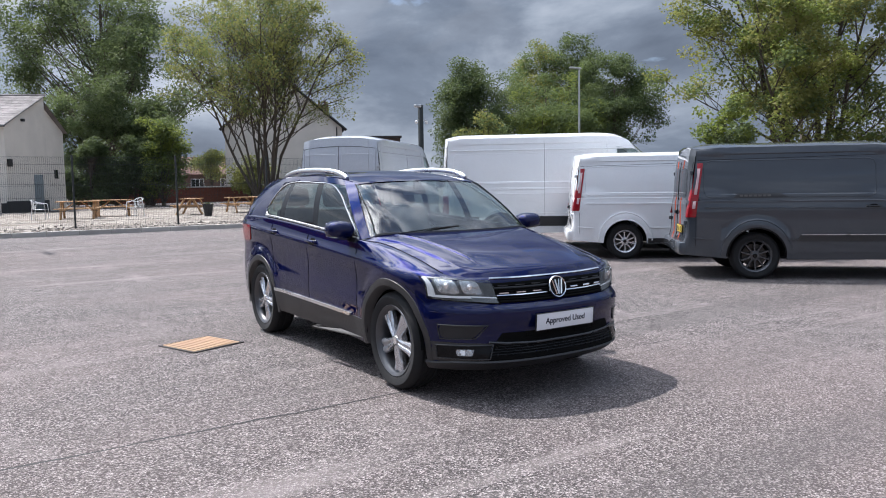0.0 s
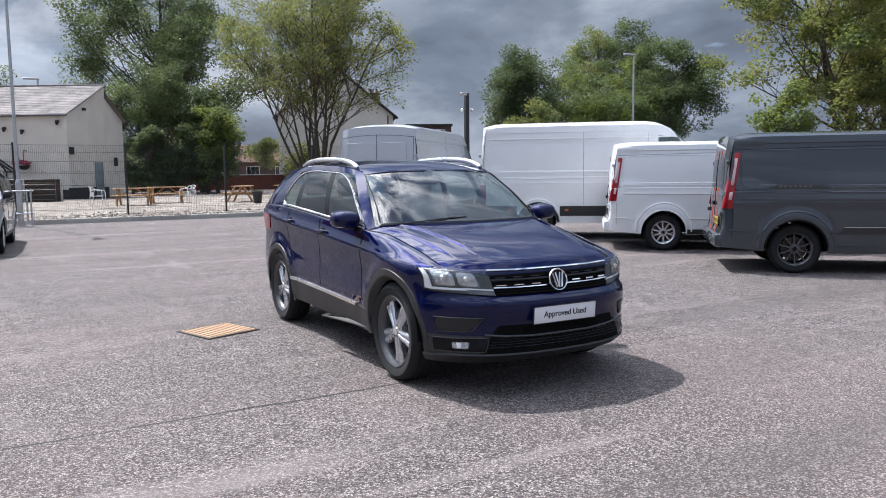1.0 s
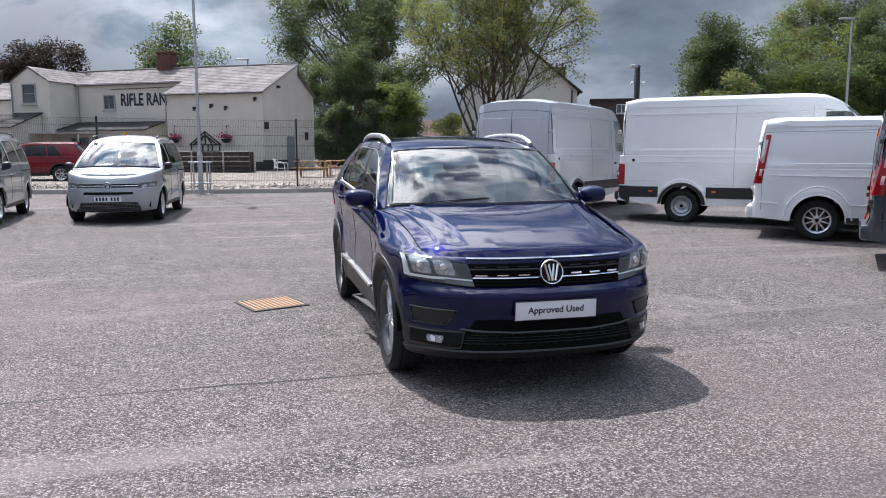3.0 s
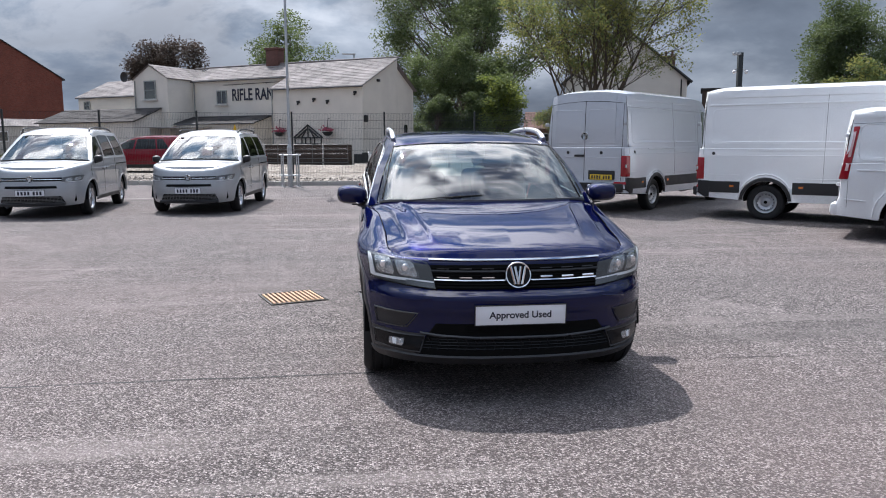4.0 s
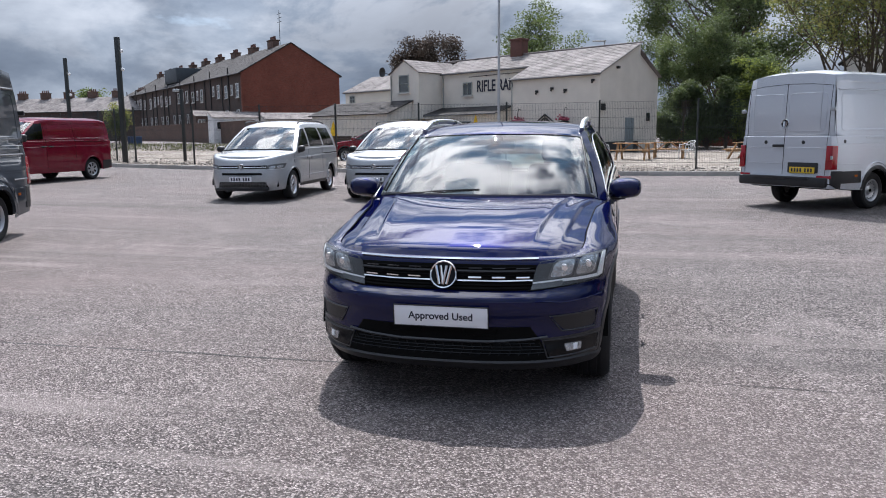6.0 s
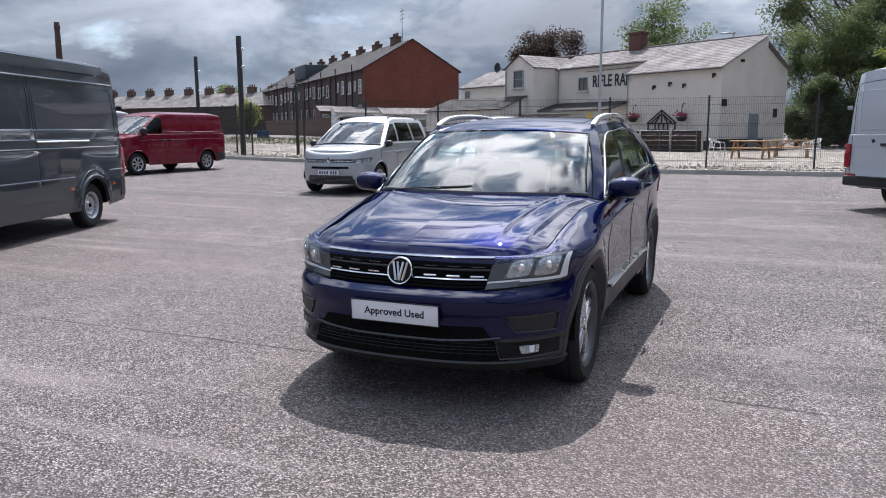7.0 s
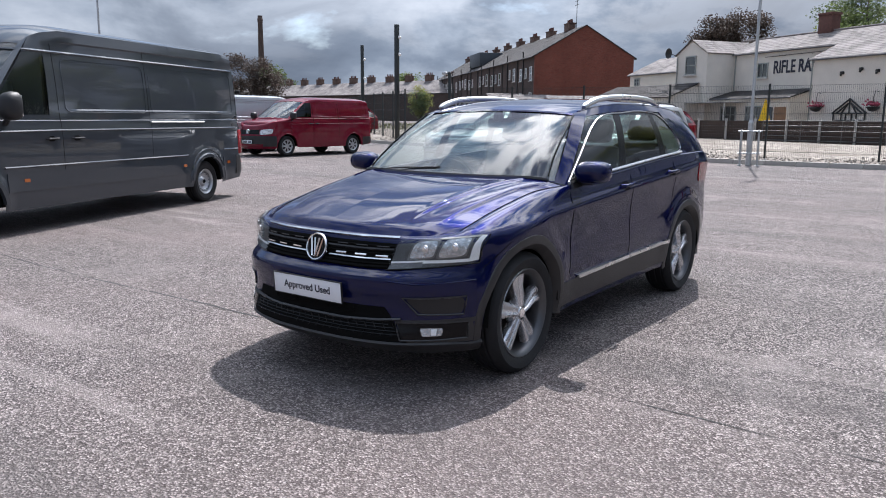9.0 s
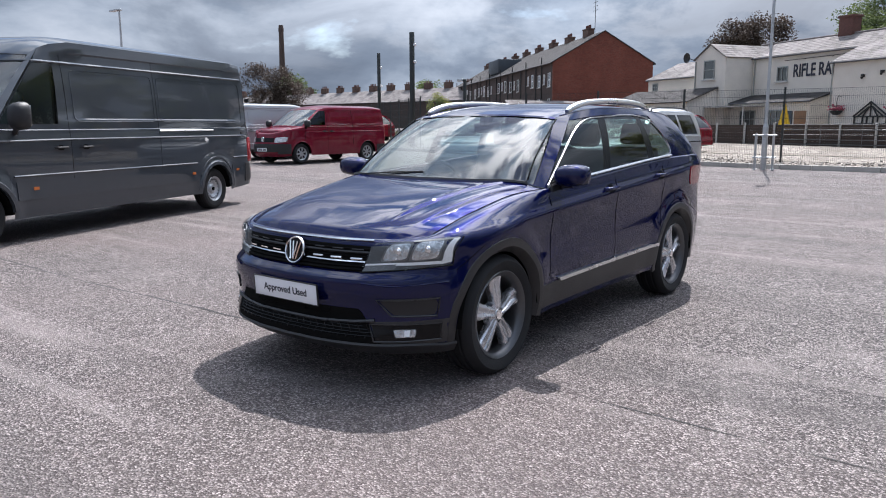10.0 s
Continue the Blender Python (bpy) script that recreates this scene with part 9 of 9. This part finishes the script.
# the many-stemmed tree by the tables, the tall tree behind the pub and the ivy-clad ones beside it
fan_tree(15.5, 46.0, 15.4, 7.0, "many-stemmed tree with thin yellow-green leaves", [OLIVE, OLIVE, GREEN], 11, per=15, leaf=0.155, spread=0.42, stems=13, r0=0.125, lean=0.58)
tree(10.2, 75.8, 25.0, 10.4, "tall broad green tree behind the pub", [GREEN, DARK_GREEN, PALE_GREEN], 12, clear=0.20, leaf=0.23, clumps=420, per=150, spread=0.90, r0=0.7, limb=110)
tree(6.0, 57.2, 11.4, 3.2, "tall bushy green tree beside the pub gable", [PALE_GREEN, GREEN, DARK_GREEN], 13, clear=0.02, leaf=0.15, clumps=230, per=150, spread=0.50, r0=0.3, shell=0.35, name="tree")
tree(9.6, 56.0, 8.8, 2.8, "dark overgrown hedge tree beside the pub", [DARK_GREEN, DARK_GREEN, DARK_GREEN, GREEN], 14, clear=0.0, leaf=0.20, clumps=220, per=130, spread=0.65, r0=0.25, shell=0.3)
tree(9.9, 52.0, 7.0, 1.7, "yellow-green shrub in front of the dark hedge", [LIME, GREEN], 15, clear=0.03, leaf=0.17, clumps=90, per=110, spread=0.45, r0=0.15, shell=0.35)
for x, h, r, sd in ((3.9, 3.4, 1.1, 16), (5.2, 4.9, 1.2, 18), (6.7, 4.2, 1.3, 19), (8.0, 5.6, 1.25, 20), (9.2, 4.4, 1.1, 27)):
    tree(x, 52.2, h, r, "dark evergreen hedge tree behind the fence", [DARK_GREEN], sd, clear=0.0, leaf=0.15, clumps=80, per=110, spread=0.42, r0=0.10, shell=0.15, name="bush", group="dark hedge behind the fence")
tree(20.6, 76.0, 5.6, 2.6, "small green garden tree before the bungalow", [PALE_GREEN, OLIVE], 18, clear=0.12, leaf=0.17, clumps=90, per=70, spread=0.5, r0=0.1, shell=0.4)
tree(19.5, 60.0, 4.2, 2.6, "small pale garden bush by the brick wall", [OLIVE], 17, clear=0.1, leaf=0.22, clumps=60, per=60, spread=0.5, r0=0.1, name="bush")
# the group beyond the white van
for x, y, h, r, mats, s in ((46.6, 62.7, 16.6, 6.2, [DARK_GREEN, DARK_GREEN], 21), (57.4, 64.0, 20.6, 6.4, [OLIVE, GREEN], 22), (50.3, 55.6, 14.4, 5.4, [GREEN, GREEN, LIME], 23), (58.4, 53.5, 15.4, 6.2, [DARK_GREEN, DARK_GREEN, GREEN], 24), (41.6, 55.3, 9.0, 3.1, [GREEN, OLIVE], 25), (60.6, 62.7, 19.0, 6.0, [DARK_GREEN, GREEN], 26)):
    tree(x, y, h, r, "full green tree in a group beyond the vans", mats, s, clear=0.05, leaf=0.22, clumps=260, per=150, spread=0.75, r0=0.4, shell=0.5, group="trees beyond the vans")
# nearer maple on the far side of the vans
fan_tree(42.2, 21.4, 18.5, 9.6, "large maple with sunlit yellow-green leaves", [OLIVE, GREEN, OLIVE, LIME], 31, stems=7, clear=0.03, leaf=0.20, per=75, spread=0.62, r0=0.20, lean=1.10, low=0.10, forks=(9, 4, 3), flat=0.75)
tree(32.4, 20.6, 6.7, 1.7, "bright green young tree before the maple", [LIME, GREEN], 32, clear=0.05, leaf=0.2, clumps=90, per=70, spread=0.38, r0=0.1)
tree(48.0, 6.0, 17.0, 9.0, "large green tree beyond the vans", [GREEN, OLIVE], 33, stems=3, clear=0.12, leaf=0.36, clumps=240, per=70, spread=0.9, r0=0.5)
# behind the pub and over the terraces
tree(-21.9, 83.0, 13.9, 5.2, "dark copper-leaved tree behind the pub", [PURPLE], 41, clear=0.12, leaf=0.23, clumps=190, per=150, spread=0.8, r0=0.35)
tree(-7.6, 72.0, 16.0, 5.0, "green tree behind the pub chimney", [GREEN, DARK_GREEN], 42, clear=0.1, leaf=0.22, clumps=170, per=140, spread=0.75, r0=0.3)
tree(-118.0, 96.0, 13.0, 7.0, "dark copper tree beyond the yard", [PURPLE], 43, clear=0.08, leaf=0.30, clumps=150, per=130, spread=1.0, r0=0.35)
tree(-178.0, 152.0, 15.0, 7.5, "far green tree by the mill chimney", [DARK_GREEN], 44, clear=0.05, leaf=0.7, clumps=130, per=60, spread=1.6, r0=0.5)
tree(-53.0, 66.5, 4.6, 1.3, "thin green sapling by the brick wall", [OLIVE, GREEN], 45, clear=0.12, leaf=0.2, clumps=70, per=50, spread=0.4, r0=0.08)
tree(-104.0, 128.0, 10.5, 6.0, "far green tree over the terrace roofs", [GREEN], 46, clear=0.1, leaf=0.5, clumps=80, per=60, spread=1.0, r0=0.3)
